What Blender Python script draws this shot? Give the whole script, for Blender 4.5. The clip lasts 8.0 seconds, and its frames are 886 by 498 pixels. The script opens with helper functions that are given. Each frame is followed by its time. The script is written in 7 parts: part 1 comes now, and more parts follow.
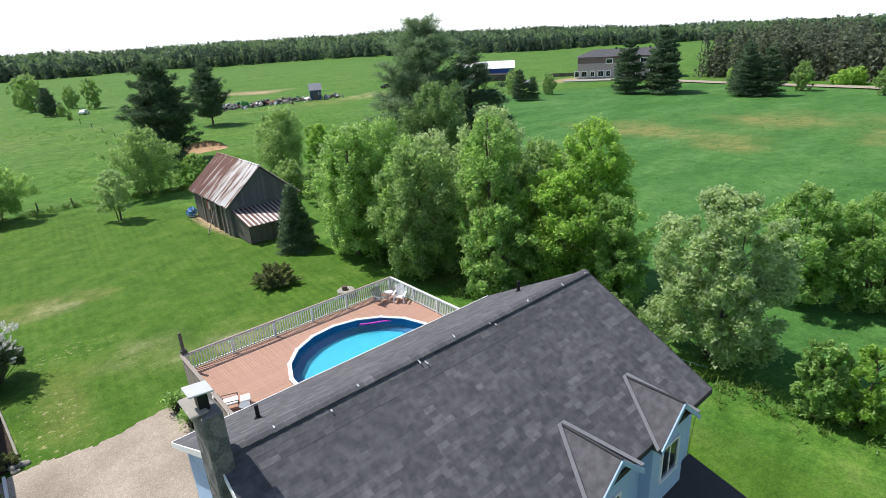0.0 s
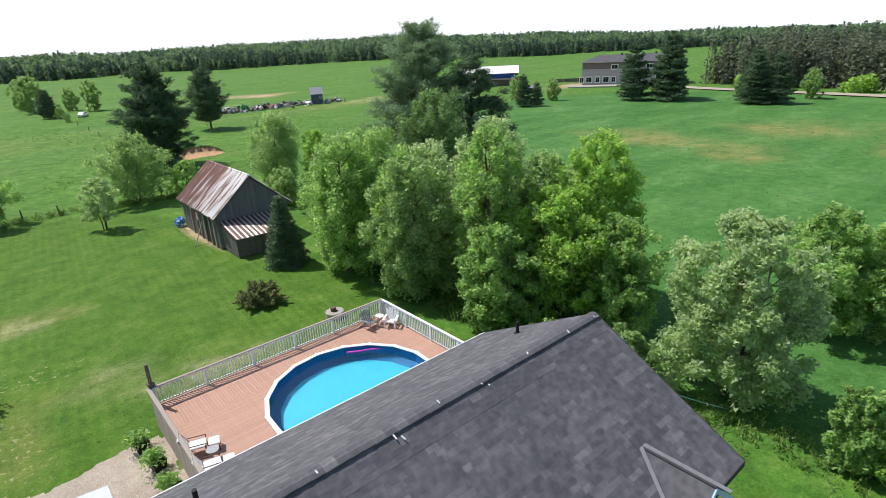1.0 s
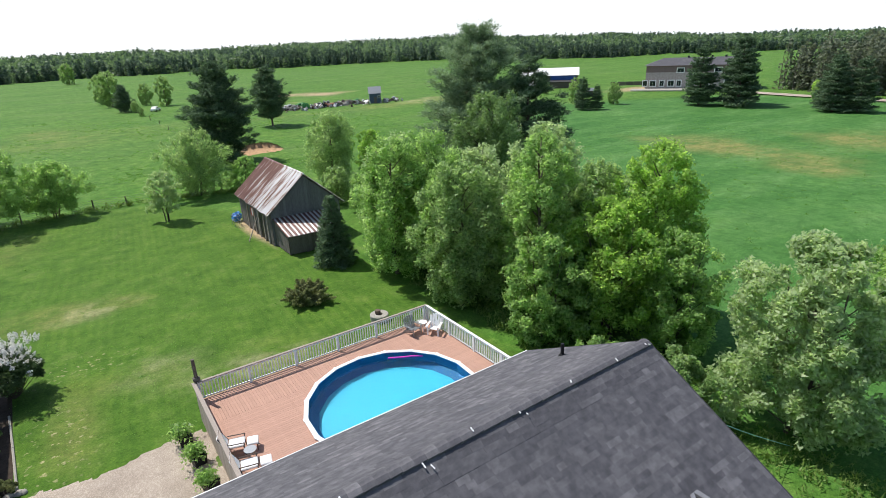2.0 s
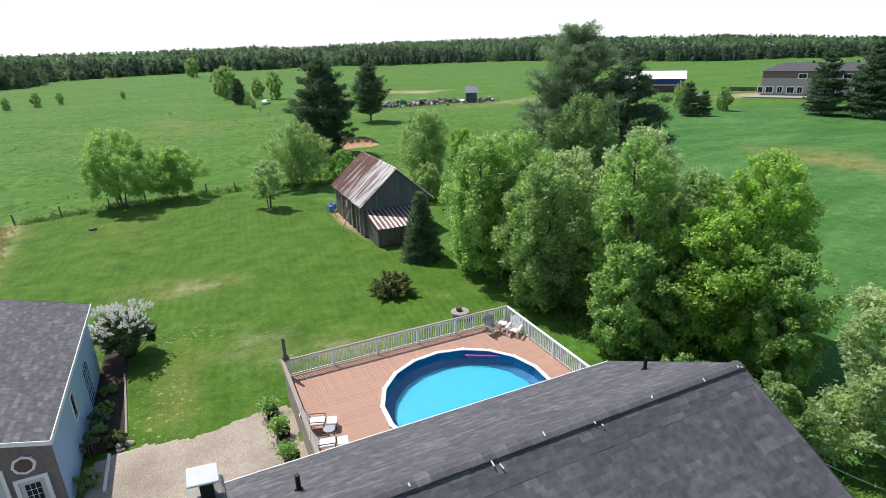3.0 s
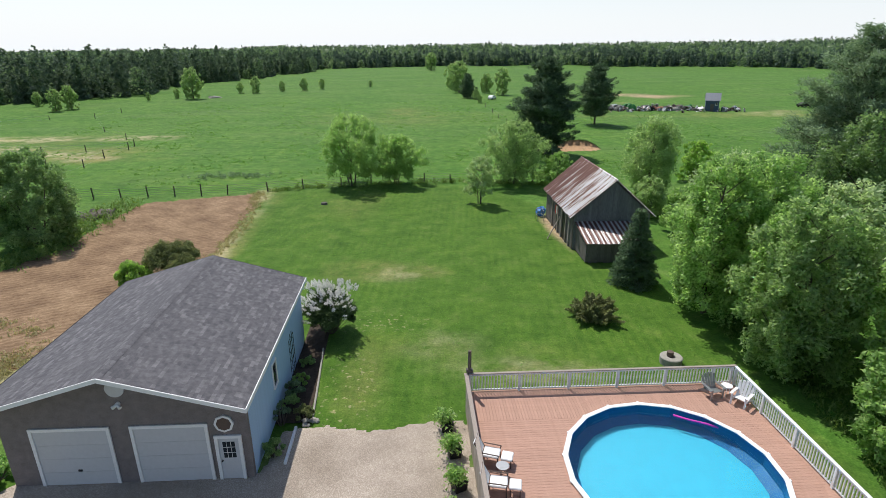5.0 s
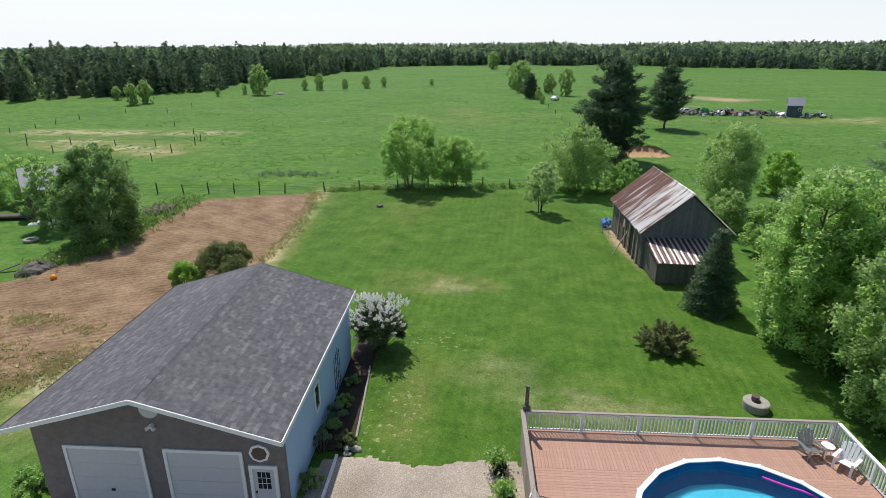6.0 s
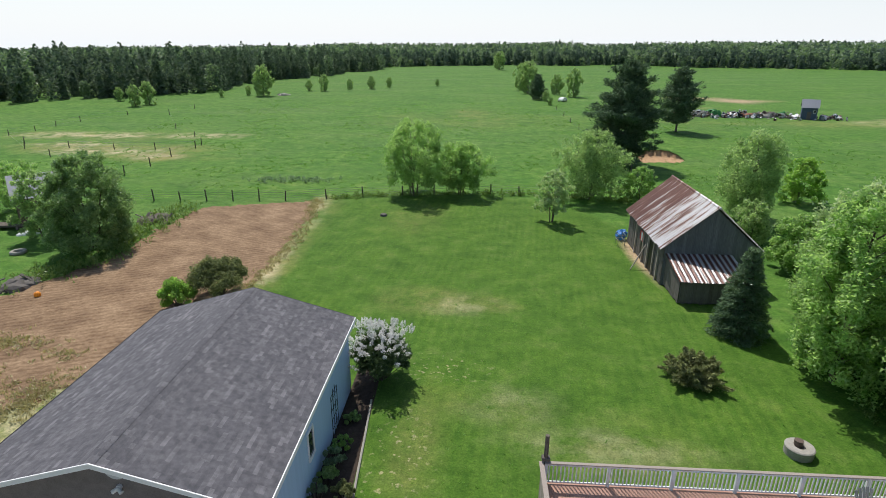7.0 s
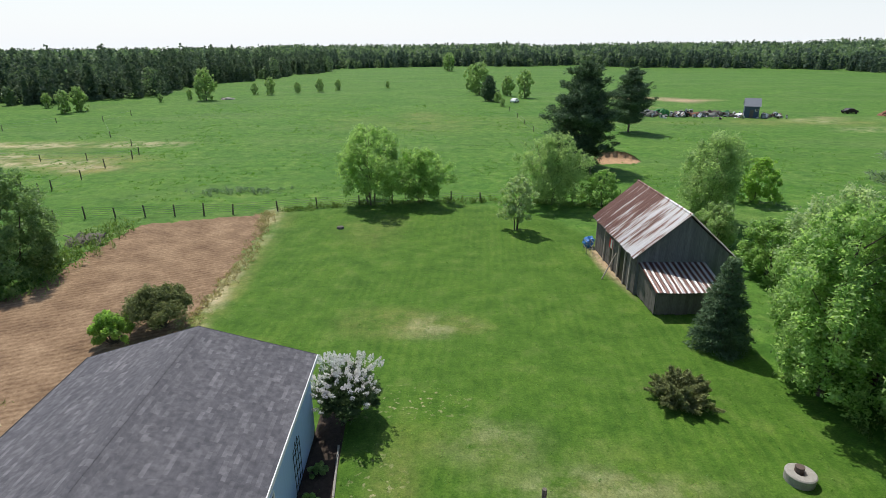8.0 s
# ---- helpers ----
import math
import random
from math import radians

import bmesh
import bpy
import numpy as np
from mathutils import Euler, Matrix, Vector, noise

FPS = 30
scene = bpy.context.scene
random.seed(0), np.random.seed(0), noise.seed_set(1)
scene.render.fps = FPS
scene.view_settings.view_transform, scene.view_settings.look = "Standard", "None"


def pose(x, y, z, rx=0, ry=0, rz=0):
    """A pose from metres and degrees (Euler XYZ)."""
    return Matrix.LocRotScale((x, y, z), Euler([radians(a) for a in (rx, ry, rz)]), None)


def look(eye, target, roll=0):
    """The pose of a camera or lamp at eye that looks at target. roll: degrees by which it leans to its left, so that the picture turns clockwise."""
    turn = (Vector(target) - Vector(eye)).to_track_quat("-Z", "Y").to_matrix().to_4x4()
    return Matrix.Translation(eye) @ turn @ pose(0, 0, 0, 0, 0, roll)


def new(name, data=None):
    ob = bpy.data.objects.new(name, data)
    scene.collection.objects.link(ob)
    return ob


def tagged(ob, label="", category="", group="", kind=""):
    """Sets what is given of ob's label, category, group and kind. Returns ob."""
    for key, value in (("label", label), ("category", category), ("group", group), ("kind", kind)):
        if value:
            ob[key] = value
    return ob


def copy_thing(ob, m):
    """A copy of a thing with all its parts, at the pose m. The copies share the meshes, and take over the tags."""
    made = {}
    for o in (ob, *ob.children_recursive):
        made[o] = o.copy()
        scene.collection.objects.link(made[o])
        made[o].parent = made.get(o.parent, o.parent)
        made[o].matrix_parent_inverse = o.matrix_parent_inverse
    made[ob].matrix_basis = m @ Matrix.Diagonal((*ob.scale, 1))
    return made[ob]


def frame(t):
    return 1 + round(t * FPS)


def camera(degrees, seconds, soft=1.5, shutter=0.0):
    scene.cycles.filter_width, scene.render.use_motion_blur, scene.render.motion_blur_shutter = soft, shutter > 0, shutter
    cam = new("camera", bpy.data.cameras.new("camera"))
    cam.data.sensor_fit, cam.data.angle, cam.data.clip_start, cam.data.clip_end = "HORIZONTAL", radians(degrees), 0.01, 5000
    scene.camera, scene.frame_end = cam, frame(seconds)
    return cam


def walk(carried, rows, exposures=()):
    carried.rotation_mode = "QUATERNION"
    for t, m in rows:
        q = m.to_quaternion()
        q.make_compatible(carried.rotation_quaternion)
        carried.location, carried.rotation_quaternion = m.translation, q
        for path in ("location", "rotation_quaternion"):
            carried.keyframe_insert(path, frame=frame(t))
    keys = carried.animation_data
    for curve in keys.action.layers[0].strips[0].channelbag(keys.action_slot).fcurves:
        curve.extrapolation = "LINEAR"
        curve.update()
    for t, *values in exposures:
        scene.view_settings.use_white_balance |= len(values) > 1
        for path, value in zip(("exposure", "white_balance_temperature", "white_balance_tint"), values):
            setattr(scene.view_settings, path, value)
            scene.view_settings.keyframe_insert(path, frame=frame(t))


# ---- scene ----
cam = camera(77.2, 8.0, soft=0.8)
EXPOSURES = [(0.0, 0.29), (2.5, 0.27), (5.0, 0.06), (8.0, 0.04)]
PATH = [
    (0, (0.424, -0.243, 16.799), (1.625, 1.186, 16.08), -3.3),
    (0.5, (1.523, 0.702, 16.816), (2.719, 2.137, 16.102), -3.1),
    (1, (2.573, 1.52, 16.836), (3.769, 2.958, 16.13), -2.9),
    (1.2, (2.845, 1.745, 16.862), (4.041, 3.184, 16.159), -2.8),
    (2.3, (3.266, 1.975, 16.994), (4.212, 3.594, 16.299), -2.2),
    (2.5, (3.273, 1.931, 16.997), (4.148, 3.591, 16.305), -2.0),
    (3, (3.216, 1.848, 16.987), (4.001, 3.554, 16.299), -1.7),
    (3.5, (3.274, 2.141, 16.94), (3.879, 3.92, 16.256), -1.3),
    (4, (3.441, 2.862, 16.837), (3.826, 4.703, 16.157), -0.8),
    (4.5, (3.571, 3.651, 16.818), (3.846, 5.512, 16.139), -0.7),
    (5, (3.624, 4.788, 16.867), (3.724, 6.666, 16.186), -0.1),
    (5.2, (3.618, 5.2, 16.89), (3.674, 7.078, 16.203), 0.0),
    (6.5, (3.325, 8.79, 17.123), (3.191, 10.664, 16.437), 0.4),
    (7, (3.141, 10.21, 17.237), (3.029, 12.085, 16.55), 0.3),
    (7.5, (2.775, 11.661, 17.305), (2.719, 13.539, 16.619), 0.3),
    (8, (2.264, 13.08, 17.357), (2.316, 14.959, 16.674), 0.1),
]
walk(cam, [(t, look(eye, target, roll)) for t, eye, target, roll in PATH], EXPOSURES)

# ---- world, sun ----
SUN_EL, SUN_AZ = 58.0, 23.0          # degrees up; degrees from +y towards -x
world = bpy.data.worlds.new("sky")
scene.world = world
world.use_nodes = True
wn = world.node_tree.nodes
sky = wn.new("ShaderNodeTexSky")
sky.sky_type = "NISHITA"
sky.sun_disc = False
sky.sun_elevation, sky.sun_rotation = radians(SUN_EL), radians(-SUN_AZ)
sky.air_density, sky.dust_density, sky.ozone_density = 1.0, 1.0, 1.0
# thin bright haze that thins out upwards, as in a milky summer sky
geo, sep = wn.new("ShaderNodeTexCoord"), wn.new("ShaderNodeSeparateXYZ")
haze, hmix = wn.new("ShaderNodeValToRGB"), wn.new("ShaderNodeMix")
hmix.data_type = "RGBA"
hmix.inputs[7].default_value = (7.7, 8.1, 8.6, 1)
haze.color_ramp.elements[0].position, haze.color_ramp.elements[0].color = 0.0, (0.9, 0.9, 0.9, 1)
haze.color_ramp.elements[1].position, haze.color_ramp.elements[1].color = 0.30, (0, 0, 0, 1)
for a, b in ((geo.outputs["Generated"], sep.inputs[0]), (sep.outputs[2], haze.inputs[0]), (haze.outputs[0], hmix.inputs[0]), (sky.outputs[0], hmix.inputs[6]), (hmix.outputs[2], wn["Background"].inputs[0])):
    world.node_tree.links.new(a, b)
wn["Background"].inputs[1].default_value = 0.12
sun = new("sun", bpy.data.lights.new("sun", "SUN"))
sun.data.energy, sun.data.angle, sun.data.color = 4.2, radians(0.53), (1.0, 0.96, 0.9)
_e, _a = radians(SUN_EL), radians(SUN_AZ)
SUN_DIR = Vector((-math.sin(_a) * math.cos(_e), math.cos(_a) * math.cos(_e), math.sin(_e)))
sun.matrix_world = SUN_DIR.to_track_quat("Z", "Y").to_matrix().to_4x4()


# ---- materials ----
class M:
    """A small builder of node materials."""

    def __init__(self, name, rough=0.8, metal=0.0, spec=0.3):
        self.mat = bpy.data.materials.new(name)
        self.mat.use_nodes = True
        self.t = self.mat.node_tree
        self.n, self.l = self.t.nodes, self.t.links
        self.b = self.n["Principled BSDF"]
        self.b.inputs["Roughness"].default_value = rough
        self.b.inputs["Metallic"].default_value = metal
        self.b.inputs["Specular IOR Level"].default_value = spec
        self.co = self.n.new("ShaderNodeTexCoord").outputs["Object"]

    def scaled(self, sx, sy, sz, src=None, rz=0.0):
        m = self.n.new("ShaderNodeMapping")
        m.inputs["Scale"].default_value = (sx, sy, sz)
        m.inputs["Rotation"].default_value = (0, 0, radians(rz))
        self.l.new(src or self.co, m.inputs[0])
        return m.outputs[0]

    def noise(self, scale, detail=4, rough=0.6, src=None, distort=0.0):
        x = self.n.new("ShaderNodeTexNoise")
        x.inputs["Scale"].default_value, x.inputs["Detail"].default_value = scale, detail
        x.inputs["Roughness"].default_value, x.inputs["Distortion"].default_value = rough, distort
        self.l.new(src or self.co, x.inputs["Vector"])
        return x.outputs["Fac"]

    def wave(self, scale, src=None, distort=1.0, axis="X"):
        x = self.n.new("ShaderNodeTexWave")
        x.bands_direction = axis
        x.inputs["Scale"].default_value, x.inputs["Distortion"].default_value = scale, distort
        x.inputs["Detail"].default_value, x.inputs["Detail Scale"].default_value = 3, 1.5
        self.l.new(src or self.co, x.inputs["Vector"])
        return x.outputs["Fac"]

    def ramp(self, fac, *stops):
        x = self.n.new("ShaderNodeValToRGB")
        e = x.color_ramp.elements
        while len(e) < len(stops):
            e.new(0.5)
        for el, (p, c) in zip(e, stops):
            el.position = p
            el.color = (*c, 1) if len(c) == 3 else c
        self.l.new(fac, x.inputs[0])
        return x.outputs[0]

    def mix(self, fac, a, b, kind="MIX"):
        x = self.n.new("ShaderNodeMix")
        x.data_type, x.blend_type = "RGBA", kind
        for sock, v in ((x.inputs[0], fac), (x.inputs[6], a), (x.inputs[7], b)):
            if isinstance(v, (int, float)):
                sock.default_value = v
            elif isinstance(v, tuple):
                sock.default_value = (*v, 1)
            else:
                self.l.new(v, sock)
        return x.outputs[2]

    def attr(self, name):
        x = self.n.new("ShaderNodeAttribute")
        x.attribute_name = name
        return x.outputs["Fac"]

    def island(self):
        return self.n.new("ShaderNodeNewGeometry").outputs["Random Per Island"]

    def obj_random(self):
        return self.n.new("ShaderNodeObjectInfo").outputs["Random"]

    def colour(self, c):
        if isinstance(c, tuple):
            self.b.inputs["Base Color"].default_value = (*c, 1)
        else:
            self.l.new(c, self.b.inputs["Base Color"])
        return self

    def rough(self, fac, lo, hi):
        x = self.n.new("ShaderNodeMapRange")
        x.inputs[3].default_value, x.inputs[4].default_value = lo, hi
        self.l.new(fac, x.inputs[0])
        self.l.new(x.outputs[0], self.b.inputs["Roughness"])
        return self

    def bump(self, fac, strength=0.3, dist=0.02):
        x = self.n.new("ShaderNodeBump")
        x.inputs["Strength"].default_value, x.inputs["Distance"].default_value = strength, dist
        self.l.new(fac, x.inputs["Height"])
        self.l.new(x.outputs[0], self.b.inputs["Normal"])
        return self


def simple(name, c, rough=0.6, metal=0.0, var=0.15, scale=6.0, spec=0.3, bump=0.0):
    """A surface of one paint, with faint grime at two scales."""
    m = M(name, rough, metal, spec)
    f = m.mix(0.5, m.noise(scale, 5), m.noise(scale * 9, 3))
    dark = tuple(v * (1 - var) for v in c)
    light = tuple(min(1, v * (1 + var)) for v in c)
    m.colour(m.ramp(f, (0.35, dark), (0.65, light)))
    if bump:
        m.bump(m.noise(scale * 9, 3), bump, 0.01)
    return m.mat


def leaf_material(name, dark, light, translucent=0.42):
    dull = translucent < 0.4
    m = M(name, 0.7 if dull else 0.45, 0, 0.15 if dull else 0.4)
    c = m.mix(0.4, m.ramp(m.island(), (0.0, dark), (1.0, light)), m.ramp(m.noise(0.6, 3), (0.35, dark), (0.65, light)))
    m.colour(c)
    tr = m.n.new("ShaderNodeBsdfTranslucent")
    m.l.new(m.mix(1.0, c, (1.18, 1.22, 0.88), "MULTIPLY"), tr.inputs[0])
    mx = m.n.new("ShaderNodeMixShader")
    mx.inputs[0].default_value = translucent
    m.l.new(m.b.outputs[0], mx.inputs[1])
    m.l.new(tr.outputs[0], mx.inputs[2])
    m.l.new(mx.outputs[0], m.n["Material Output"].inputs[0])
    return m.mat


def ground_material():
    m = M("grassland", 0.9, 0, 0.15)
    fine = m.noise(9.0, 6, 0.75)
    mid = m.noise(0.55, 5, 0.65)
    big = m.noise(0.045, 4, 0.6)
    stripes = m.wave(0.47, m.scaled(1, 1, 1, rz=6), 2.2)
    lawn = m.ramp(mid, (0.3, (0.050, 0.120, 0.013)), (0.52, (0.081, 0.170, 0.020)), (0.72, (0.132, 0.205, 0.042)))
    lawn = m.mix(m.ramp(m.noise(0.09, 3), (0.42, (0.02, 0.02, 0.02)), (0.62, (0.20, 0.20, 0.20))), lawn, m.ramp(stripes, (0.3, (0.05, 0.13, 0.01)), (0.7, (0.13, 0.22, 0.03))))
    field = m.ramp(mid, (0.28, (0.052, 0.140, 0.019)), (0.5, (0.084, 0.198, 0.028)), (0.72, (0.145, 0.240, 0.054)))
    field = m.mix(m.ramp(big, (0.45, (0, 0, 0)), (0.7, (0.8, 0.8, 0.8))), field, (0.10, 0.20, 0.035))
    band = m.ramp(m.noise(0.035, 5, 0.7, m.scaled(0.6, 1.6, 1, rz=20)), (0.5, (0, 0, 0)), (0.72, (0.6, 0.6, 0.6)))
    field = m.mix(band, field, (0.130, 0.205, 0.065))
    sward = m.ramp(m.noise(0.12, 5, 0.6, m.scaled(0.5, 1.5, 1, rz=-35)), (0.3, (0.056, 0.160, 0.036)), (0.5, (0.072, 0.190, 0.044)), (0.72, (0.110, 0.235, 0.070)))
    field = m.mix(m.attr("crop"), field, sward)
    tussock = m.ramp(m.noise(0.75, 6, 0.78), (0.36, (0.66, 0.73, 0.62)), (0.5, (0.98, 1.0, 0.98)), (0.64, (1.36, 1.24, 1.34)))
    field = m.mix(0.8, field, tussock, "MULTIPLY")
    swell = m.ramp(m.noise(0.055, 5, 0.65, m.scaled(0.7, 1.3, 1, rz=-15)), (0.34, (0.80, 0.88, 0.80)), (0.66, (1.22, 1.10, 1.16)))
    field = m.mix(0.9, field, swell, "MULTIPLY")
    base = m.mix(m.attr("lawn"), field, lawn)
    dry = m.ramp(m.noise(1.6, 5, 0.7), (0.3, (0.16, 0.19, 0.045)), (0.7, (0.34, 0.29, 0.12)))
    torn = m.ramp(m.mix(0.5, m.noise(0.42, 5, 0.75), m.noise(0.11, 4, 0.7)), (0.40, (0.12, 0.12, 0.12)), (0.58, (1, 1, 1)))
    base = m.mix(m.mix(1.0, m.attr("dry"), torn, "MULTIPLY"), base, dry)
    earth = m.ramp(m.noise(2.5, 5), (0.3, (0.30, 0.21, 0.12)), (0.7, (0.56, 0.44, 0.28)))
    base = m.mix(m.ramp(m.mix(0.35, m.attr("bare"), m.mix(1.0, m.attr("bare"), m.noise(0.5, 5, 0.7), "MULTIPLY")), (0.08, (0, 0, 0)), (0.55, (1, 1, 1))), base, earth)
    scald = m.ramp(m.noise(0.35, 5, 0.7), (0.42, (0, 0, 0)), (0.56, (1, 1, 1)))
    base = m.mix(m.mix(1.0, m.attr("pale"), scald, "MULTIPLY"), base, m.ramp(m.noise(1.1, 5, 0.7), (0.3, (0.36, 0.30, 0.15)), (0.7, (0.62, 0.55, 0.36))))
    spots = m.ramp(m.noise(2.9, 3, 0.5), (0.60, (0, 0, 0)), (0.66, (1, 1, 1)))
    base = m.mix(m.mix(1.0, m.attr("spot"), spots, "MULTIPLY"), base, (0.36, 0.35, 0.18))
    tone = m.ramp(m.noise(0.22, 5, 0.7), (0.32, (0.62, 0.70, 0.66)), (0.52, (1, 1, 1)), (0.70, (1.38, 1.20, 1.15)))
    base = m.mix(0.5, base, tone, "MULTIPLY")
    clump = m.ramp(m.noise(2.6, 4, 0.65), (0.32, (0.60, 0.66, 0.60)), (0.52, (1, 1, 1)), (0.70, (1.35, 1.25, 1.2)))
    base = m.mix(0.45, base, clump, "MULTIPLY")
    shade = m.ramp(fine, (0.25, (0.40, 0.46, 0.40)), (0.55, (1.0, 1.0, 1.0)), (0.75, (1.5, 1.4, 1.3)))
    m.colour(m.mix(1.0, base, shade, "MULTIPLY"))
    m.bump(m.mix(0.5, fine, m.noise(2.2, 4)), 0.7, 0.10)
    return m.mat


def shingle_material(name, use_island=True):
    m = M(name, 0.8, 0, 0.35)
    r = m.island() if use_island else m.obj_random()
    c = m.ramp(r, (0.0, (0.078, 0.077, 0.087)), (0.55, (0.094, 0.093, 0.103)), (0.85, (0.114, 0.112, 0.122)), (1.0, (0.144, 0.141, 0.152)))
    stain = m.ramp(m.noise(0.5, 4), (0.3, (0.85, 0.85, 0.86)), (0.7, (1.12, 1.1, 1.08)))
    c = m.mix(1.0, c, stain, "MULTIPLY")
    blotch = m.ramp(m.noise(4.5, 3, 0.5), (0.35, (0.80, 0.80, 0.81)), (0.65, (1.24, 1.23, 1.23)))
    c = m.mix(1.0, c, blotch, "MULTIPLY")
    gr = m.noise(120, 2)
    c = m.mix(0.4, c, m.ramp(gr, (0.3, (0.6, 0.6, 0.6)), (0.7, (1.35, 1.35, 1.35))), "MULTIPLY")
    m.colour(c)
    m.bump(gr, 0.3, 0.004)
    return m.mat


def rusty_roof_material(name, axis, lo, hi, stripes=0.0):
    """Tin that turns from rust to bare metal along an axis, streaked down the slope."""
    m = M(name, 0.5, 0.25, 0.4)
    streak = m.noise(1.0, 5, 0.65, m.scaled(0.25, 2.2, 0.25) if axis == "Y" else m.scaled(2.2, 0.25, 0.25))
    sep = m.n.new("ShaderNodeSeparateXYZ")
    m.l.new(m.co, sep.inputs[0])
    mr = m.n.new("ShaderNodeMapRange")
    mr.inputs[1].default_value, mr.inputs[2].default_value = lo, hi
    mr.inputs[3].default_value, mr.inputs[4].default_value = 0.05, 0.86
    m.l.new(sep.outputs[axis], mr.inputs[0])
    f = m.mix(0.52, m.ramp(streak, (0.36, (0, 0, 0)), (0.64, (1, 1, 1))), mr.outputs[0])
    if stripes:
        f = m.mix(0.55, f, m.wave(stripes, None, 0.6, axis))
    c = m.ramp(f, (0.36, (0.21, 0.105, 0.085)), (0.47, (0.33, 0.19, 0.155)), (0.52, (0.62, 0.57, 0.55)), (0.66, (0.80, 0.79, 0.80)))
    m.colour(c)
    m.bump(m.noise(12, 3), 0.15, 0.01)
    return m.mat


def wood_material(name, dark, light, scale=(2, 14, 14), rough=0.75, tones=(0.82, 1.1)):
    m = M(name, rough, 0, 0.25)
    g = m.noise(3.0, 6, 0.65, m.scaled(*scale))
    c = m.ramp(g, (0.3, dark), (0.7, light))
    tone = m.ramp(m.obj_random(), (0, (tones[0],) * 3), (1, (tones[1],) * 3))
    m.colour(m.mix(1.0, c, tone, "MULTIPLY"))
    m.bump(g, 0.25, 0.01)
    return m.mat


def gravel_material():
    m = M("gravel", 0.95, 0, 0.2)
    v = m.n.new("ShaderNodeTexVoronoi")
    v.inputs["Scale"].default_value = 30
    m.l.new(m.co, v.inputs["Vector"])
    stone = m.ramp(v.outputs["Color"], (0.2, (0.335, 0.285, 0.240)), (0.6, (0.43, 0.372, 0.315)), (0.9, (0.54, 0.475, 0.41)))
    worn = m.ramp(m.noise(0.35, 4), (0.3, (0.75, 0.72, 0.68)), (0.7, (1.1, 1.08, 1.05)))
    m.colour(m.mix(1.0, stone, worn, "MULTIPLY"))
    m.bump(v.outputs["Distance"], 0.6, 0.03)
    return m.mat


def soil_material():
    m = M("tilled_soil", 0.95, 0, 0.15)
    furrow = m.wave(0.62, m.scaled(1, 1, 1, rz=62), 5.0)
    clod = m.noise(5, 5, 0.7)
    c = m.ramp(m.mix(0.5, clod, m.noise(0.4, 4)), (0.34, (0.095, 0.055, 0.030)), (0.5, (0.225, 0.145, 0.082)), (0.66, (0.40, 0.280, 0.170)))
    c = m.mix(0.24, c, m.ramp(furrow, (0.2, (0.15, 0.095, 0.06)), (0.8, (0.34, 0.24, 0.16))))
    m.colour(c)
    m.bump(m.mix(0.2, clod, furrow), 0.8, 0.08)
    return m.mat


def water_material():
    m = M("pool_water", 0.03, 0, 0.5)
    m.b.inputs["Transmission Weight"].default_value = 1.0
    m.b.inputs["IOR"].default_value = 1.33
    m.colour((0.80, 0.96, 1.0))
    m.bump(m.noise(2.5, 3), 0.05, 0.03)
    return m.mat


def stone_material():
    m = M("field_stone", 0.9, 0, 0.2)
    v = m.n.new("ShaderNodeTexVoronoi")
    v.inputs["Scale"].default_value = 4.5
    m.l.new(m.co, v.inputs["Vector"])
    m.colour(m.mix(0.6, m.ramp(v.outputs["Color"], (0.2, (0.06, 0.058, 0.055)), (0.8, (0.27, 0.26, 0.245))), m.ramp(m.noise(30, 3), (0.3, (0.07, 0.07, 0.07)), (0.7, (0.25, 0.245, 0.235)))))
    m.bump(v.outputs["Distance"], 0.7, 0.05)
    return m.mat


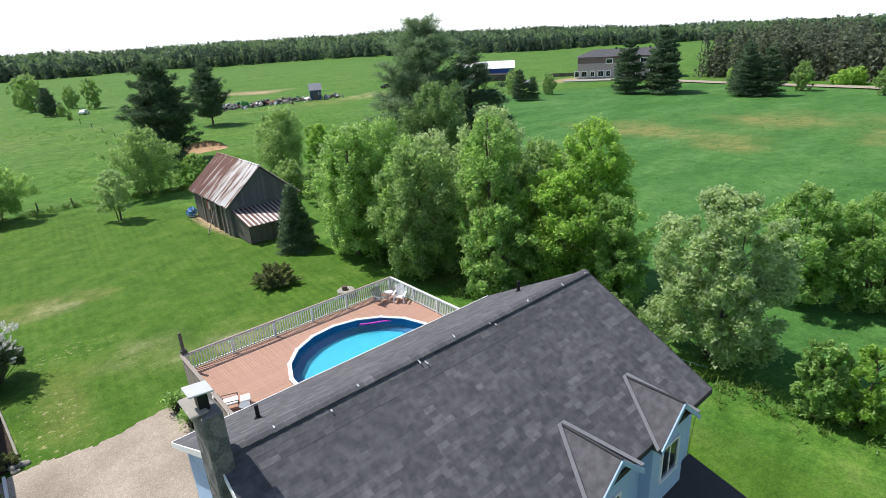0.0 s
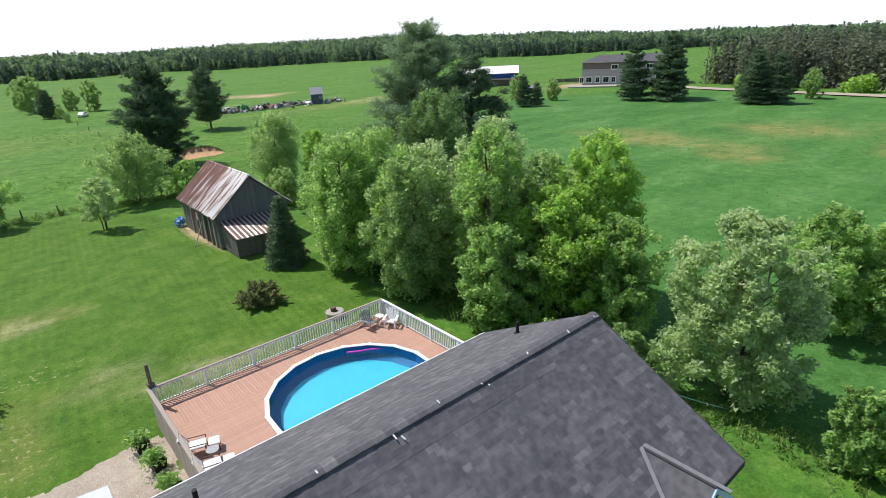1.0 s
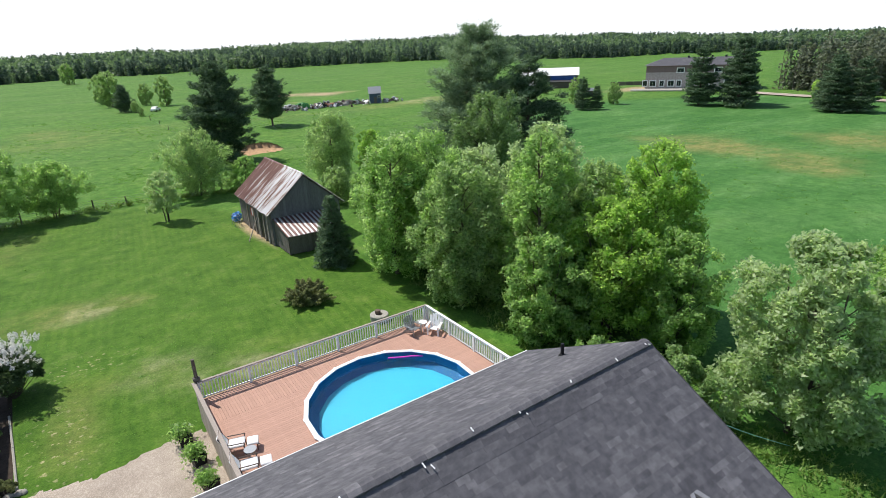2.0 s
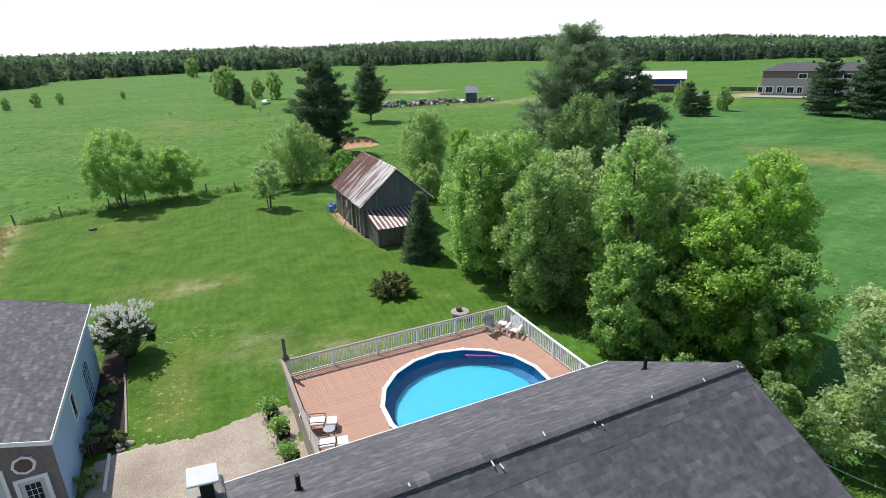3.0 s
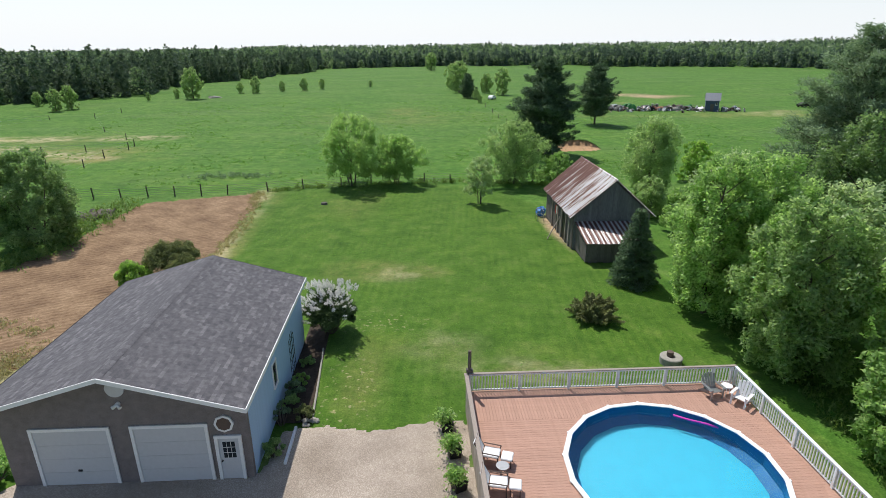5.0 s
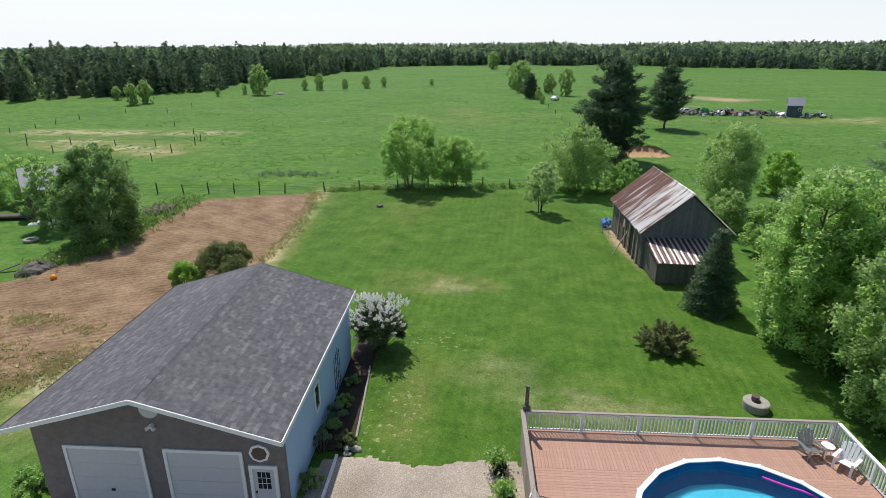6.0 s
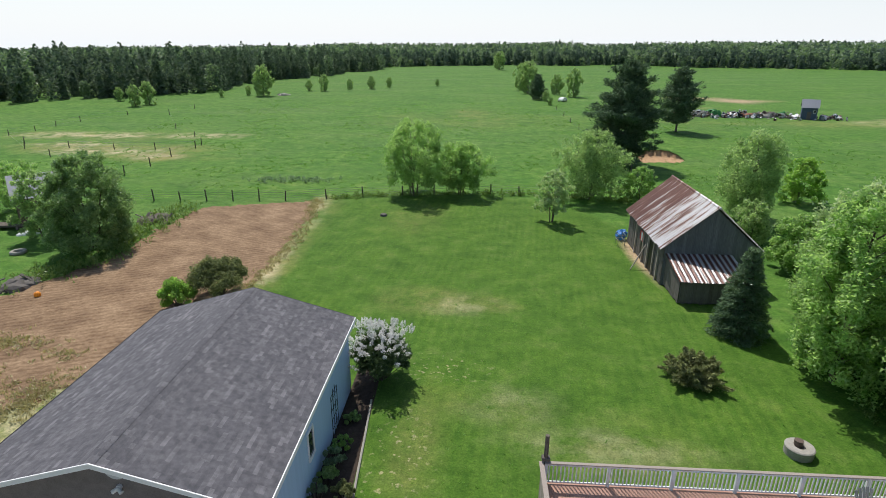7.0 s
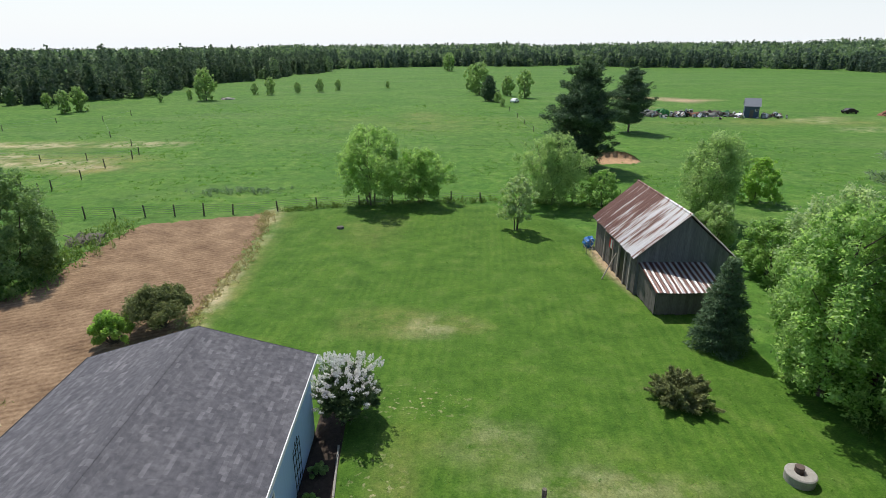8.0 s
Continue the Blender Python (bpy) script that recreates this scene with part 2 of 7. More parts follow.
MAT = {
    "ground": ground_material(),
    "shingle": shingle_material("asphalt_shingle"),
    "shingle_piece": shingle_material("asphalt_shingle_piece", False),
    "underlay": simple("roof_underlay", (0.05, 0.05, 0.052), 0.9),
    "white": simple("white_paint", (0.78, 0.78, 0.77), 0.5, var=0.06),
    "rail": simple("rail_paint", (0.74, 0.77, 0.77), 0.55, var=0.08),
    "blue": simple("pale_blue_siding", (0.36, 0.50, 0.68), 0.6, var=0.08),
    "taupe": simple("taupe_shake", (0.190, 0.166, 0.158), 0.85, var=0.22, scale=3, bump=0.4),
    "brown_trim": simple("brown_paint", (0.12, 0.085, 0.07), 0.6),
    "door_white": simple("off_white_door", (0.54, 0.55, 0.56), 0.5, var=0.05),
    "deck": wood_material("stained_deck", (0.36, 0.205, 0.150), (0.50, 0.310, 0.235), tones=(0.94, 1.05)),
    "grey_wood": wood_material("weathered_board", (0.07, 0.062, 0.056), (0.21, 0.19, 0.17), (14, 14, 1.2), 0.9),
    "post_wood": wood_material("old_post", (0.06, 0.05, 0.04), (0.19, 0.165, 0.135), (9, 9, 2), 0.9),
    "rust": rusty_roof_material("rusty_tin", "Y", 61.0, 49.5),
    "rust_striped": rusty_roof_material("striped_rusty_tin", "X", 10.0, 30.0, 0.75),
    "mulch": simple("dark_mulch", (0.050, 0.036, 0.026), 0.95, var=0.5, scale=5, bump=0.6),
    "gravel": gravel_material(),
    "soil": soil_material(),
    "sand": simple("orange_sand", (0.46, 0.29, 0.16), 0.95, var=0.3, scale=1.2, bump=0.4),
    "water": water_material(),
    "liner": simple("blue_pool_liner", (0.030, 0.335, 0.475), 0.45, var=0.06, scale=1.2),
    "screen": wood_material("faded_screen_board", (0.30, 0.25, 0.21), (0.46, 0.40, 0.35), (9, 9, 2), 0.85),
    "liner_wall": simple("dark_blue_pool_wall", (0.010, 0.115, 0.270), 0.4, var=0.15),
    "stone": stone_material(),
    "concrete": simple("pale_concrete", (0.33, 0.31, 0.27), 0.9, var=0.2, bump=0.3),
    "black": simple("black_metal", (0.012, 0.012, 0.013), 0.5),
    "glass": simple("dark_window_glass", (0.02, 0.026, 0.03), 0.06, spec=0.6),
    "flashing": simple("dull_flashing", (0.26, 0.26, 0.27), 0.55),
    "steel": simple("grey_steel", (0.35, 0.36, 0.37), 0.4, 0.8),
    "bark": wood_material("bark", (0.06, 0.048, 0.038), (0.17, 0.14, 0.115), (9, 9, 2), 0.95),
    "leaf_maple": leaf_material("broad_leaf", (0.120, 0.250, 0.065), (0.540, 0.730, 0.280), 0.62),
    "leaf_bright": leaf_material("bright_leaf", (0.120, 0.260, 0.045), (0.550, 0.760, 0.200), 0.62),
    "leaf_silver": leaf_material("silvery_leaf", (0.215, 0.330, 0.140), (0.650, 0.750, 0.450), 0.60),
    "leaf_dull": leaf_material("dull_leaf", (0.130, 0.235, 0.080), (0.510, 0.660, 0.300), 0.60),
    "needle": leaf_material("pine_needle", (0.075, 0.140, 0.080), (0.340, 0.450, 0.270), 0.35),
    "needle_dark": leaf_material("dark_needle", (0.035, 0.075, 0.042), (0.165, 0.245, 0.140), 0.3),
    "needle_blue": leaf_material("blue_green_needle", (0.045, 0.095, 0.048), (0.200, 0.290, 0.160), 0.3),
    "juniper": leaf_material("bronze_juniper", (0.085, 0.115, 0.045), (0.350, 0.370, 0.160), 0.35),
    "blossom": leaf_material("pale_blossom", (0.62, 0.59, 0.66), (0.90, 0.88, 0.92), 0.35),
    "leaf_wood": leaf_material("woodland_leaf", (0.085, 0.175, 0.060), (0.330, 0.470, 0.190), 0.5),
    "needle_wood": leaf_material("woodland_needle", (0.055, 0.092, 0.062), (0.170, 0.232, 0.150), 0.35),
    # next two: distance haze painted into the foliage as cooler, low-contrast greens
    "leaf_hazed": leaf_material("hazed_leaf", (0.105, 0.175, 0.090), (0.220, 0.310, 0.160), 0.42),
    "needle_hazed": leaf_material("hazed_needle", (0.066, 0.108, 0.082), (0.130, 0.185, 0.135), 0.35),
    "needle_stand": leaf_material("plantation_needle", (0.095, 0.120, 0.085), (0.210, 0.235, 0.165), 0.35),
    "leaf_lilac": leaf_material("lilac_leaf", (0.045, 0.085, 0.035), (0.150, 0.215, 0.095), 0.35),
    "pasture_blade": leaf_material("pasture_blade", (0.095, 0.240, 0.030), (0.200, 0.370, 0.070), 0.5),
    "cable": simple("pale_green_cable", (0.22, 0.50, 0.44), 0.5),
    "gable_board": wood_material("silvered_board", (0.105, 0.108, 0.116), (0.255, 0.258, 0.270), (14, 14, 1.2), 0.9),
    "straw": leaf_material("dry_grass", (0.28, 0.25, 0.11), (0.52, 0.46, 0.25)),
    "weed": leaf_material("rough_weeds", (0.085, 0.170, 0.026), (0.230, 0.320, 0.085)),
}


# ---- mesh helpers ----
def box(bm, x0, x1, y0, y1, z0, z1, rot=None):
    r = bmesh.ops.create_cube(bm, size=1)["verts"]
    for v in r:
        v.co = Vector((x0 + (v.co.x + 0.5) * (x1 - x0), y0 + (v.co.y + 0.5) * (y1 - y0), z0 + (v.co.z + 0.5) * (z1 - z0)))
    if rot is not None:
        bmesh.ops.transform(bm, matrix=rot, verts=r)
    return r


def tube(bm, a, b, r0, r1, n=8):
    """A tapered round bar from a to b."""
    a, b = Vector(a), Vector(b)
    d = b - a
    q = d.to_track_quat("Z", "Y").to_matrix().to_4x4()
    m = Matrix.Translation((a + b) / 2) @ q
    bmesh.ops.create_cone(bm, cap_ends=True, segments=n, radius1=r0, radius2=r1, depth=d.length, matrix=m)


def prism(bm, pts, lift):
    """A solid from a flat outline and a vector."""
    lo = [bm.verts.new(p) for p in pts]
    hi = [bm.verts.new(Vector(p) + Vector(lift)) for p in pts]
    n = len(pts)
    bm.faces.new(lo[::-1])
    bm.faces.new(hi)
    for i in range(n):
        bm.faces.new((lo[i], lo[(i + 1) % n], hi[(i + 1) % n], hi[i]))


def mesh_of(name, bm, material, bevel=0.0):
    if bevel:
        bmesh.ops.bevel(bm, geom=bm.edges[:], offset=bevel, segments=1, affect="EDGES")
    bmesh.ops.recalc_face_normals(bm, faces=bm.faces[:])
    me = bpy.data.meshes.new(name)
    bm.to_mesh(me)
    bm.free()
    me.materials.append(MAT[material])
    return me


def part(name, bm, material, parent, label="", bevel=0.0):
    ob = new(name, mesh_of(name, bm, material, bevel))
    ob.parent = parent
    if label:
        ob["label"] = label
    return ob


def thing(name, label, category, loc=(0, 0, 0), group="", kind="", rz=0.0):
    ob = new(name)
    ob.matrix_basis = pose(*loc, 0, 0, rz)
    return tagged(ob, label, category, group, kind)


def boxed(name, dims, material, parent, label="", bevel=0.0, rot=None):
    bm = bmesh.new()
    box(bm, *dims, rot)
    return part(name, bm, material, parent, label, bevel)


def quads(name, v, material, parent=None):
    """One mesh of loose faces from an array of shape (n, corners, 3)."""
    v = np.asarray(v, dtype=np.float32)
    n, k = v.shape[:2]
    me = bpy.data.meshes.new(name)
    me.vertices.add(n * k)
    me.vertices.foreach_set("co", v.reshape(-1))
    me.loops.add(n * k)
    me.loops.foreach_set("vertex_index", np.arange(n * k, dtype=np.int32))
    me.polygons.add(n)
    me.polygons.foreach_set("loop_start", np.arange(0, n * k, k, dtype=np.int32))
    me.update(calc_edges=True)
    me.materials.append(MAT[material])
    ob = new(name, me)
    ob.parent = parent
    return ob


# ---- foliage ----
def leaf_faces(rng, at, size, up=0.35, slim=0.55, along=None):
    """Three-cornered leaves at the given places, turned at random and leaning face up."""
    n = len(at)
    nor = rng.normal(size=(n, 3))
    nor /= np.linalg.norm(nor, axis=1)[:, None]
    nor[:, 2] = np.abs(nor[:, 2]) + up * 0.6
    nor /= np.linalg.norm(nor, axis=1)[:, None]
    a = rng.normal(size=(n, 3)) if along is None else along + rng.normal(size=(n, 3)) * 0.35
    a -= (a * nor).sum(1)[:, None] * nor
    a /= np.linalg.norm(a, axis=1)[:, None] + 1e-9
    b = np.cross(nor, a)
    s = (size * rng.uniform(0.6, 1.35, n))[:, None]
    back = at - a * s * 0.7
    return np.stack([back - b * s * slim * 1.1, back + b * s * slim * 1.1, at + a * s * 1.2], 1)


def crown_clumps(rng, h, r, base, n, shape):
    """Clump centres and radii within an uneven crown."""
    out = []
    ph = rng.uniform(0, 6.28, 4)
    for i in range(n):
        u = (i + rng.uniform(0, 1)) / n
        t = 0.02 + 0.95 * u
        z = base + (h - base) * t
        if shape == "round":
            w = math.sqrt(max(0.03, 1 - (2 * t - 0.80) ** 2 * 0.66 - 0.06))
        else:
            w = (0.62 + 0.75 * t) if t < 0.4 else 0.94 * math.sqrt(max(0.012, 1 - ((t - 0.4) / 0.62) ** 2))
        a = i * 2.399 + rng.uniform(-0.7, 0.7)
        lump = 1 + 0.22 * math.sin(2 * a + ph[0]) + 0.16 * math.sin(3 * a + ph[1] + 5 * t)
        d = r * w * lump * rng.uniform(0.10, 1.25) ** 0.55
        cr = min(r, 3.2) * rng.uniform(0.08, 0.25) * (0.7 if t > 0.75 else 1.0)
        out.append((d * math.cos(a), d * math.sin(a), min(z, h - cr * 0.7), cr))
    return np.array(out)


def broadleaf(name, h, r, base, leaf, seed, n_leaf, size, shape="round", clumps=90, stems=1, flat=0.9):
    """A tree of its own: tapered trunk and limbs in one mesh, crown of small leaves in another."""
    rng = np.random.default_rng(seed)
    root = new(name)
    c = crown_clumps(rng, h, r, base, clumps, shape)
    bm = bmesh.new()
    for s in range(stems):
        a = 6.28 * s / stems + rng.uniform(0, 1)
        off = 0.0 if stems == 1 else 0.22 * r
        p = Vector((off * 0.4 * math.cos(a), off * 0.4 * math.sin(a), -0.15))
        rad = 0.020 * h / math.sqrt(stems)
        for k in range(5):
            f = (k + 1) / 5
            q = Vector((off * (0.4 + 2 * f) * math.cos(a) + rng.normal() * 0.12, off * (0.4 + 2 * f) * math.sin(a) + rng.normal() * 0.12, f * h * 0.86))
            tube(bm, p, q, rad, rad * 0.74, 7)
            p, rad = q, rad * 0.74
    for x, y, z, cr in c[:: max(1, len(c) // 26)]:
        zb = max(base * 0.5, z - math.hypot(x, y) * 0.9)
        tube(bm, (x * 0.08, y * 0.08, zb), (x * 0.85, y * 0.85, z), 0.0045 * h, 0.010, 5)
    part("trunk", bm, "bark", root)
    w = c[:, 3] ** 1.7
    pick = rng.choice(len(c), n_leaf, p=w / w.sum())
    d = rng.normal(size=(n_leaf, 3))
    d /= np.linalg.norm(d, axis=1)[:, None]
    rad = c[pick, 3] * rng.uniform(0.0, 1.0, n_leaf) ** 0.45 * rng.uniform(0.8, 1.35, n_leaf)
    at = c[pick, :3] + d * rad[:, None] * np.array((1, 1, flat))
    at += rng.normal(size=(n_leaf, 3)) * 0.025 * min(r, 3.0) * np.array((1, 1, flat))
    at[:, 2] = np.maximum(at[:, 2], 0.12)
    quads("crown", leaf_faces(rng, at, size), leaf, root)
    return root


def conifer(name, h, r, base, leaf, seed, n_leaf, size, droop=-0.1, power=0.8, ragged=0.25, whorls=16, per=7):
    """A needle tree: straight trunk, whorls of boughs, each bough a fan of needle sprays."""
    rng = np.random.default_rng(seed)
    root = new(name)
    bm = bmesh.new()
    tube(bm, (0, 0, -0.15), (0, 0, h * 0.55), 0.020 * h, 0.012 * h, 8)
    tube(bm, (0, 0, h * 0.55), (0, 0, h * 0.98), 0.012 * h, 0.02, 7)
    spots, ways = [], []
    boughs = []
    for k in range(whorls):
        t = (k + rng.uniform(0.1, 0.9)) / whorls
        z = base + (h - base) * t
        for j in range(per):
            a = 6.283 * (j + rng.uniform(-0.35, 0.35)) / per + k * 0.9
            ln = r * max(0.05, (1 - t) ** power) * rng.uniform(1 - ragged, 1 + ragged * 0.7) + 0.25
            boughs.append((z, a, ln, droop + rng.normal() * 0.10 + 0.35 * t))
    tot = sum(b[2] ** 1.4 for b in boughs)
    for z, a, ln, dr in boughs:
        d = np.array((math.cos(a), math.sin(a), dr))
        tip = np.array((0, 0, z)) + d * ln
        if ln > 0.6:
            tube(bm, (0, 0, z), tip, 0.006 * h * 0.5 + 0.01, 0.008, 4)
        m = max(4, int(n_leaf * ln ** 1.4 / tot))
        s = rng.uniform(0.18, 1.06, m) ** 0.8
        side = np.array((-math.sin(a), math.cos(a), 0))
        spread = ln * 0.26 * (1.15 - 0.6 * s)
        p = np.array((0, 0, z)) + np.outer(s, d * ln) + np.outer(rng.normal(size=m) * spread, side)
        p[:, 2] += rng.normal(size=m) * 0.10 * (0.5 + ln * 0.18)
        spots.append(p)
        ways.append(np.repeat((d + np.array((0, 0, 0.15)))[None], m, 0))
    part("trunk", bm, "bark", root)
    quads("crown", leaf_faces(rng, np.concatenate(spots), size, 0.5, 0.30, np.concatenate(ways)), leaf, root)
    return root


def white_pine(name, h, r, base, leaf, seed, n_leaf, size, whorls=15, per=6, low=0.28):
    """A broad pine: whorls of upswept boughs, each carrying flat plumes of needles."""
    rng = np.random.default_rng(seed)
    root = new(name)
    bm = bmesh.new()
    tube(bm, (0, 0, -0.15), (0, 0, h * 0.5), 0.018 * h, 0.012 * h, 8)
    tube(bm, (0, 0, h * 0.5), (0, 0, h * 0.97), 0.012 * h, 0.03, 7)
    mids, outs, wide = [], [], []
    for k in range(whorls):
        t = (k + rng.uniform(0.2, 0.8)) / whorls
        z = base + (h - base) * t * 0.97
        w = 0.62 + 0.38 * t / low if t < low else (1 - (t - low) / (1.03 - low)) ** 0.72
        turn, gap = rng.uniform(0, 6.28), rng.integers(0, per)
        for j in range(per):
            a = turn + 6.283 * (j + rng.uniform(-0.3, 0.3)) / per
            ln = r * w * rng.uniform(0.52, 1.18) * (0.6 if j == gap else 1.0) + 0.3
            rise = rng.uniform(-0.02, 0.22) + 0.45 * t
            o, side = np.array((math.cos(a), math.sin(a), 0)), np.array((-math.sin(a), math.cos(a), 0))
            tip = o * ln * 0.92 + np.array((0, 0, z + rise * ln))
            if ln > 0.9:
                tube(bm, (0, 0, z), tip, 0.02 + 0.008 * ln, 0.012, 4)
            for q in range(int(3 + ln * 2.4)):
                f = rng.uniform(0.22, 1.0) ** 0.7
                p = o * ln * f + side * rng.normal() * ln * 0.17 * (1.15 - 0.5 * f)
                p = p + np.array((0, 0, z + rise * ln * f + 0.10 * ln * f * f + rng.normal() * 0.12))
                mids.append(p)
                outs.append(o + np.array((0, 0, 0.45 + 0.5 * t)))
                wide.append(rng.uniform(0.28, 0.62) * min(1.0, 0.45 + 0.16 * ln))
    part("trunk", bm, "bark", root)
    mids, outs, wide = np.array(mids), np.array(outs), np.array(wide)
    pick = rng.choice(len(mids), n_leaf, p=wide ** 1.5 / (wide ** 1.5).sum())
    d = rng.normal(size=(n_leaf, 3)) * wide[pick][:, None] * np.array((0.66, 0.66, 0.36)) * (r / 5.5) ** 0.5
    quads("crown", leaf_faces(rng, mids[pick] + d, size, 0.5, 0.26, outs[pick] + d * 0.8), leaf, root)
    return root


def shrub(name, r, h, leaf, seed, n_leaf, size, clumps=16):
    """A rounded bush: stems fanning out to clumps of leaves under a domed top."""
    rng = np.random.default_rng(seed)
    root = new(name)
    bm = bmesh.new()
    cl = []
    for i in range(clumps):
        a, d = i * 2.4, math.sqrt((i + 0.5) / clumps) * 0.86
        top = math.sqrt(max(0.05, 1 - d * d))
        z = h * (0.12 + 0.74 * top * rng.uniform(0.08, 1.0) ** 0.5)
        x, y = r * d * math.cos(a), r * d * math.sin(a)
        cl.append((x, y, z, min(r, h) * rng.uniform(0.14, 0.27)))
        tube(bm, (0.1 * math.cos(a), 0.1 * math.sin(a), -0.05), (x * 0.95, y * 0.95, z), 0.03, 0.01, 5)
    part("stems", bm, "bark", root)
    c = np.array(cl)
    pick = rng.integers(0, clumps, n_leaf)
    d = rng.normal(size=(n_leaf, 3))
    d /= np.linalg.norm(d, axis=1)[:, None]
    spike = rng.uniform(0.6, 1.5, clumps * 6)[(pick * 6 + (np.arctan2(d[:, 1], d[:, 0]) * 0.95 + 3).astype(int)) % (clumps * 6)]
    at = c[pick, :3] + d * (c[pick, 3] * spike * rng.uniform(0, 1.15, n_leaf) ** 0.6)[:, None]
    at[:, 2] = np.maximum(at[:, 2], 0.03)
    quads("foliage", leaf_faces(rng, at, size, 0.3, 0.5), leaf, root)
    return root


def lilac(name, r, h, seed):
    """A lilac: dark leaves on fanning stems, with upright panicles of pale blossom over the crown."""
    rng = np.random.default_rng(seed)
    root = shrub(name, r, h, "leaf_lilac", seed, 22000, 0.075, 46)
    n = 215
    lobes = np.array([(0.45 * math.cos(q), 0.45 * math.sin(q), 0.08 * math.sin(3 * q)) for q in (0.4, 1.5, 2.7, 3.8, 5.1)] + [(0, 0, 0.14)])
    d = rng.normal(size=(n, 3))
    d /= np.linalg.norm(d, axis=1)[:, None]
    d[:, 2] = d[:, 2] * 0.85 + 0.20
    lobe = lobes[rng.integers(0, 6, n)]
    mid = np.stack([r * (lobe[:, 0] + 0.60 * d[:, 0]), r * (lobe[:, 1] + 0.60 * d[:, 1]), h * (0.58 + lobe[:, 2] + 0.32 * d[:, 2])], 1)
    per = 60
    p = np.repeat(mid, per, 0)
    u = rng.uniform(0, 1, n * per)
    w = (1 - u) ** 0.6 * 0.115
    ang = rng.uniform(0, 6.283, n * per)
    way = np.repeat(d + np.array((0, 0, 0.5)), per, 0)
    p = p + way * (u * 0.26)[:, None] + np.stack([w * np.cos(ang), w * np.sin(ang), rng.normal(size=n * per) * 0.02], 1)
    ob = quads("blossom", leaf_faces(rng, p, 0.036, 0.3, 0.8), "blossom", root)
    ob["label"] = "pale lilac blossom panicles"
    return root


def juniper(name, r, h, seed, n_leaf=26000):
    """A spreading juniper: low boughs shooting out to pointed tips, thin in places."""
    rng = np.random.default_rng(seed)
    root = new(name)
    bm = bmesh.new()
    at, ways = [], []
    n = 74
    for i in range(n):
        a = i * 2.3999 + rng.normal() * 0.2
        up = rng.uniform(0.12, 1.0) ** 1.3
        ln = r * rng.uniform(0.62, 1.12) * (1 - 0.25 * up)
        o = np.array((math.cos(a) * (1 - 0.45 * up), math.sin(a) * (1 - 0.45 * up), 0.0))
        tip = o * ln + np.array((0, 0, h * (0.22 + 0.80 * up) * rng.uniform(0.75, 1.05)))
        tube(bm, (0, 0, 0.0), tip * 0.9, 0.035, 0.008, 4)
        m = n_leaf // n
        f = rng.uniform(0.25, 1.0, m) ** 0.75
        w = 0.19 * (1.12 - f) + 0.02
        p = np.outer(f, tip) + rng.normal(size=(m, 3)) * (w * r * 0.5)[:, None] * np.array((1, 1, 0.7))
        at.append(p)
        ways.append(np.repeat((tip / np.linalg.norm(tip) + np.array((0, 0, 0.2)))[None], m, 0))
    part("stems", bm, "bark", root)
    p = np.concatenate(at)
    p[:, 2] = np.maximum(p[:, 2], 0.03)
    quads("foliage", leaf_faces(rng, p, 0.07, 0.3, 0.44, np.concatenate(ways)), "juniper", root)
    return root


def plant(root, x, y, label, category, rz=0.0, s=1.0, group="", z=0.0):
    root.matrix_basis = pose(x, y, z, 0, 0, rz) @ Matrix.Diagonal((s, s, s, 1))
    return tagged(root, label, category, group)


# ---- ground ----
def spaced(lo, hi, step, far, grow):
    a = list(np.arange(lo, hi + step / 2, step))
    s, x, y = step, a[0], a[-1]
    while y < far or x > -far:
        s *= grow
        x, y = x - s, y + s
        a = [x] + a + [y]
    return np.array(a)


def inside(px, py, poly):
    """Whether points lie in a polygon."""
    res = np.zeros(px.shape, bool)
    n = len(poly)
    for i in range(n):
        (x0, y0), (x1, y1) = poly[i], poly[(i + 1) % n]
        cut = (y0 > py) != (y1 > py)
        xs = (x1 - x0) * (py - y0) / (y1 - y0 + 1e-9) + x0
        res ^= cut & (px < xs)
    return res


def blur_mask(px, py, poly, soft, seed):
    """A polygon's mask with an uneven, soft edge."""
    rng = np.random.default_rng(seed)
    acc = np.zeros(px.shape)
    wob = soft * 0.6
    for k in range(6):
        a = k * 1.047
        ox = soft * 0.5 * math.cos(a) + wob * np.sin(px * 0.9 + py * 0.4 + k)
        oy = soft * 0.5 * math.sin(a) + wob * np.cos(py * 0.8 - px * 0.5 + 2 * k)
        acc += inside(px + ox, py + oy, poly)
    return acc / 6


def hill(x, y):
    """Height of the land: level yard, faint swells in the pasture, low wooded rises far off."""
    x, y = np.asarray(x, float), np.asarray(y, float)
    d = np.hypot(x, y)
    far = np.clip((d - 90) / 250, 0, 1)
    z = far * 0.9 * (np.sin(x * 0.021 + 1.0) * np.sin(y * 0.017))
    rise = np.clip((d - 560) / 440, 0, 1.0)
    ang = np.arctan2(x, y)
    lift = np.interp(ang, (-0.7, -0.4, -0.1, 0.3, 0.5, 0.66, 0.8, 0.95, 1.1, 1.4, 1.8), (-2, 3, 9, 11, 14.5, 14, 9, 5, -1, -5, -5)) + 0.9 * np.sin(ang * 23) + 0.6 * np.sin(ang * 51 + 1)
    return z + rise * lift - np.clip(d - 1060, 0, 600) * 0.022


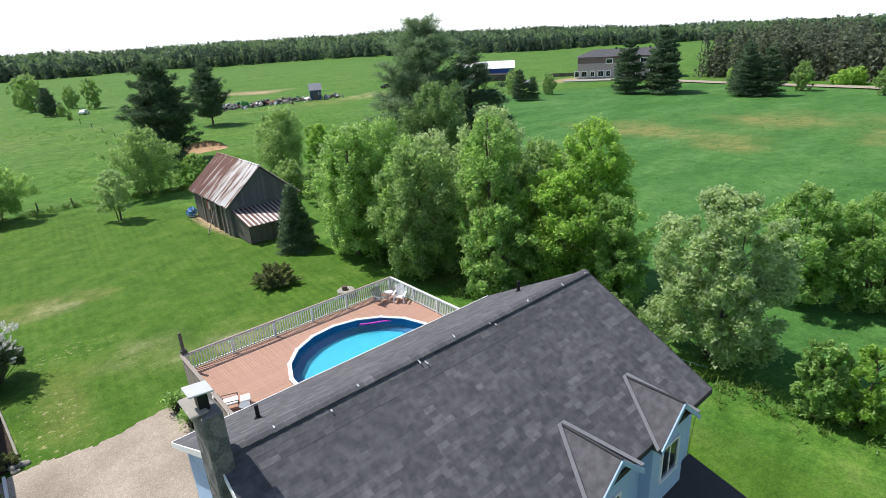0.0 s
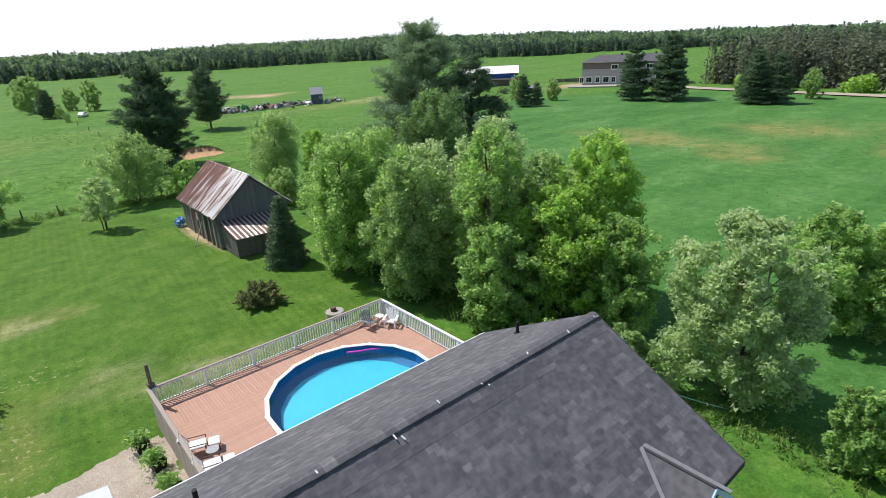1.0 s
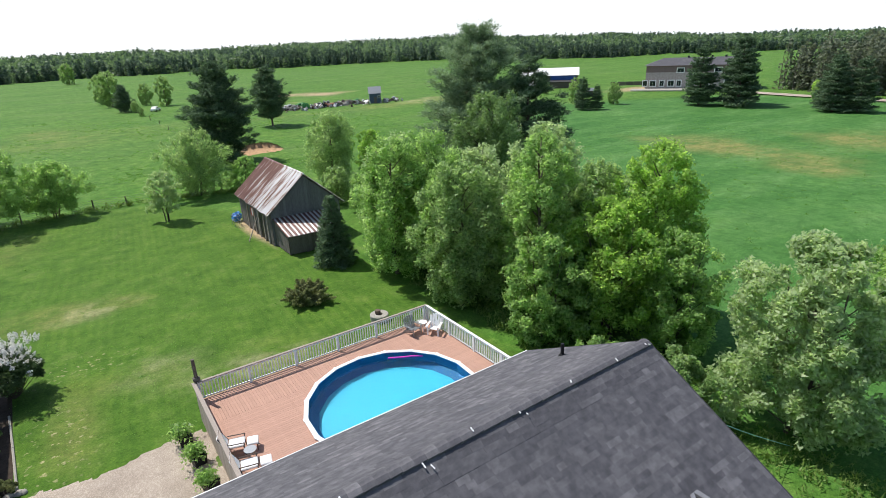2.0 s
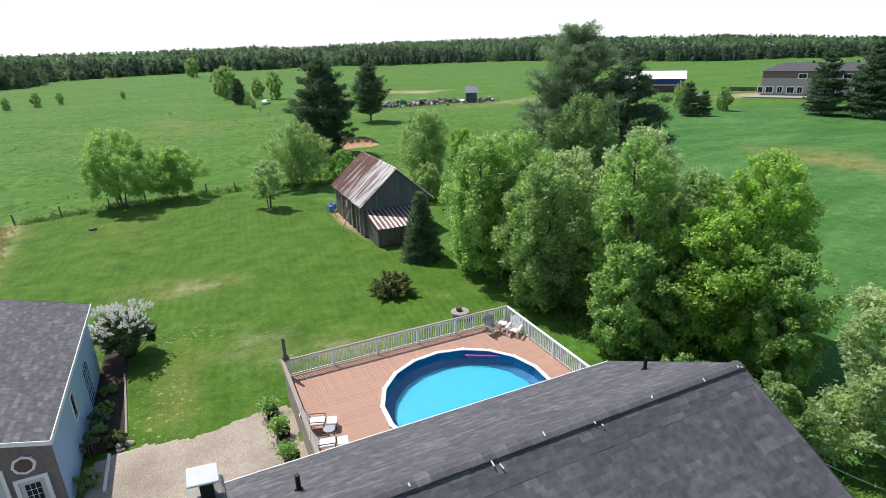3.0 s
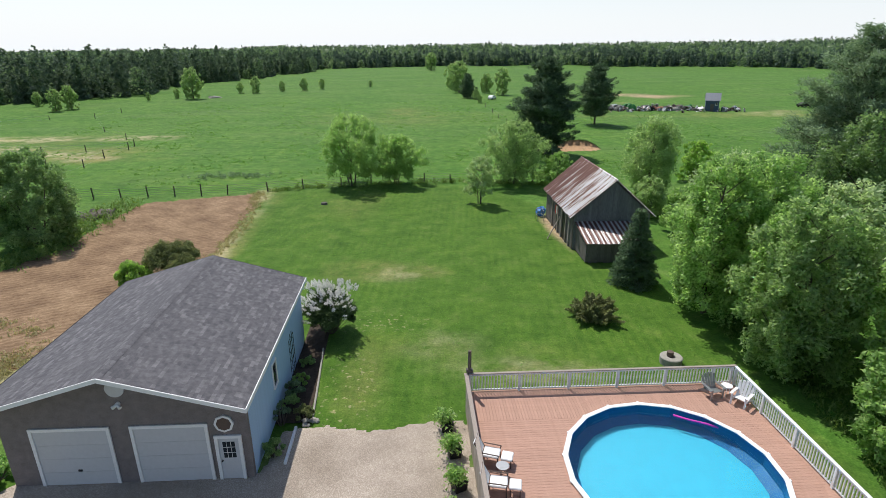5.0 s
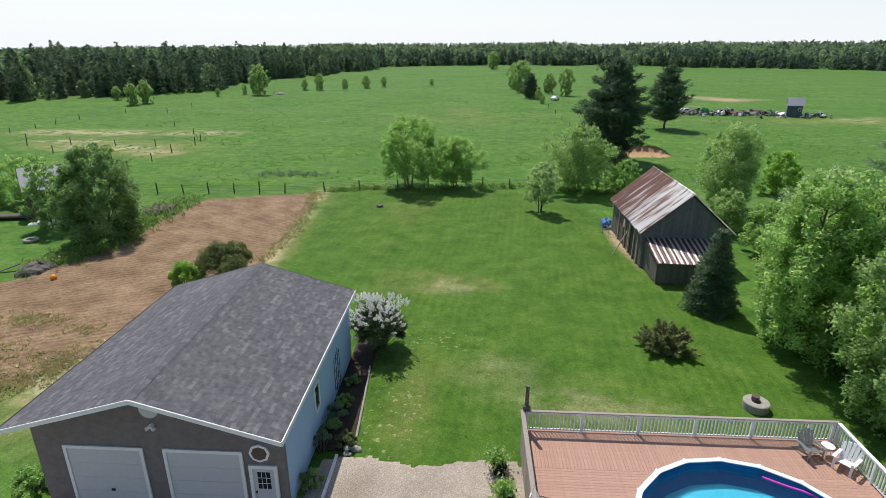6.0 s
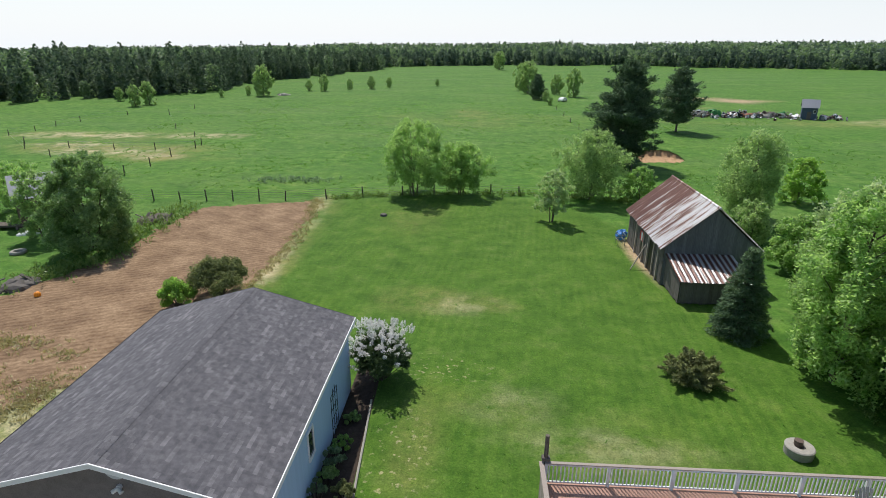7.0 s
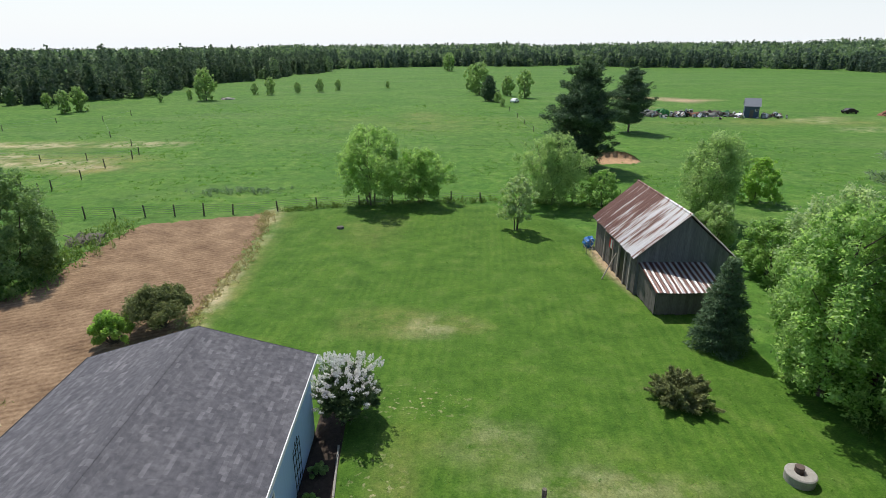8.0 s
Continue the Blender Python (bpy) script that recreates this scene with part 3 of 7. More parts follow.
LAWN = [(-14, 20), (-13.2, 66), (-14.0, 72.0), (-6, 75.5), (4, 77), (13.5, 73.5), (17.2, 66), (19, 62), (22, 44), (22.5, 34), (21.5, 12), (23, -10), (60, -60), (-60, -60), (-60, 20)]
PATCHES = [(0.6, 46.5, 3.6, 2.2, 0.75), (4.5, 45.8, 2.2, 0.9, 0.5), (8, 33, 4.5, 1.6, 0.2), (0.5, 31.5, 1.2, 3.6, 0.55), (3.5, 34.0, 2.2, 1.4, 0.35), (-3.5, 66, 3, 6, 0.3),
           (-13.2, 58, 1.2, 12, 0.8), (-15.2, 70, 1.6, 4, 0.8), (-17.0, 31.5, 2.6, 6, 0.95), (-21, 33, 6, 3.5, 0.9), (-13.4, 50, 1.0, 18, 0.85), (20.6, 22, 0.8, 4, 0.7), (11, 31, 6, 1.8, 0.2),
           (-62, 104, 20, 5, 0.95), (-49, 98, 9, 4.5, 0.95), (-72, 118, 24, 6, 0.55), (5, 150, 25, 14, 0.30), (95, 150, 30, 7, 0.6), (55, 150, 14, 5, 0.4), (88, 48, 7, 15, 1.0), (82, 34, 4, 6, 0.9), (108, 34, 9, 12, 0.9), (100, 19, 7, 4, 0.9), (114, 22, 6, 5, 0.6), (1.5, 166, 8, 10, 0.55)]
BARE = [(31.8, 102.0, 2.6, 2.2, 0.9), (80, 224, 12, 5, 0.85), (93, 210, 12, 5, 0.9), (72, 190, 12, 2.5, 0.6), (166, 124, 12, 5, 0.9), (110, 158, 14, 2.5, 0.6), (-50, 99, 5, 1.6, 0.35), (17.3, 56, 0.7, 6.0, 0.9), (19.6, 22, 0.5, 5, 0.5)]

CROP = [(27, -70), (27, 10), (37, 30), (50, 62), (80, 96), (120, 112), (168, 88), (165, -70)]
PALE = [(-60, 101, 11, 3.0, 1.0), (-52, 120, 7, 3.5, 0.9), (-49, 97, 4, 2.2, 1.0), (-76, 119, 14, 4, 0.9), (-70, 108, 9, 2.5, 0.9), (100, 153, 9, 3.0, 0.8), (108, 138, 12, 3.5, 0.8), (-13.5, 52, 0.9, 13, 1.0), (-15.2, 70.5, 1.5, 3.5, 1.0), (-17.2, 32.5, 2.4, 5.0, 1.0), (-22, 33, 6, 2.5, 0.8), (3.0, 46.0, 2.4, 1.6, 0.5), (9.5, 31.5, 5.0, 1.3, 0.3), (5.0, 34.5, 3.0, 1.6, 0.25), (-2.5, 24.0, 8, 1, 0.3)]
SPOTS = [(0.2, 30.5, 1.5, 3.6, 1.0), (1.2, 37.6, 2.4, 1.6, 0.9), (-1.0, 70.0, 4.0, 3.0, 0.3)]


def blots(px, py, spots, seed):
    m = np.zeros(px.shape)
    for i, (x, y, rx, ry, w) in enumerate(spots):
        wob = 0.25 * np.sin(px * 1.3 / math.sqrt(rx) + i) + 0.25 * np.cos(py * 1.1 / math.sqrt(ry) + 2 * i)
        d = np.hypot((px - x) / rx, (py - y) / ry) + wob * 0.6
        m = np.maximum(m, w * np.clip(1.35 - d, 0, 1))
    return m


def build_ground():
    xs, ys = spaced(-42, 42, 0.6, 2600, 1.07), spaced(-10, 84, 0.6, 2600, 1.07)
    gx, gy = np.meshgrid(xs, ys)
    px, py = gx.ravel(), gy.ravel()
    lawn = blur_mask(px, py, LAWN, 1.2, 1)
    z = hill(px, py) + (1 - lawn) * 0.05 * (np.sin(px * 1.7 + 2 * np.sin(py * 0.6)) * np.cos(py * 1.3))
    nx, ny = len(xs), len(ys)
    i = np.arange(nx * ny).reshape(ny, nx)
    f = np.stack([i[:-1, :-1], i[:-1, 1:], i[1:, 1:], i[1:, :-1]], -1).reshape(-1, 4)
    me = bpy.data.meshes.new("ground")
    me.from_pydata(np.stack([px, py, z], 1).tolist(), [], f.tolist())
    for name, val in (("lawn", lawn), ("dry", blots(px, py, PATCHES, 1)), ("bare", blots(px, py, BARE, 2)), ("spot", blots(px, py, SPOTS, 3)), ("pale", blots(px, py, PALE, 4)), ("crop", blur_mask(px, py, CROP, 3.0, 5))):
        me.attributes.new(name, "FLOAT", "POINT").data.foreach_set("value", val.astype(np.float32))
    me.shade_smooth()
    me.materials.append(MAT["ground"])
    return tagged(new("ground", me), "mown green lawn running into rough green pasture", "ground", kind="structure")


build_ground()


def sheet(name, poly, z, material, label, category, step=0.5, edge=0.4, relief=0.0, seed=1):
    """A thin uneven layer on the ground with a ragged outline."""
    rng = np.random.default_rng(seed)
    bm = bmesh.new()
    xs = np.arange(min(p[0] for p in poly) - 1, max(p[0] for p in poly) + 1, step)
    ys = np.arange(min(p[1] for p in poly) - 1, max(p[1] for p in poly) + 1, step)
    gx, gy = np.meshgrid(xs, ys)
    wx = gx + edge * (np.sin(gy * 1.9) * 0.5 + np.sin(gy * 4.7 + 1) * 0.4)
    wy = gy + edge * (np.sin(gx * 1.7) * 0.5 + np.sin(gx * 5.1 + 2) * 0.4)
    keep = inside(wx, wy, poly)
    vs = {}

    def vert(a, b):
        if (a, b) not in vs:
            x, y = xs[0] + a * step, ys[0] + b * step
            j = step * 0.22
            hz = relief * (math.sin(x * 2.1 + y * 4.0) * 0.5 + rng.uniform(-0.6, 0.6))
            rim = not keep[max(b - 1, 0):b + 1, max(a - 1, 0):a + 1].all()
            vs[a, b] = bm.verts.new((x + rng.uniform(-j, j), y + rng.uniform(-j, j), -0.02 if rim else z + hz))
        return vs[a, b]
    for b in range(len(ys) - 1):
        for a in range(len(xs) - 1):
            if keep[b, a]:
                bm.faces.new((vert(a, b), vert(a + 1, b), vert(a + 1, b + 1), vert(a, b + 1)))
    ob = new(name, mesh_of(name, bm, material))
    ob.data.shade_smooth()
    return tagged(ob, label, category, kind="structure")


SOIL = [(-27.8, 68.7), (-16.4, 72.4), (-14.4, 67), (-13.8, 43), (-15.6, 38.5), (-17.4, 35.6), (-19.2, 32.4), (-21.4, 30.6), (-26.0, 29.4), (-40, 27), (-40, 37), (-31, 45), (-28.0, 53.5), (-28.5, 60)]
sheet("soil_bed", SOIL, 0.085, "soil", "freshly tilled brown vegetable plot with faint furrows", "garden plot", 0.28, 0.35, 0.025)


def sand_bank():
    """A small dug-out bank: a bare sandy scarp under a lip of turf that runs back into the pasture."""
    prof_sand = [(-3.4, 0.06), (-2.2, 0.16), (-1.2, 0.42), (-0.5, 0.62), (-0.15, 1.15), (0.1, 1.42)]
    prof_turf = [(-0.12, 1.46), (0.25, 1.60), (1.6, 1.42), (3.6, 0.85), (6.5, -0.08)]
    for name, prof, mat, label, cat in (("sand_bank", prof_sand, "sand", "orange sandy bank dug into the pasture", "sand"), ("bank_turf", prof_turf, "ground", "grassy lip above the sandy bank", "grass bank")):
        bm = bmesh.new()
        rows = []
        n = 30
        for i in range(n + 1):
            u = i / n * 2 - 1
            fall = max(0.0, 1 - abs(u) ** 3)
            bow = 1.6 * u * u + 0.25 * math.sin(i * 1.3) + 0.15 * math.sin(i * 3.1)
            rows.append([bm.verts.new((32.4 + 4.4 * u + 0.2 * math.sin(3 * d), 103.0 + d * (0.55 + 0.45 * fall) - bow, z * fall - 0.06 * (1 - fall) + 0.05 * noise.noise(Vector((i * 0.7, d * 2, 0))))) for d, z in prof])
        for a, b in zip(rows, rows[1:]):
            for k in range(len(prof) - 1):
                bm.faces.new((a[k], b[k], b[k + 1], a[k + 1]))
        ob = new(name, mesh_of(name, bm, mat))
        ob.data.shade_smooth()
        tagged(ob, label, cat, kind="structure")


sand_bank()
GRAVEL = [(-2.9, 26.7), (-1.2, 26.9), (1.5, 26.5), (3.2, 26.7), (4.4, 27.1), (5.9, 26.9), (5.9, 10), (-17, 10), (-17, 22.0), (-13, 23.9), (-3.1, 23.9)]
sheet("gravel_drive", GRAVEL, 0.05, "gravel", "pale grey-brown gravel parking area beside the house", "gravel", 0.16, 0.13, 0.008)


# ---- shingled roofs ----
def shingle_slope(owner, origin, along, down, length, run, seed, joined_material="shingle", pieces=0, course=0.15, skip=None):
    """Lapped courses of shingle tabs over one slope: the first few hundred as pieces, the rest in one mesh."""
    rng = np.random.default_rng(seed)
    o, a, d = Vector(origin), Vector(along).normalized(), Vector(down).normalized()
    nrm = a.cross(d).normalized()
    if nrm.z < 0:
        nrm = -nrm
    n = int(run / course)
    course = run / n
    widths = (0.24, 0.33, 0.46, 0.62)
    shared = []
    for w in widths:
        bm = bmesh.new()
        box(bm, 0, w - 0.002, 0, course * 1.03, -0.008, 0.0015)
        shared.append(mesh_of("shingle", bm, "shingle_piece"))
    verts, faces, made = [], [], 0
    basis = Matrix((a, d, nrm)).transposed().to_4x4()
    tilt = Matrix.Rotation(radians(0.5), 4, "X")
    for k in range(n):
        x = -rng.uniform(0, 0.4)
        while x < length - 0.02:
            i = int(rng.integers(0, 4))
            w = widths[i]
            x0, x1 = max(x, 0.0), min(x + w, length)
            x += w
            if x1 - x0 < 0.05 or (skip and skip(x0, x1, (k + 0.5) * course)):
                continue
            thick = 0.010 + rng.uniform(0, 0.010)
            if made < pieces and x1 - x0 > w - 0.001:
                ob = new("shingle", shared[i])
                ob.parent = owner
                ob.matrix_basis = Matrix.Translation(o + a * x0 + d * (k * course) + nrm * (0.004 + rng.uniform(0, 0.004))) @ basis @ tilt
                made += 1
                continue
            b = len(verts)
            y0, y1 = k * course, (k + 1) * course + 0.01
            for yy, lift in ((y0, 0.004), (y1, 0.004 + thick * 0.12)):
                for xx in (x0, x1 - 0.002):
                    verts.append(o + a * xx + d * yy + nrm * lift)
            for xx in (x0, x1 - 0.002):
                verts.append(o + a * xx + d * y1 + nrm * 0.002)
            faces += [(b, b + 1, b + 3, b + 2), (b + 2, b + 3, b + 5, b + 4)]
    me = bpy.data.meshes.new("shingles")
    me.from_pydata([tuple(v) for v in verts], [], faces)
    me.update()
    me.materials.append(MAT[joined_material])
    ob = new("shingles", me)
    ob.parent = owner
    tagged(ob, kind="stuff")
    return ob


def ridge_caps(owner, a, b, drop, seed, skirt=0.04):
    """Bent cap shingles along a ridge from a to b."""
    rng = np.random.default_rng(seed)
    a, b = Vector(a), Vector(b)
    d = (b - a).normalized()
    side = Vector((-d.y, d.x, 0))
    n = int((b - a).length / 0.30)
    bm = bmesh.new()
    rows = []
    for s0, up in ((0.0, 0.022), (0.33, 0.05)):
        rows.append([bm.verts.new(d * s0 + side * s * 0.17 + Vector((0, 0, up - abs(s) * 0.17 * drop))) for s in (-1, -0.35, 0.35, 1)])
    for j in range(3):
        bm.faces.new((rows[0][j], rows[0][j + 1], rows[1][j + 1], rows[1][j]))
    end = [bm.verts.new(v.co - Vector((0, 0, skirt))) for v in rows[1]]
    for j in range(3):
        bm.faces.new((rows[1][j], rows[1][j + 1], end[j + 1], end[j]))
    for s, row in ((0, 0), (3, 3)):
        lo = [bm.verts.new(rows[q][s].co - Vector((0, 0, skirt))) for q in (0, 1)]
        bm.faces.new((rows[0][s], rows[1][s], lo[1], lo[0]))
    me = mesh_of("ridge_cap", bm, "shingle_piece")
    for i in range(n):
        ob = new("ridge_cap", me)
        ob.parent = owner
        ob.location = a + d * (i * 0.30) + Vector((0, 0, rng.uniform(0, 0.008)))


def siding(owner, material, x0, x1, y0, y1, z0, z1, axis, out, pitch=0.12):
    """Lapped boards over a wall face, each a piece. axis: the wall runs along x or y; out: +1 or -1 the way it faces."""
    n = max(1, int((z1 - z0) / pitch))
    h = (z1 - z0) / n
    bm = bmesh.new()
    if axis == "x":
        prism(bm, [(x0, y0, 0), (x0, y0 + out * 0.022, 0), (x0, y0 + out * 0.006, h), (x0, y0, h)], (x1 - x0, 0, 0))
    else:
        prism(bm, [(x0, y0, 0), (x0 + out * 0.022, y0, 0), (x0 + out * 0.006, y0, h), (x0, y0, h)], (0, y1 - y0, 0))
    me = mesh_of("siding_board", bm, material)
    for i in range(n):
        ob = new("siding_board", me)
        ob.parent, ob.location = owner, (0, 0, z0 + i * h)


def window(parent, centre, w, h, facing, frame_mat="white", bars=1, t=0.07):
    """A window part with a frame round a dark pane. facing: degrees of the outward normal from +x."""
    win = new("window")
    win.parent = parent
    win.matrix_basis = pose(*centre, 0, 0, facing - 90 + 180)
    bm = bmesh.new()
    for d in ((-w / 2 - t, w / 2 + t, -0.04, 0.05, h / 2, h / 2 + t), (-w / 2 - t, w / 2 + t, -0.06, 0.05, -h / 2 - t, -h / 2),
              (-w / 2 - t, -w / 2, -0.04, 0.05, -h / 2, h / 2), (w / 2, w / 2 + t, -0.04, 0.05, -h / 2, h / 2)):
        box(bm, *d)
    for i in range(bars):
        x = -w / 2 + w * (i + 1) / (bars + 1)
        box(bm, x - 0.02, x + 0.02, -0.02, 0.03, -h / 2, h / 2)
    part("window_frame", bm, frame_mat, win)
    boxed("pane", (-w / 2, w / 2, 0.0, 0.015, -h / 2, h / 2), "glass", win)
    return win


# ---- the house ----
HX0, HX1, HYR, HZR = 2.62, 15.58, 10.12, 8.88
HYN, HYS, HZE = 14.96, 5.45, 6.30
house = thing("house", "pale blue house with a dark grey shingled gable roof", "house")


def build_house():
    wx0, wx1, wy0, wy1 = HX0 + 0.25, HX1 - 0.30, HYS + 0.35, HYN - 0.45
    bm = bmesh.new()
    prism(bm, [(wx0, wy0, 0), (wx0, wy1, 0), (wx0, wy1, HZE - 0.05), (wx0, HYR, HZR - 0.28), (wx0, wy0, HZE - 0.05)], (0.2, 0, 0))
    prism(bm, [(wx1 - 0.2, wy0, 0), (wx1 - 0.2, wy1, 0), (wx1 - 0.2, wy1, HZE - 0.05), (wx1 - 0.2, HYR, HZR - 0.28), (wx1 - 0.2, wy0, HZE - 0.05)], (0.2, 0, 0))
    box(bm, wx0 + 0.2, wx1 - 0.2, wy0, wy0 + 0.2, 0, HZE - 0.05)
    box(bm, wx0 + 0.2, wx1 - 0.2, wy1 - 0.2, wy1, 0, HZE - 0.05)
    part("wall", bm, "blue", house)
    siding(house, "blue", wx0, 0, wy0, wy1, 0.3, HZE - 0.1, "y", -1)
    siding(house, "blue", wx0, wx1, wy1, 0, 1.2, HZE - 0.1, "x", 1)
    roof = new("roof")
    roof.parent = house
    th = 0.14
    for nm, ye in (("roof_deck", HYN), ("roof_deck", HYS)):
        bm = bmesh.new()
        prism(bm, [(HX0, HYR, HZR), (HX0, ye, HZE), (HX0, ye, HZE - th), (HX0, HYR, HZR - th)], (HX1 - HX0, 0, 0))
        part(nm, bm, "underlay", roof)
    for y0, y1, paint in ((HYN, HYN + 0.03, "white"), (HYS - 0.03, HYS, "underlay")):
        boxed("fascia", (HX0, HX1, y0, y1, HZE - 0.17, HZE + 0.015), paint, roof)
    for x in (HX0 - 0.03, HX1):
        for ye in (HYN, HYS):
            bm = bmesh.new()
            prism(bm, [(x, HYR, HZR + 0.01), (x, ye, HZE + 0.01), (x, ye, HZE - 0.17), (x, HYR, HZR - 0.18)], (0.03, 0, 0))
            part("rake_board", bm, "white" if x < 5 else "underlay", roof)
    run_n = math.hypot(HYN - HYR, HZR - HZE)
    run_s = math.hypot(HYR - HYS, HZR - HZE)
    shingle_slope(roof, (HX0, HYR, HZR), (1, 0, 0), (0, HYN - HYR, HZE - HZR), HX1 - HX0, run_n, 3, pieces=150)
    shingle_slope(roof, (HX0, HYR, HZR), (1, 0, 0), (0, HYS - HYR, HZE - HZR), HX1 - HX0, run_s, 4, pieces=150)
    ridge_caps(roof, (HX0, HYR, HZR + 0.03), (HX1, HYR, HZR + 0.03), 0.53, 5)
    # plumbing vents
    for x, y in ((14.68, 12.45), (4.25, 12.1)):
        zr = HZR - (y - HYR) * (HZR - HZE) / (HYN - HYR)
        bm = bmesh.new()
        tube(bm, (x, y, zr - 0.1), (x, y, zr + 0.42), 0.055, 0.055, 12)
        tube(bm, (x, y, zr - 0.02), (x, y, zr + 0.07), 0.12, 0.06, 12)
        part("vent_pipe", bm, "black", house, "black plumbing vent pipe")


    # pale flecks and nail strips along the ridge
    rng = np.random.default_rng(44)
    for x in (3.9, 5.2, 6.1, 7.9, 8.05, 9.3, 10.6, 10.75, 12.4, 14.1, 15.35, 15.45):
        bm = bmesh.new()
        y = HYR - rng.uniform(0.02, 0.32)
        zr = HZR - abs(y - HYR) * (HZR - HZE) / (HYR - HYS)
        box(bm, -0.016, 0.016, -rng.uniform(0.02, 0.10), 0.03, 0.0, 0.012, Matrix.Translation((x, y, zr + 0.075)) @ Matrix.Rotation(rng.normal() * 0.5, 4, "Z") @ Matrix.Rotation(radians(28), 4, "X"))
        part("ridge_fleck", bm, "white", roof, "pale fleck on the ridge")


build_house()


def dormer(xc, zlow):
    """A gabled dormer on the south slope with a blue front and a tall window."""
    d = new("dormer")
    d.parent = house
    k = (HZR - HZE) / (HYR - HYS)
    yf, half, zr = HYS - 0.28, 1.08, 7.16
    ze = 6.18
    yb = HYR - (HZR - zr) / k
    yeb = max(yf + 0.2, HYR - (HZR - ze) / k)
    bm = bmesh.new()
    w = half - 0.15
    yw = HYS + 0.02
    prism(bm, [(xc - w, yw, zlow), (xc + w, yw, zlow), (xc + w, yw, ze - 0.02), (xc, yw, zr - 0.12), (xc - w, yw, ze - 0.02)], (0, 0.12, 0))
    for s in (-1, 1):
        x = xc + s * w
        box(bm, min(x, x - s * 0.1), max(x, x - s * 0.1), yw + 0.12, HYS + 0.36, zlow, ze - 0.02)
    part("wall", bm, "blue", d)
    for s in (-1, 1):
        bm = bmesh.new()
        xe = xc + s * half
        v = [bm.verts.new(p) for p in ((xc, yf, zr), (xe, yf, ze), (xe, yeb + 0.1, ze), (xc, yb, zr))]
        v2 = [bm.verts.new(Vector(p.co) - Vector((0, 0, 0.10))) for p in v]
        bm.faces.new(v)
        bm.faces.new(v2[::-1])
        for i in range(4):
            bm.faces.new((v[i], v[(i + 1) % 4], v2[(i + 1) % 4], v2[i]))
        part("dormer_roof", bm, "shingle", d)
        bm = bmesh.new()
        ya = HYR - (HZR - ze) / k
        prism(bm, [(xe, ya, ze + 0.035), (xe + s * 0.13, ya, ze + 0.035), (xc + s * 0.13, yb, zr + 0.035), (xc, yb, zr + 0.035)], (0, 0, 0.03))
        part("valley_flashing", bm, "flashing", d, "pale metal valley flashing")
        bm = bmesh.new()
        prism(bm, [(xc, yf - 0.02, zr + 0.01), (xe, yf - 0.02, ze + 0.01), (xe, yf - 0.02, ze - 0.16), (xc, yf - 0.02, zr - 0.16)], (0, 0.04, 0))
        part("barge_board", bm, "blue", d)
    bm = bmesh.new()
    tube(bm, (xc, yf, zr + 0.01), (xc, yb, zr + 0.01), 0.035, 0.035, 8)
    part("dormer_ridge", bm, "underlay", d)
    window(d, (xc, HYS + 0.0, 5.12), 0.85, 1.05, -90)


for xd in (13.22, 10.18):
    dormer(xd, 3.7)


def build_porch():
    bm = bmesh.new()
    prism(bm, [(HX0 + 2, HYS + 0.33, 3.75), (HX0 + 2, HYS - 2.0, 3.1), (HX0 + 2, HYS - 2.0, 2.95), (HX0 + 2, HYS + 0.33, 3.6)], (HX1 - HX0 - 2.2, 0, 0))
    part("porch_roof", bm, "underlay", house, "dark shingled porch roof")
    for x in (HX0 + 2.3, 9.0, HX1 - 0.6):
        boxed("porch_post", (x - 0.07, x + 0.07, HYS - 1.9, HYS - 1.76, 0, 3.0), "white", house)


build_porch()


def build_chimney():
    ch = new("chimney")
    ch.parent = house
    ch["label"] = "field-stone chimney with a pale metal rain cap"
    x0, x1, y0, y1 = 2.45, 2.87, 9.72, 10.60
    bm = bmesh.new()
    box(bm, x0, x1, y0, y1, 0, 10.10)
    part("masonry", bm, "stone", ch, bevel=0.04)
    bm = bmesh.new()
    box(bm, x0 - 0.16, x0 + 0.2, y0 + 0.12, y1 + 0.06, 10.102, 10.16)
    part("ledge", bm, "concrete", ch, bevel=0.02)
    bm = bmesh.new()
    box(bm, 2.52, 2.72, 9.98, 10.22, 10.10, 10.50)
    part("flue", bm, "black", ch)
    bm = bmesh.new()
    box(bm, -0.24, 0.24, -0.24, 0.24, 0, 0.04, Matrix.Translation((2.59, 10.10, 10.53)) @ Matrix.Rotation(radians(6), 4, "Y"))
    part("rain_cap", bm, "door_white", ch, "pale metal rain cap", bevel=0.012)


build_chimney()


# ---- the garage ----
GX0, GXR, GX1, GY0, GY1, GZR, GZE = -13.20, -8.06, -2.88, 22.75, 35.5, 5.62, 4.10
garage = thing("garage", "detached two-door garage with taupe front and pale blue sides", "garage")


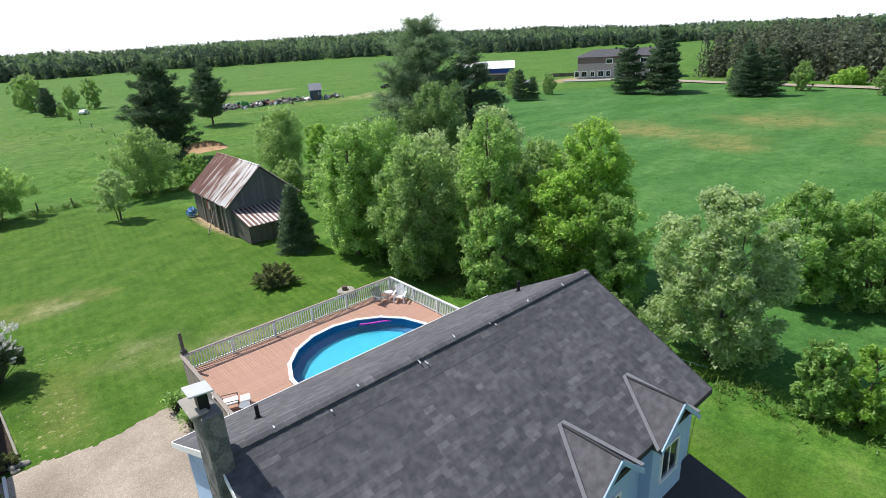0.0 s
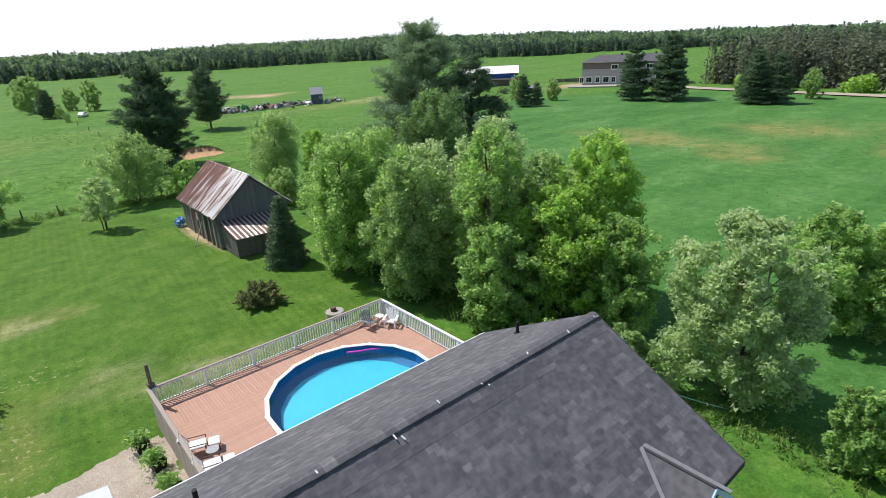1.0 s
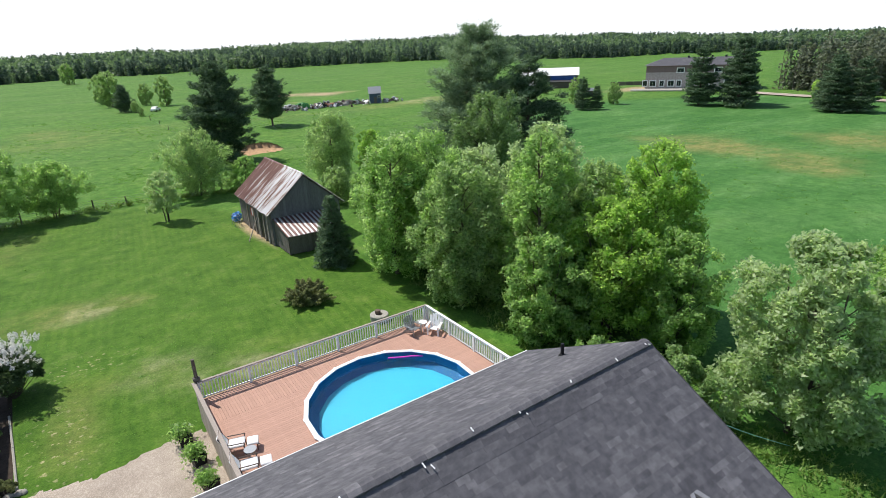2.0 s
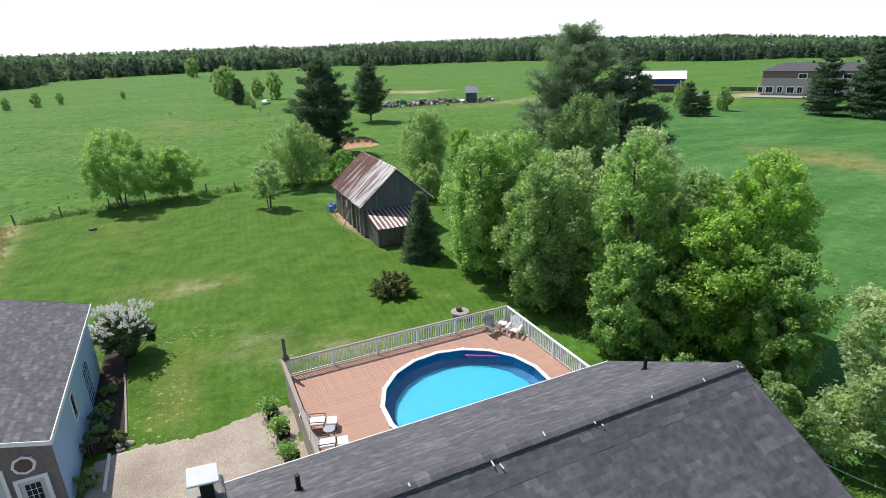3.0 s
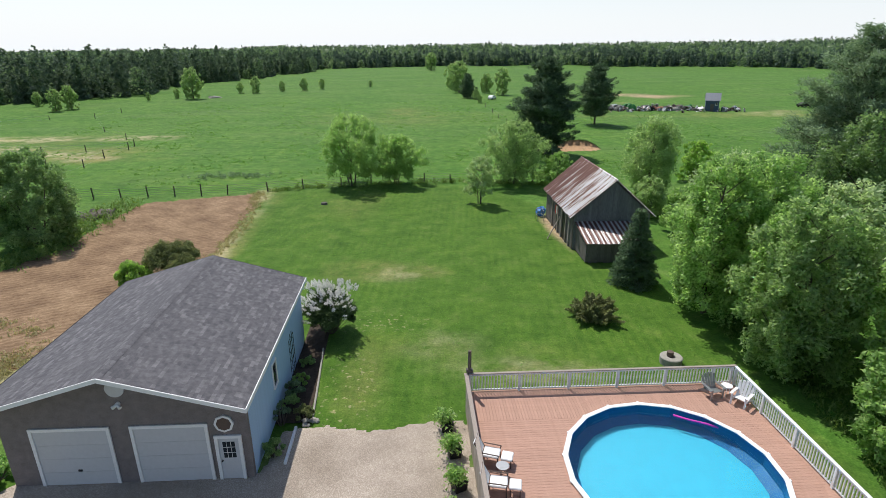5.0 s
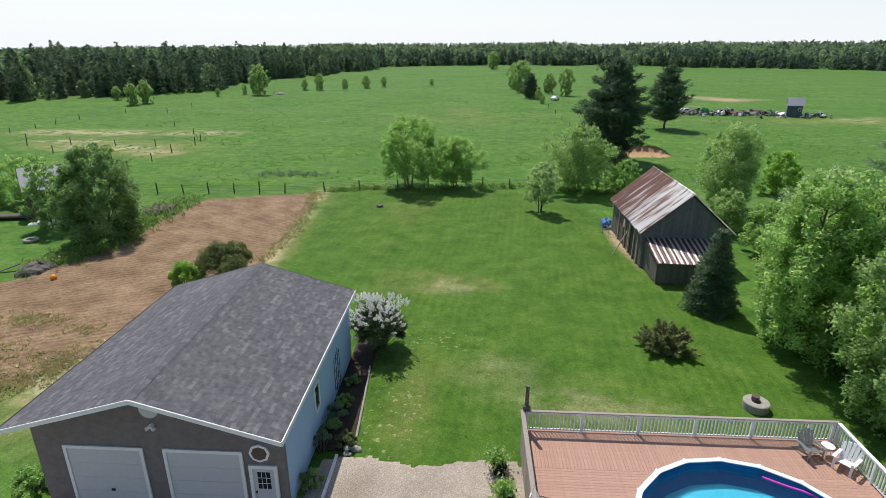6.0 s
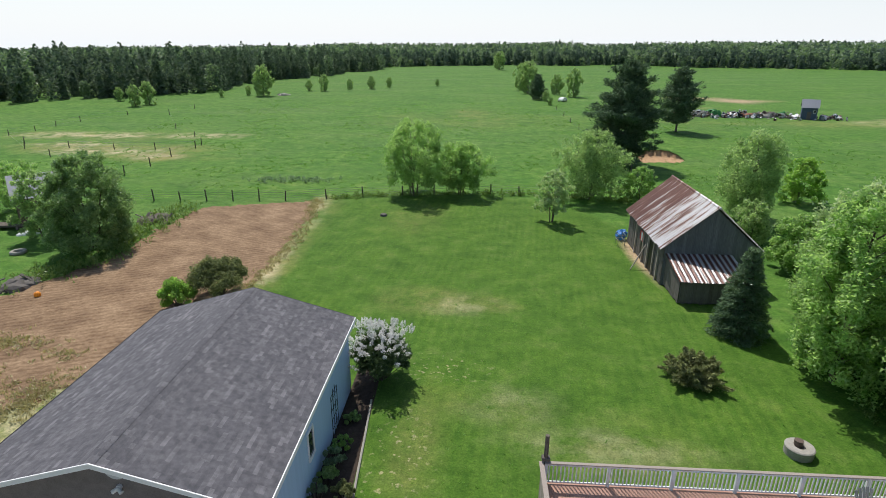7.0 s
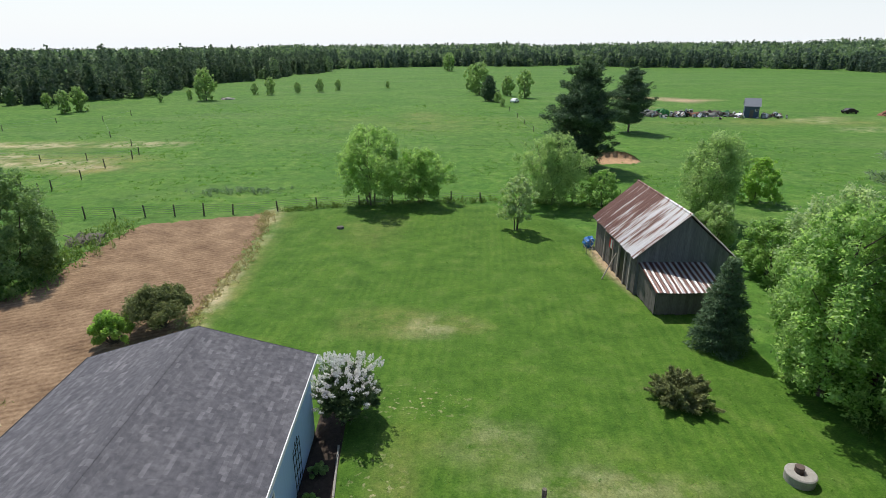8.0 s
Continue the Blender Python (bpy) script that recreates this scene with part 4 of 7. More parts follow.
def build_garage():
    fy = 23.75
    wx0, wx1, wy1 = GX0 + 0.35, GX1 - 0.35, GY1 - 0.35
    bm = bmesh.new()
    ke = (GZR - GZE) / (GX1 - GXR)
    zt = GZE + ke * 0.35 - 0.16
    front = [(wx0, fy, 0), (wx1, fy, 0), (wx1, fy, zt), (GXR, fy, GZR - 0.18), (wx0, fy, zt)]
    prism(bm, front, (0, 0.2, 0))
    part("front_wall", bm, "taupe", garage, "taupe shake-clad front wall")
    n = 27
    for i in range(n):
        z = 0.05 + i * 0.19
        if z + 0.19 <= zt:
            xa, xb = wx0, wx1
        else:
            s = (GZR - 0.25 - z - 0.19) / (GZR - 0.18 - zt) * (wx1 - GXR)
            if s < 0.3:
                break
            xa, xb = GXR - s, GXR + s
        bm = bmesh.new()
        prism(bm, [(xa, fy, z), (xa, fy - 0.024, z), (xa, fy - 0.006, z + 0.19), (xa, fy, z + 0.19)], (xb - xa, 0, 0))
        part("shake_course", bm, "taupe", garage)
    for x, out in ((wx0, -1), (wx1, 1)):
        bm = bmesh.new()
        box(bm, min(x, x - out * 0.2), max(x, x - out * 0.2), fy + 0.2, wy1, 0, zt)
        part("side_wall", bm, "blue", garage, "pale blue lapped siding")
        siding(garage, "blue", x, 0, fy + 0.2, wy1, 0.3, zt, "y", out, 0.14)
    bm = bmesh.new()
    prism(bm, [(wx0, wy1 - 0.2, 0), (wx1, wy1 - 0.2, 0), (wx1, wy1 - 0.2, zt), (GXR, wy1 - 0.2, GZR - 0.18), (wx0, wy1 - 0.2, zt)], (0, 0.2, 0))
    part("back_wall", bm, "blue", garage)
    roof = new("roof")
    roof.parent = garage
    for xe in (GX0, GX1):
        bm = bmesh.new()
        prism(bm, [(GXR, GY0, GZR), (xe, GY0, GZE), (xe, GY0, GZE - 0.13), (GXR, GY0, GZR - 0.13)], (0, GY1 - GY0, 0))
        part("roof_deck", bm, "underlay", roof)
        s = 1 if xe > GXR else -1
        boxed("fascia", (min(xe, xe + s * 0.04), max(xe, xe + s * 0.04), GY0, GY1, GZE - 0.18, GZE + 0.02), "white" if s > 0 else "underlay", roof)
        for y in (GY0 - 0.04, GY1):
            bm = bmesh.new()
            prism(bm, [(GXR, y, GZR + 0.01), (xe, y, GZE + 0.01), (xe, y, GZE - 0.17), (GXR, y, GZR - 0.17)], (0, 0.04, 0))
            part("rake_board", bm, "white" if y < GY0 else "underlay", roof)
        run = math.hypot(xe - GXR, GZR - GZE)
        shingle_slope(roof, (GXR, GY0, GZR), (0, 1, 0), (xe - GXR, 0, GZE - GZR), GY1 - GY0, run, 11 + s, pieces=150)
    ridge_caps(roof, (GXR, GY0, GZR - 0.018), (GXR, GY1, GZR - 0.018), 0.3, 6, 0.004)
    # overhead doors
    for x0, x1 in ((-7.72, -4.94), (-11.6, -8.75)):
        dr = new("garage_door")
        dr.parent = garage
        for i in range(4):
            bm = bmesh.new()
            z = 0.02 + i * 0.66
            box(bm, x0, x1, fy - 0.05, fy - 0.028, z, z + 0.656)
            part("panel", bm, "door_white", dr, bevel=0.004)
        bm = bmesh.new()
        t = 0.13
        box(bm, x0 - t, x0 - 0.003, fy - 0.09, fy - 0.026, 0, 2.68 + t)
        box(bm, x1 + 0.003, x1 + t, fy - 0.09, fy - 0.026, 0, 2.68 + t)
        box(bm, x0, x1, fy - 0.09, fy - 0.026, 2.675, 2.68 + t)
        part("door_trim", bm, "white", dr)
    boxed("handle", (-10.2, -10.05, fy - 0.09, fy - 0.05, 0.72, 0.80), "black", garage)
    # entrance door
    door = new("entrance_door")
    door.parent = garage
    boxed("leaf", (-4.49, -3.68, fy - 0.055, fy - 0.028, 0.05, 2.06), "door_white", door, bevel=0.006)
    bm = bmesh.new()
    for dd in ((-4.63, -4.495, 0, 2.22), (-3.675, -3.54, 0, 2.22)):
        box(bm, dd[0], dd[1], fy - 0.1, fy - 0.026, dd[2], dd[3])
    box(bm, -4.495, -3.675, fy - 0.1, fy - 0.026, 2.08, 2.22)
    part("door_frame", bm, "white", door)
    boxed("pane", (-4.33, -3.84, fy - 0.066, fy - 0.056, 1.12, 1.90), "glass", door)
    bm = bmesh.new()
    for x in (-4.17, -4.0):
        box(bm, x - 0.008, x + 0.008, fy - 0.076, fy - 0.067, 1.12, 1.90)
    for z in (1.38, 1.64):
        box(bm, -4.33, -3.84, fy - 0.076, fy - 0.067, z - 0.008, z + 0.008)
    part("glazing_bars", bm, "white", door)
    bm = bmesh.new()
    tube(bm, (-4.42, fy - 0.056, 0.98), (-4.42, fy - 0.13, 0.98), 0.03, 0.035, 10)
    part("knob", bm, "black", door)
    # octagon window, gable vent and lamp
    bm = bmesh.new()
    tube(bm, (-4.15, fy - 0.01, 2.78), (-4.15, fy - 0.09, 2.78), 0.40, 0.40, 8)
    part("octagon_frame", bm, "white", garage)
    bm = bmesh.new()
    tube(bm, (-4.15, fy - 0.091, 2.78), (-4.15, fy - 0.10, 2.78), 0.30, 0.30, 8)
    part("octagon_pane", bm, "brown_trim", garage)
    bm = bmesh.new()
    tube(bm, (GXR, fy - 0.01, 4.55), (GXR, fy - 0.09, 4.55), 0.36, 0.36, 24)
    part("gable_vent", bm, "door_white", garage, "round pale gable vent")
    bm = bmesh.new()
    tube(bm, (GXR, fy - 0.01, 3.86), (GXR, fy - 0.12, 3.86), 0.09, 0.09, 12)
    for s in (-1, 1):
        tube(bm, (GXR, fy - 0.12, 3.86), (GXR + s * 0.16, fy - 0.22, 3.78), 0.06, 0.075, 10)
    part("floodlight", bm, "white", garage, "twin-headed white floodlight")
    window(garage, (wx1 + 0.03, 28.1, 2.25), 0.62, 1.2, 0, "white", 0)
    # black metal trellis leaning on the side wall
    bm = bmesh.new()
    xt = wx1 + 0.10
    for y in (31.0, 31.35, 31.7, 32.05):
        tube(bm, (xt, y, 0.1), (xt, y, 2.35 + (0.25 if 31.2 < y < 31.9 else 0)), 0.014, 0.014, 6)
    for z in (0.6, 1.1, 1.6, 2.1, 2.35):
        tube(bm, (xt, 31.0, z), (xt, 32.05, z), 0.012, 0.012, 6)
    part("trellis", bm, "black", garage, "black metal plant trellis")


build_garage()

# ---- deck and pool ----
DX0, DX1, DY0, DY1, DZ = 6.00, 19.32, 14.62, 27.80, 1.13
PX, PY, PR = 13.68, 22.05, 4.28
deck = thing("deck", "red-brown stained timber pool deck with pale railings", "deck")


def build_deck():
    lum = {}

    def plank(x0, x1, y0, y1):
        if x1 - x0 < 0.12 or y1 - y0 < 0.05:
            return
        key = (round(x1 - x0, 3), round(y1 - y0, 3))
        if key not in lum:
            bm = bmesh.new()
            box(bm, 0, key[0], 0, key[1], -0.035, 0)
            lum[key] = mesh_of("deck_board", bm, "deck")
        ob = new("deck_board", lum[key])
        ob.parent = deck
        ob.location = (x0, y0, DZ)
    w, gap = 0.14, 0.006
    y = DY0
    ysplit = 25.42
    while y + w < ysplit:
        cut = PR - 0.12
        dy = max(abs(y - PY), abs(y + w - PY))
        near = min(abs(y - PY), abs(y + w - PY)) if (y - PY) * (y + w - PY) > 0 else 0
        if near < cut:
            half = math.sqrt(cut ** 2 - near ** 2)
            plank(DX0, PX - half, y, y + w)
            plank(PX + half, DX1, y, y + w)
        else:
            xm = DX0 + 5.2 + 2.4 * ((y * 7) % 1)
            plank(DX0, xm, y, y + w)
            plank(xm + gap, DX1, y, y + w)
        y += w + gap
    x = DX0
    while x + w <= DX1 + 0.01:
        ys = y
        for xx in (x, x + w):
            if abs(xx - PX) < PR - 0.12:
                ys = max(ys, PY + math.sqrt((PR - 0.12) ** 2 - (xx - PX) ** 2) - 0.02)
        plank(x, x + w, ys, DY1)
        x += w + gap
    # frame below
    bm = bmesh.new()
    box(bm, DX0, DX1, DY1 - 0.05, DY1 - 0.01, 0.85, DZ - 0.04)
    box(bm, DX1 - 0.05, DX1 - 0.01, DY0, DY1 - 0.05, 0.85, DZ - 0.04)
    box(bm, DX0, DX1, DY0, DY0 + 0.05, 0.85, DZ - 0.04)
    for k in range(9):
        xx = DX0 + 0.3 + k * 1.6
        for yy in (DY0 + 0.3, DY1 - 0.2):
            box(bm, xx - 0.06, xx + 0.06, yy - 0.06, yy + 0.06, -0.1, 0.85)
    part("substructure", bm, "brown_trim", deck)


build_deck()


def railing(name, a, b, posts, label, z0=DZ, h=0.98, top="rail"):
    """Posts, top and bottom rails and square balusters between two points of the deck's edge."""
    r = thing(name, label, "railing")
    a, b = Vector((*a, z0)), Vector((*b, z0))
    d = (b - a).normalized()
    ang = math.degrees(math.atan2(d.y, d.x))
    r.matrix_basis = pose(*a, 0, 0, ang)
    L = (b - a).length
    bm = bmesh.new()
    box(bm, -0.06, 0.06, -0.06, 0.06, -0.3, h)
    post = mesh_of("post", bm, "rail", 0.008)
    for x in posts:
        ob = new("post", post)
        ob.parent, ob.location = r, (x, 0, 0)
    boxed("top_rail", (-0.06, L + 0.06, -0.075, 0.075, h, h + 0.045), top, r, bevel=0.01)
    boxed("under_rail", (0, L, -0.025, 0.025, h - 0.10, h - 0.02), "rail", r)
    boxed("bottom_rail", (0, L, -0.025, 0.025, 0.07, 0.13), "rail", r)
    bm = bmesh.new()
    box(bm, -0.024, 0.024, -0.02, 0.02, 0.13, h - 0.1)
    bal = mesh_of("baluster", bm, "rail")
    x = 0.13
    while x < L - 0.05:
        if min(abs(x - p) for p in posts) > 0.08:
            ob = new("baluster", bal)
            ob.parent, ob.location = r, (x, 0, 0)
        x += 0.15
    return r


railing("railing", (DX0 + 0.15, DY1 - 0.06), (DX1 - 0.06, DY1 - 0.06), [0.0, 2.40, 4.83, 7.24, 9.63, 12.0, 12.99], "pale grey painted deck railing with square balusters along the lawn", top="screen")
railing("railing", (DX1 - 0.06, DY1 - 0.20), (DX1 - 0.06, DY0 + 0.1), [0.0, 2.3, 4.6, 6.9, 9.2, 11.9], "pale grey painted deck railing with square balusters beside the grove")


def build_west_screen():
    s = thing("deck_screen", "weathered pale board screen along the deck's edge", "screen")
    y = DY0
    bm = bmesh.new()
    box(bm, 0, 0.03, 0, 0.29, 0, 2.1)
    me = mesh_of("board", bm, "screen")
    while y < DY1 - 0.2:
        ob = new("board", me)
        ob.parent, ob.location = s, (DX0 - 0.06, y, 0)
        y += 0.298
    boxed("cap", (DX0 - 0.14, DX0 + 0.05, DY0, DY1, 2.1, 2.145), "screen", s, bevel=0.008)


build_west_screen()


def build_pole():
    p = thing("pole", "rough grey wooden pole with a bracket at the deck's corner", "pole", (DX0 + 0.12, DY1 + 0.02, 0))
    bm = bmesh.new()
    tube(bm, (0, 0, -0.1), (0, 0, 3.35), 0.10, 0.08, 10)
    part("shaft", bm, "post_wood", p)
    bm = bmesh.new()
    box(bm, -0.16, 0.16, -0.12, 0.12, 2.2, 2.36)
    part("bracket", bm, "grey_wood", p, bevel=0.02)


build_pole()

pool = thing("swimming_pool", "round above-ground swimming pool with blue liner and white rim", "pool", (PX, PY, 0))


def build_pool():
    n = 18
    ang = [2 * math.pi * (i + 0.35) / n for i in range(n)]

    def ring(name, r0, r1, z0, z1, material, label=""):
        bm = bmesh.new()
        rows = [[bm.verts.new((r * math.cos(a), r * math.sin(a), z)) for a in ang] for r, z in ((r0, z0), (r1, z0), (r1, z1), (r0, z1))]
        for k in range(4):
            for i in range(n):
                j = (i + 1) % n
                bm.faces.new((rows[k][i], rows[k][j], rows[(k + 1) % 4][j], rows[(k + 1) % 4][i]))
        return part(name, bm, material, pool, label)
    ring("shell", PR - 0.12, PR - 0.06, 0.0, DZ + 0.05, "white")
    ring("liner_wall", PR - 0.16, PR - 0.125, 0.05, DZ + 0.04, "liner_wall", "dark blue patterned liner wall")
    bm = bmesh.new()
    bm.faces.new([bm.verts.new(((PR - 0.13) * math.cos(a), (PR - 0.13) * math.sin(a), 0.06)) for a in ang])
    part("liner_floor", bm, "liner", pool, "bright blue liner floor")
    bm = bmesh.new()
    hi = [bm.verts.new(((PR - 0.165) * math.cos(a), (PR - 0.165) * math.sin(a), 0.34)) for a in ang]
    lo = [bm.verts.new(((PR - 0.62) * math.cos(a), (PR - 0.62) * math.sin(a), 0.068)) for a in ang]
    for i in range(n):
        bm.faces.new((hi[i], hi[(i + 1) % n], lo[(i + 1) % n], lo[i]))
    part("cove", bm, "liner_wall", pool, "dark blue sloping cove of the liner")
    bm = bmesh.new()
    top = [bm.verts.new(((PR - 0.165) * math.cos(a), (PR - 0.165) * math.sin(a), 0.98)) for a in ang]
    bm.faces.new(top)
    part("water", bm, "water", pool, "clear still pool water").visible_shadow = False
    for i in range(n):
        a0, a1 = ang[i] + 0.004, ang[(i + 1) % n] + (2 * math.pi if i == n - 1 else 0) - 0.004
        bm = bmesh.new()
        pts = [(r * math.cos(a), r * math.sin(a), DZ + 0.05) for r, a in ((PR - 0.20, a0), (PR + 0.02, a0), (PR + 0.02, a1), (PR - 0.20, a1))]
        prism(bm, pts, (0, 0, 0.045))
        part("coping", bm, "white", pool, bevel=0.01)
        boxed("coping_joint", (-0.06, 0.06, -0.12, 0.13, 0, 0.05), "white", pool,
              rot=Matrix.Translation(((PR - 0.09) * math.cos(ang[i]), (PR - 0.09) * math.sin(ang[i]), DZ + 0.051)) @ Matrix.Rotation(ang[i] - math.pi / 2, 4, "Z"))


build_pool()

# ---- the barn ----
BX0, BXR, BX1, BY0, BY1, BZR, BZE = 17.15, 20.9, 24.6, 50.2, 60.8, 6.25, 3.0
barn = thing("barn", "old weathered board barn with a rusty tin roof", "barn")


def corrugated(name, p0, along, down, owner, seed, sheet_w=0.66, material="rust"):
    """Ribbed metal sheets side by side down a slope."""
    o, a, d = Vector(p0), Vector(along), Vector(down)
    la, n = a.length, a.cross(d).normalized()
    if n.z < 0:
        n = -n
    au = a.normalized()
    rng = np.random.default_rng(seed)
    k = int(la / sheet_w)
    w = la / k
    for i in range(k):
        bm = bmesh.new()
        lift, slide = rng.uniform(0, 0.02), rng.uniform(-0.05, 0.06)
        prof = []
        for j in range(13):
            x = w * j / 12
            prof.append(o + au * (i * w + x) + n * (0.03 + lift + 0.022 * math.cos(2 * math.pi * j / 4)))
        dd = d + d.normalized() * slide
        rows = [[bm.verts.new(p + dd * f) for p in prof] for f in (0, 0.33, 0.66, 1)]
        for r in range(3):
            for j in range(12):
                bm.faces.new((rows[r][j], rows[r][j + 1], rows[r + 1][j + 1], rows[r + 1][j]))
        bmesh.ops.solidify(bm, geom=bm.faces[:], thickness=0.006)
        part(name, bm, material, owner)


def board_wall(owner, a, b, z0, top, seed, out, wood="grey_wood"):
    """Upright boards with gaps along a wall; top(s) gives the height at s metres along it."""
    rng = np.random.default_rng(seed)
    a, b = Vector((*a, 0)), Vector((*b, 0))
    d = (b - a).normalized()
    nrm = Vector((d.y, -d.x, 0)) * out
    L, s = (b - a).length, 0.0
    while s < L - 0.05:
        w = min(rng.uniform(0.20, 0.30), L - s)
        e = nrm * rng.uniform(0, 0.018)
        p, q = a + d * s + e, a + d * (s + w - 0.008) + e
        bm = bmesh.new()
        zb = z0 + rng.uniform(0, 0.12)
        prism(bm, [p + Vector((0, 0, zb)), q + Vector((0, 0, zb)), q + Vector((0, 0, top(s + w))), p + Vector((0, 0, top(s)))], nrm * 0.025)
        part("board", bm, wood, owner)
        s += w


def build_barn():
    wx0, wx1, wy0, wy1 = BX0 + 0.35, BX1 - 0.35, BY0 + 0.3, BY1 - 0.3
    k = (BZR - BZE) / (BXR - BX0)
    zt = BZE + 0.35 * k - 0.12
    gable = lambda s: min(zt + s * k, zt + (wx1 - wx0 - s) * k)
    bm = bmesh.new()
    prism(bm, [(wx0, wy0, 0), (wx1, wy0, 0), (wx1, wy0, zt), (BXR, wy0, BZR - 0.15), (wx0, wy0, zt)], (0, 0.1, 0))
    prism(bm, [(wx0, wy1 - 0.1, 0), (wx1, wy1 - 0.1, 0), (wx1, wy1 - 0.1, zt), (BXR, wy1 - 0.1, BZR - 0.15), (wx0, wy1 - 0.1, zt)], (0, 0.1, 0))
    box(bm, wx0, wx0 + 0.1, wy0 + 0.1, wy1 - 0.1, 0, zt)
    box(bm, wx1 - 0.1, wx1, wy0 + 0.1, wy1 - 0.1, 0, zt)
    part("frame", bm, "brown_trim", barn)
    board_wall(barn, (wx0, wy0), (wx1, wy0), 0, gable, 1, 1, "gable_board")
    board_wall(barn, (wx0, wy1), (wx0, wy0), 0, lambda s: zt, 2, 1)
    for xe in (BX0, BX1):
        bm = bmesh.new()
        prism(bm, [(BXR, BY0, BZR), (xe, BY0, BZE), (xe, BY0, BZE - 0.06), (BXR, BY0, BZR - 0.06)], (0, BY1 - BY0, 0))
        part("sheathing", bm, "grey_wood", barn)
        corrugated("tin_sheet", (BXR, BY0 - 0.05, BZR), (0, BY1 - BY0 + 0.1, 0), (xe - BXR, 0, BZE - BZR), barn, 7)
    bm = bmesh.new()
    tube(bm, (BXR, BY0 - 0.1, BZR + 0.04), (BXR, BY1 + 0.1, BZR + 0.04), 0.09, 0.09, 8)
    part("ridge_roll", bm, "rust", barn)
    # painted-dark doorways with a leaning prop and posts on the yard side
    # the unlit interior is painted: black sheets laid over the boards
    boxed("doorway", (wx0 - 0.05, wx0 - 0.046, 52.6, 53.9, 0.05, 2.5), "black", barn, "black sheet painted as an unlit door opening")
    boxed("doorway", (wx0 - 0.05, wx0 - 0.046, 55.4, 56.3, 0.05, 2.2), "black", barn, "black sheet painted as an unlit door opening")
    for y in (51.4, 52.5, 54.0, 55.3, 57.6):
        boxed("door_post", (wx0 - 0.16, wx0 - 0.052, y, y + 0.16, 0, zt - 0.05), "screen", barn, "pale weathered post")
    bm = bmesh.new()
    tube(bm, (wx0 - 1.5, 53.4, 0.04), (wx0 - 0.18, 54.4, 1.9), 0.05, 0.045, 6)
    part("prop", bm, "screen", barn, "pale leaning prop pole")
    # lean-to
    lx0, lx1, ly0 = 17.75, 22.3, 47.1
    bm = bmesh.new()
    prism(bm, [(lx0 - 0.15, BY0 + 0.3, 2.55), (lx0 - 0.15, ly0 - 0.2, 1.75), (lx0 - 0.15, ly0 - 0.2, 1.69), (lx0 - 0.15, BY0 + 0.3, 2.49)], (lx1 - lx0 + 0.3, 0, 0))
    part("lean_to_deck", bm, "grey_wood", barn)
    corrugated("tin_sheet", (lx0 - 0.2, BY0 + 0.25, 2.57), (lx1 - lx0 + 0.4, 0, 0), (0, ly0 - 0.25 - BY0 - 0.25, -0.82), barn, 9, material="rust_striped")
    board_wall(barn, (lx0, ly0), (lx1, ly0), 0, lambda s: 1.68, 3, 1)
    board_wall(barn, (lx0, BY0 + 0.28), (lx0, ly0), 0, lambda s: 2.45 - 0.24 * s, 4, 1)
    board_wall(barn, (lx1, ly0), (lx1, BY0 + 0.28), 0, lambda s: 1.7 + 0.24 * s, 5, 1)


build_barn()


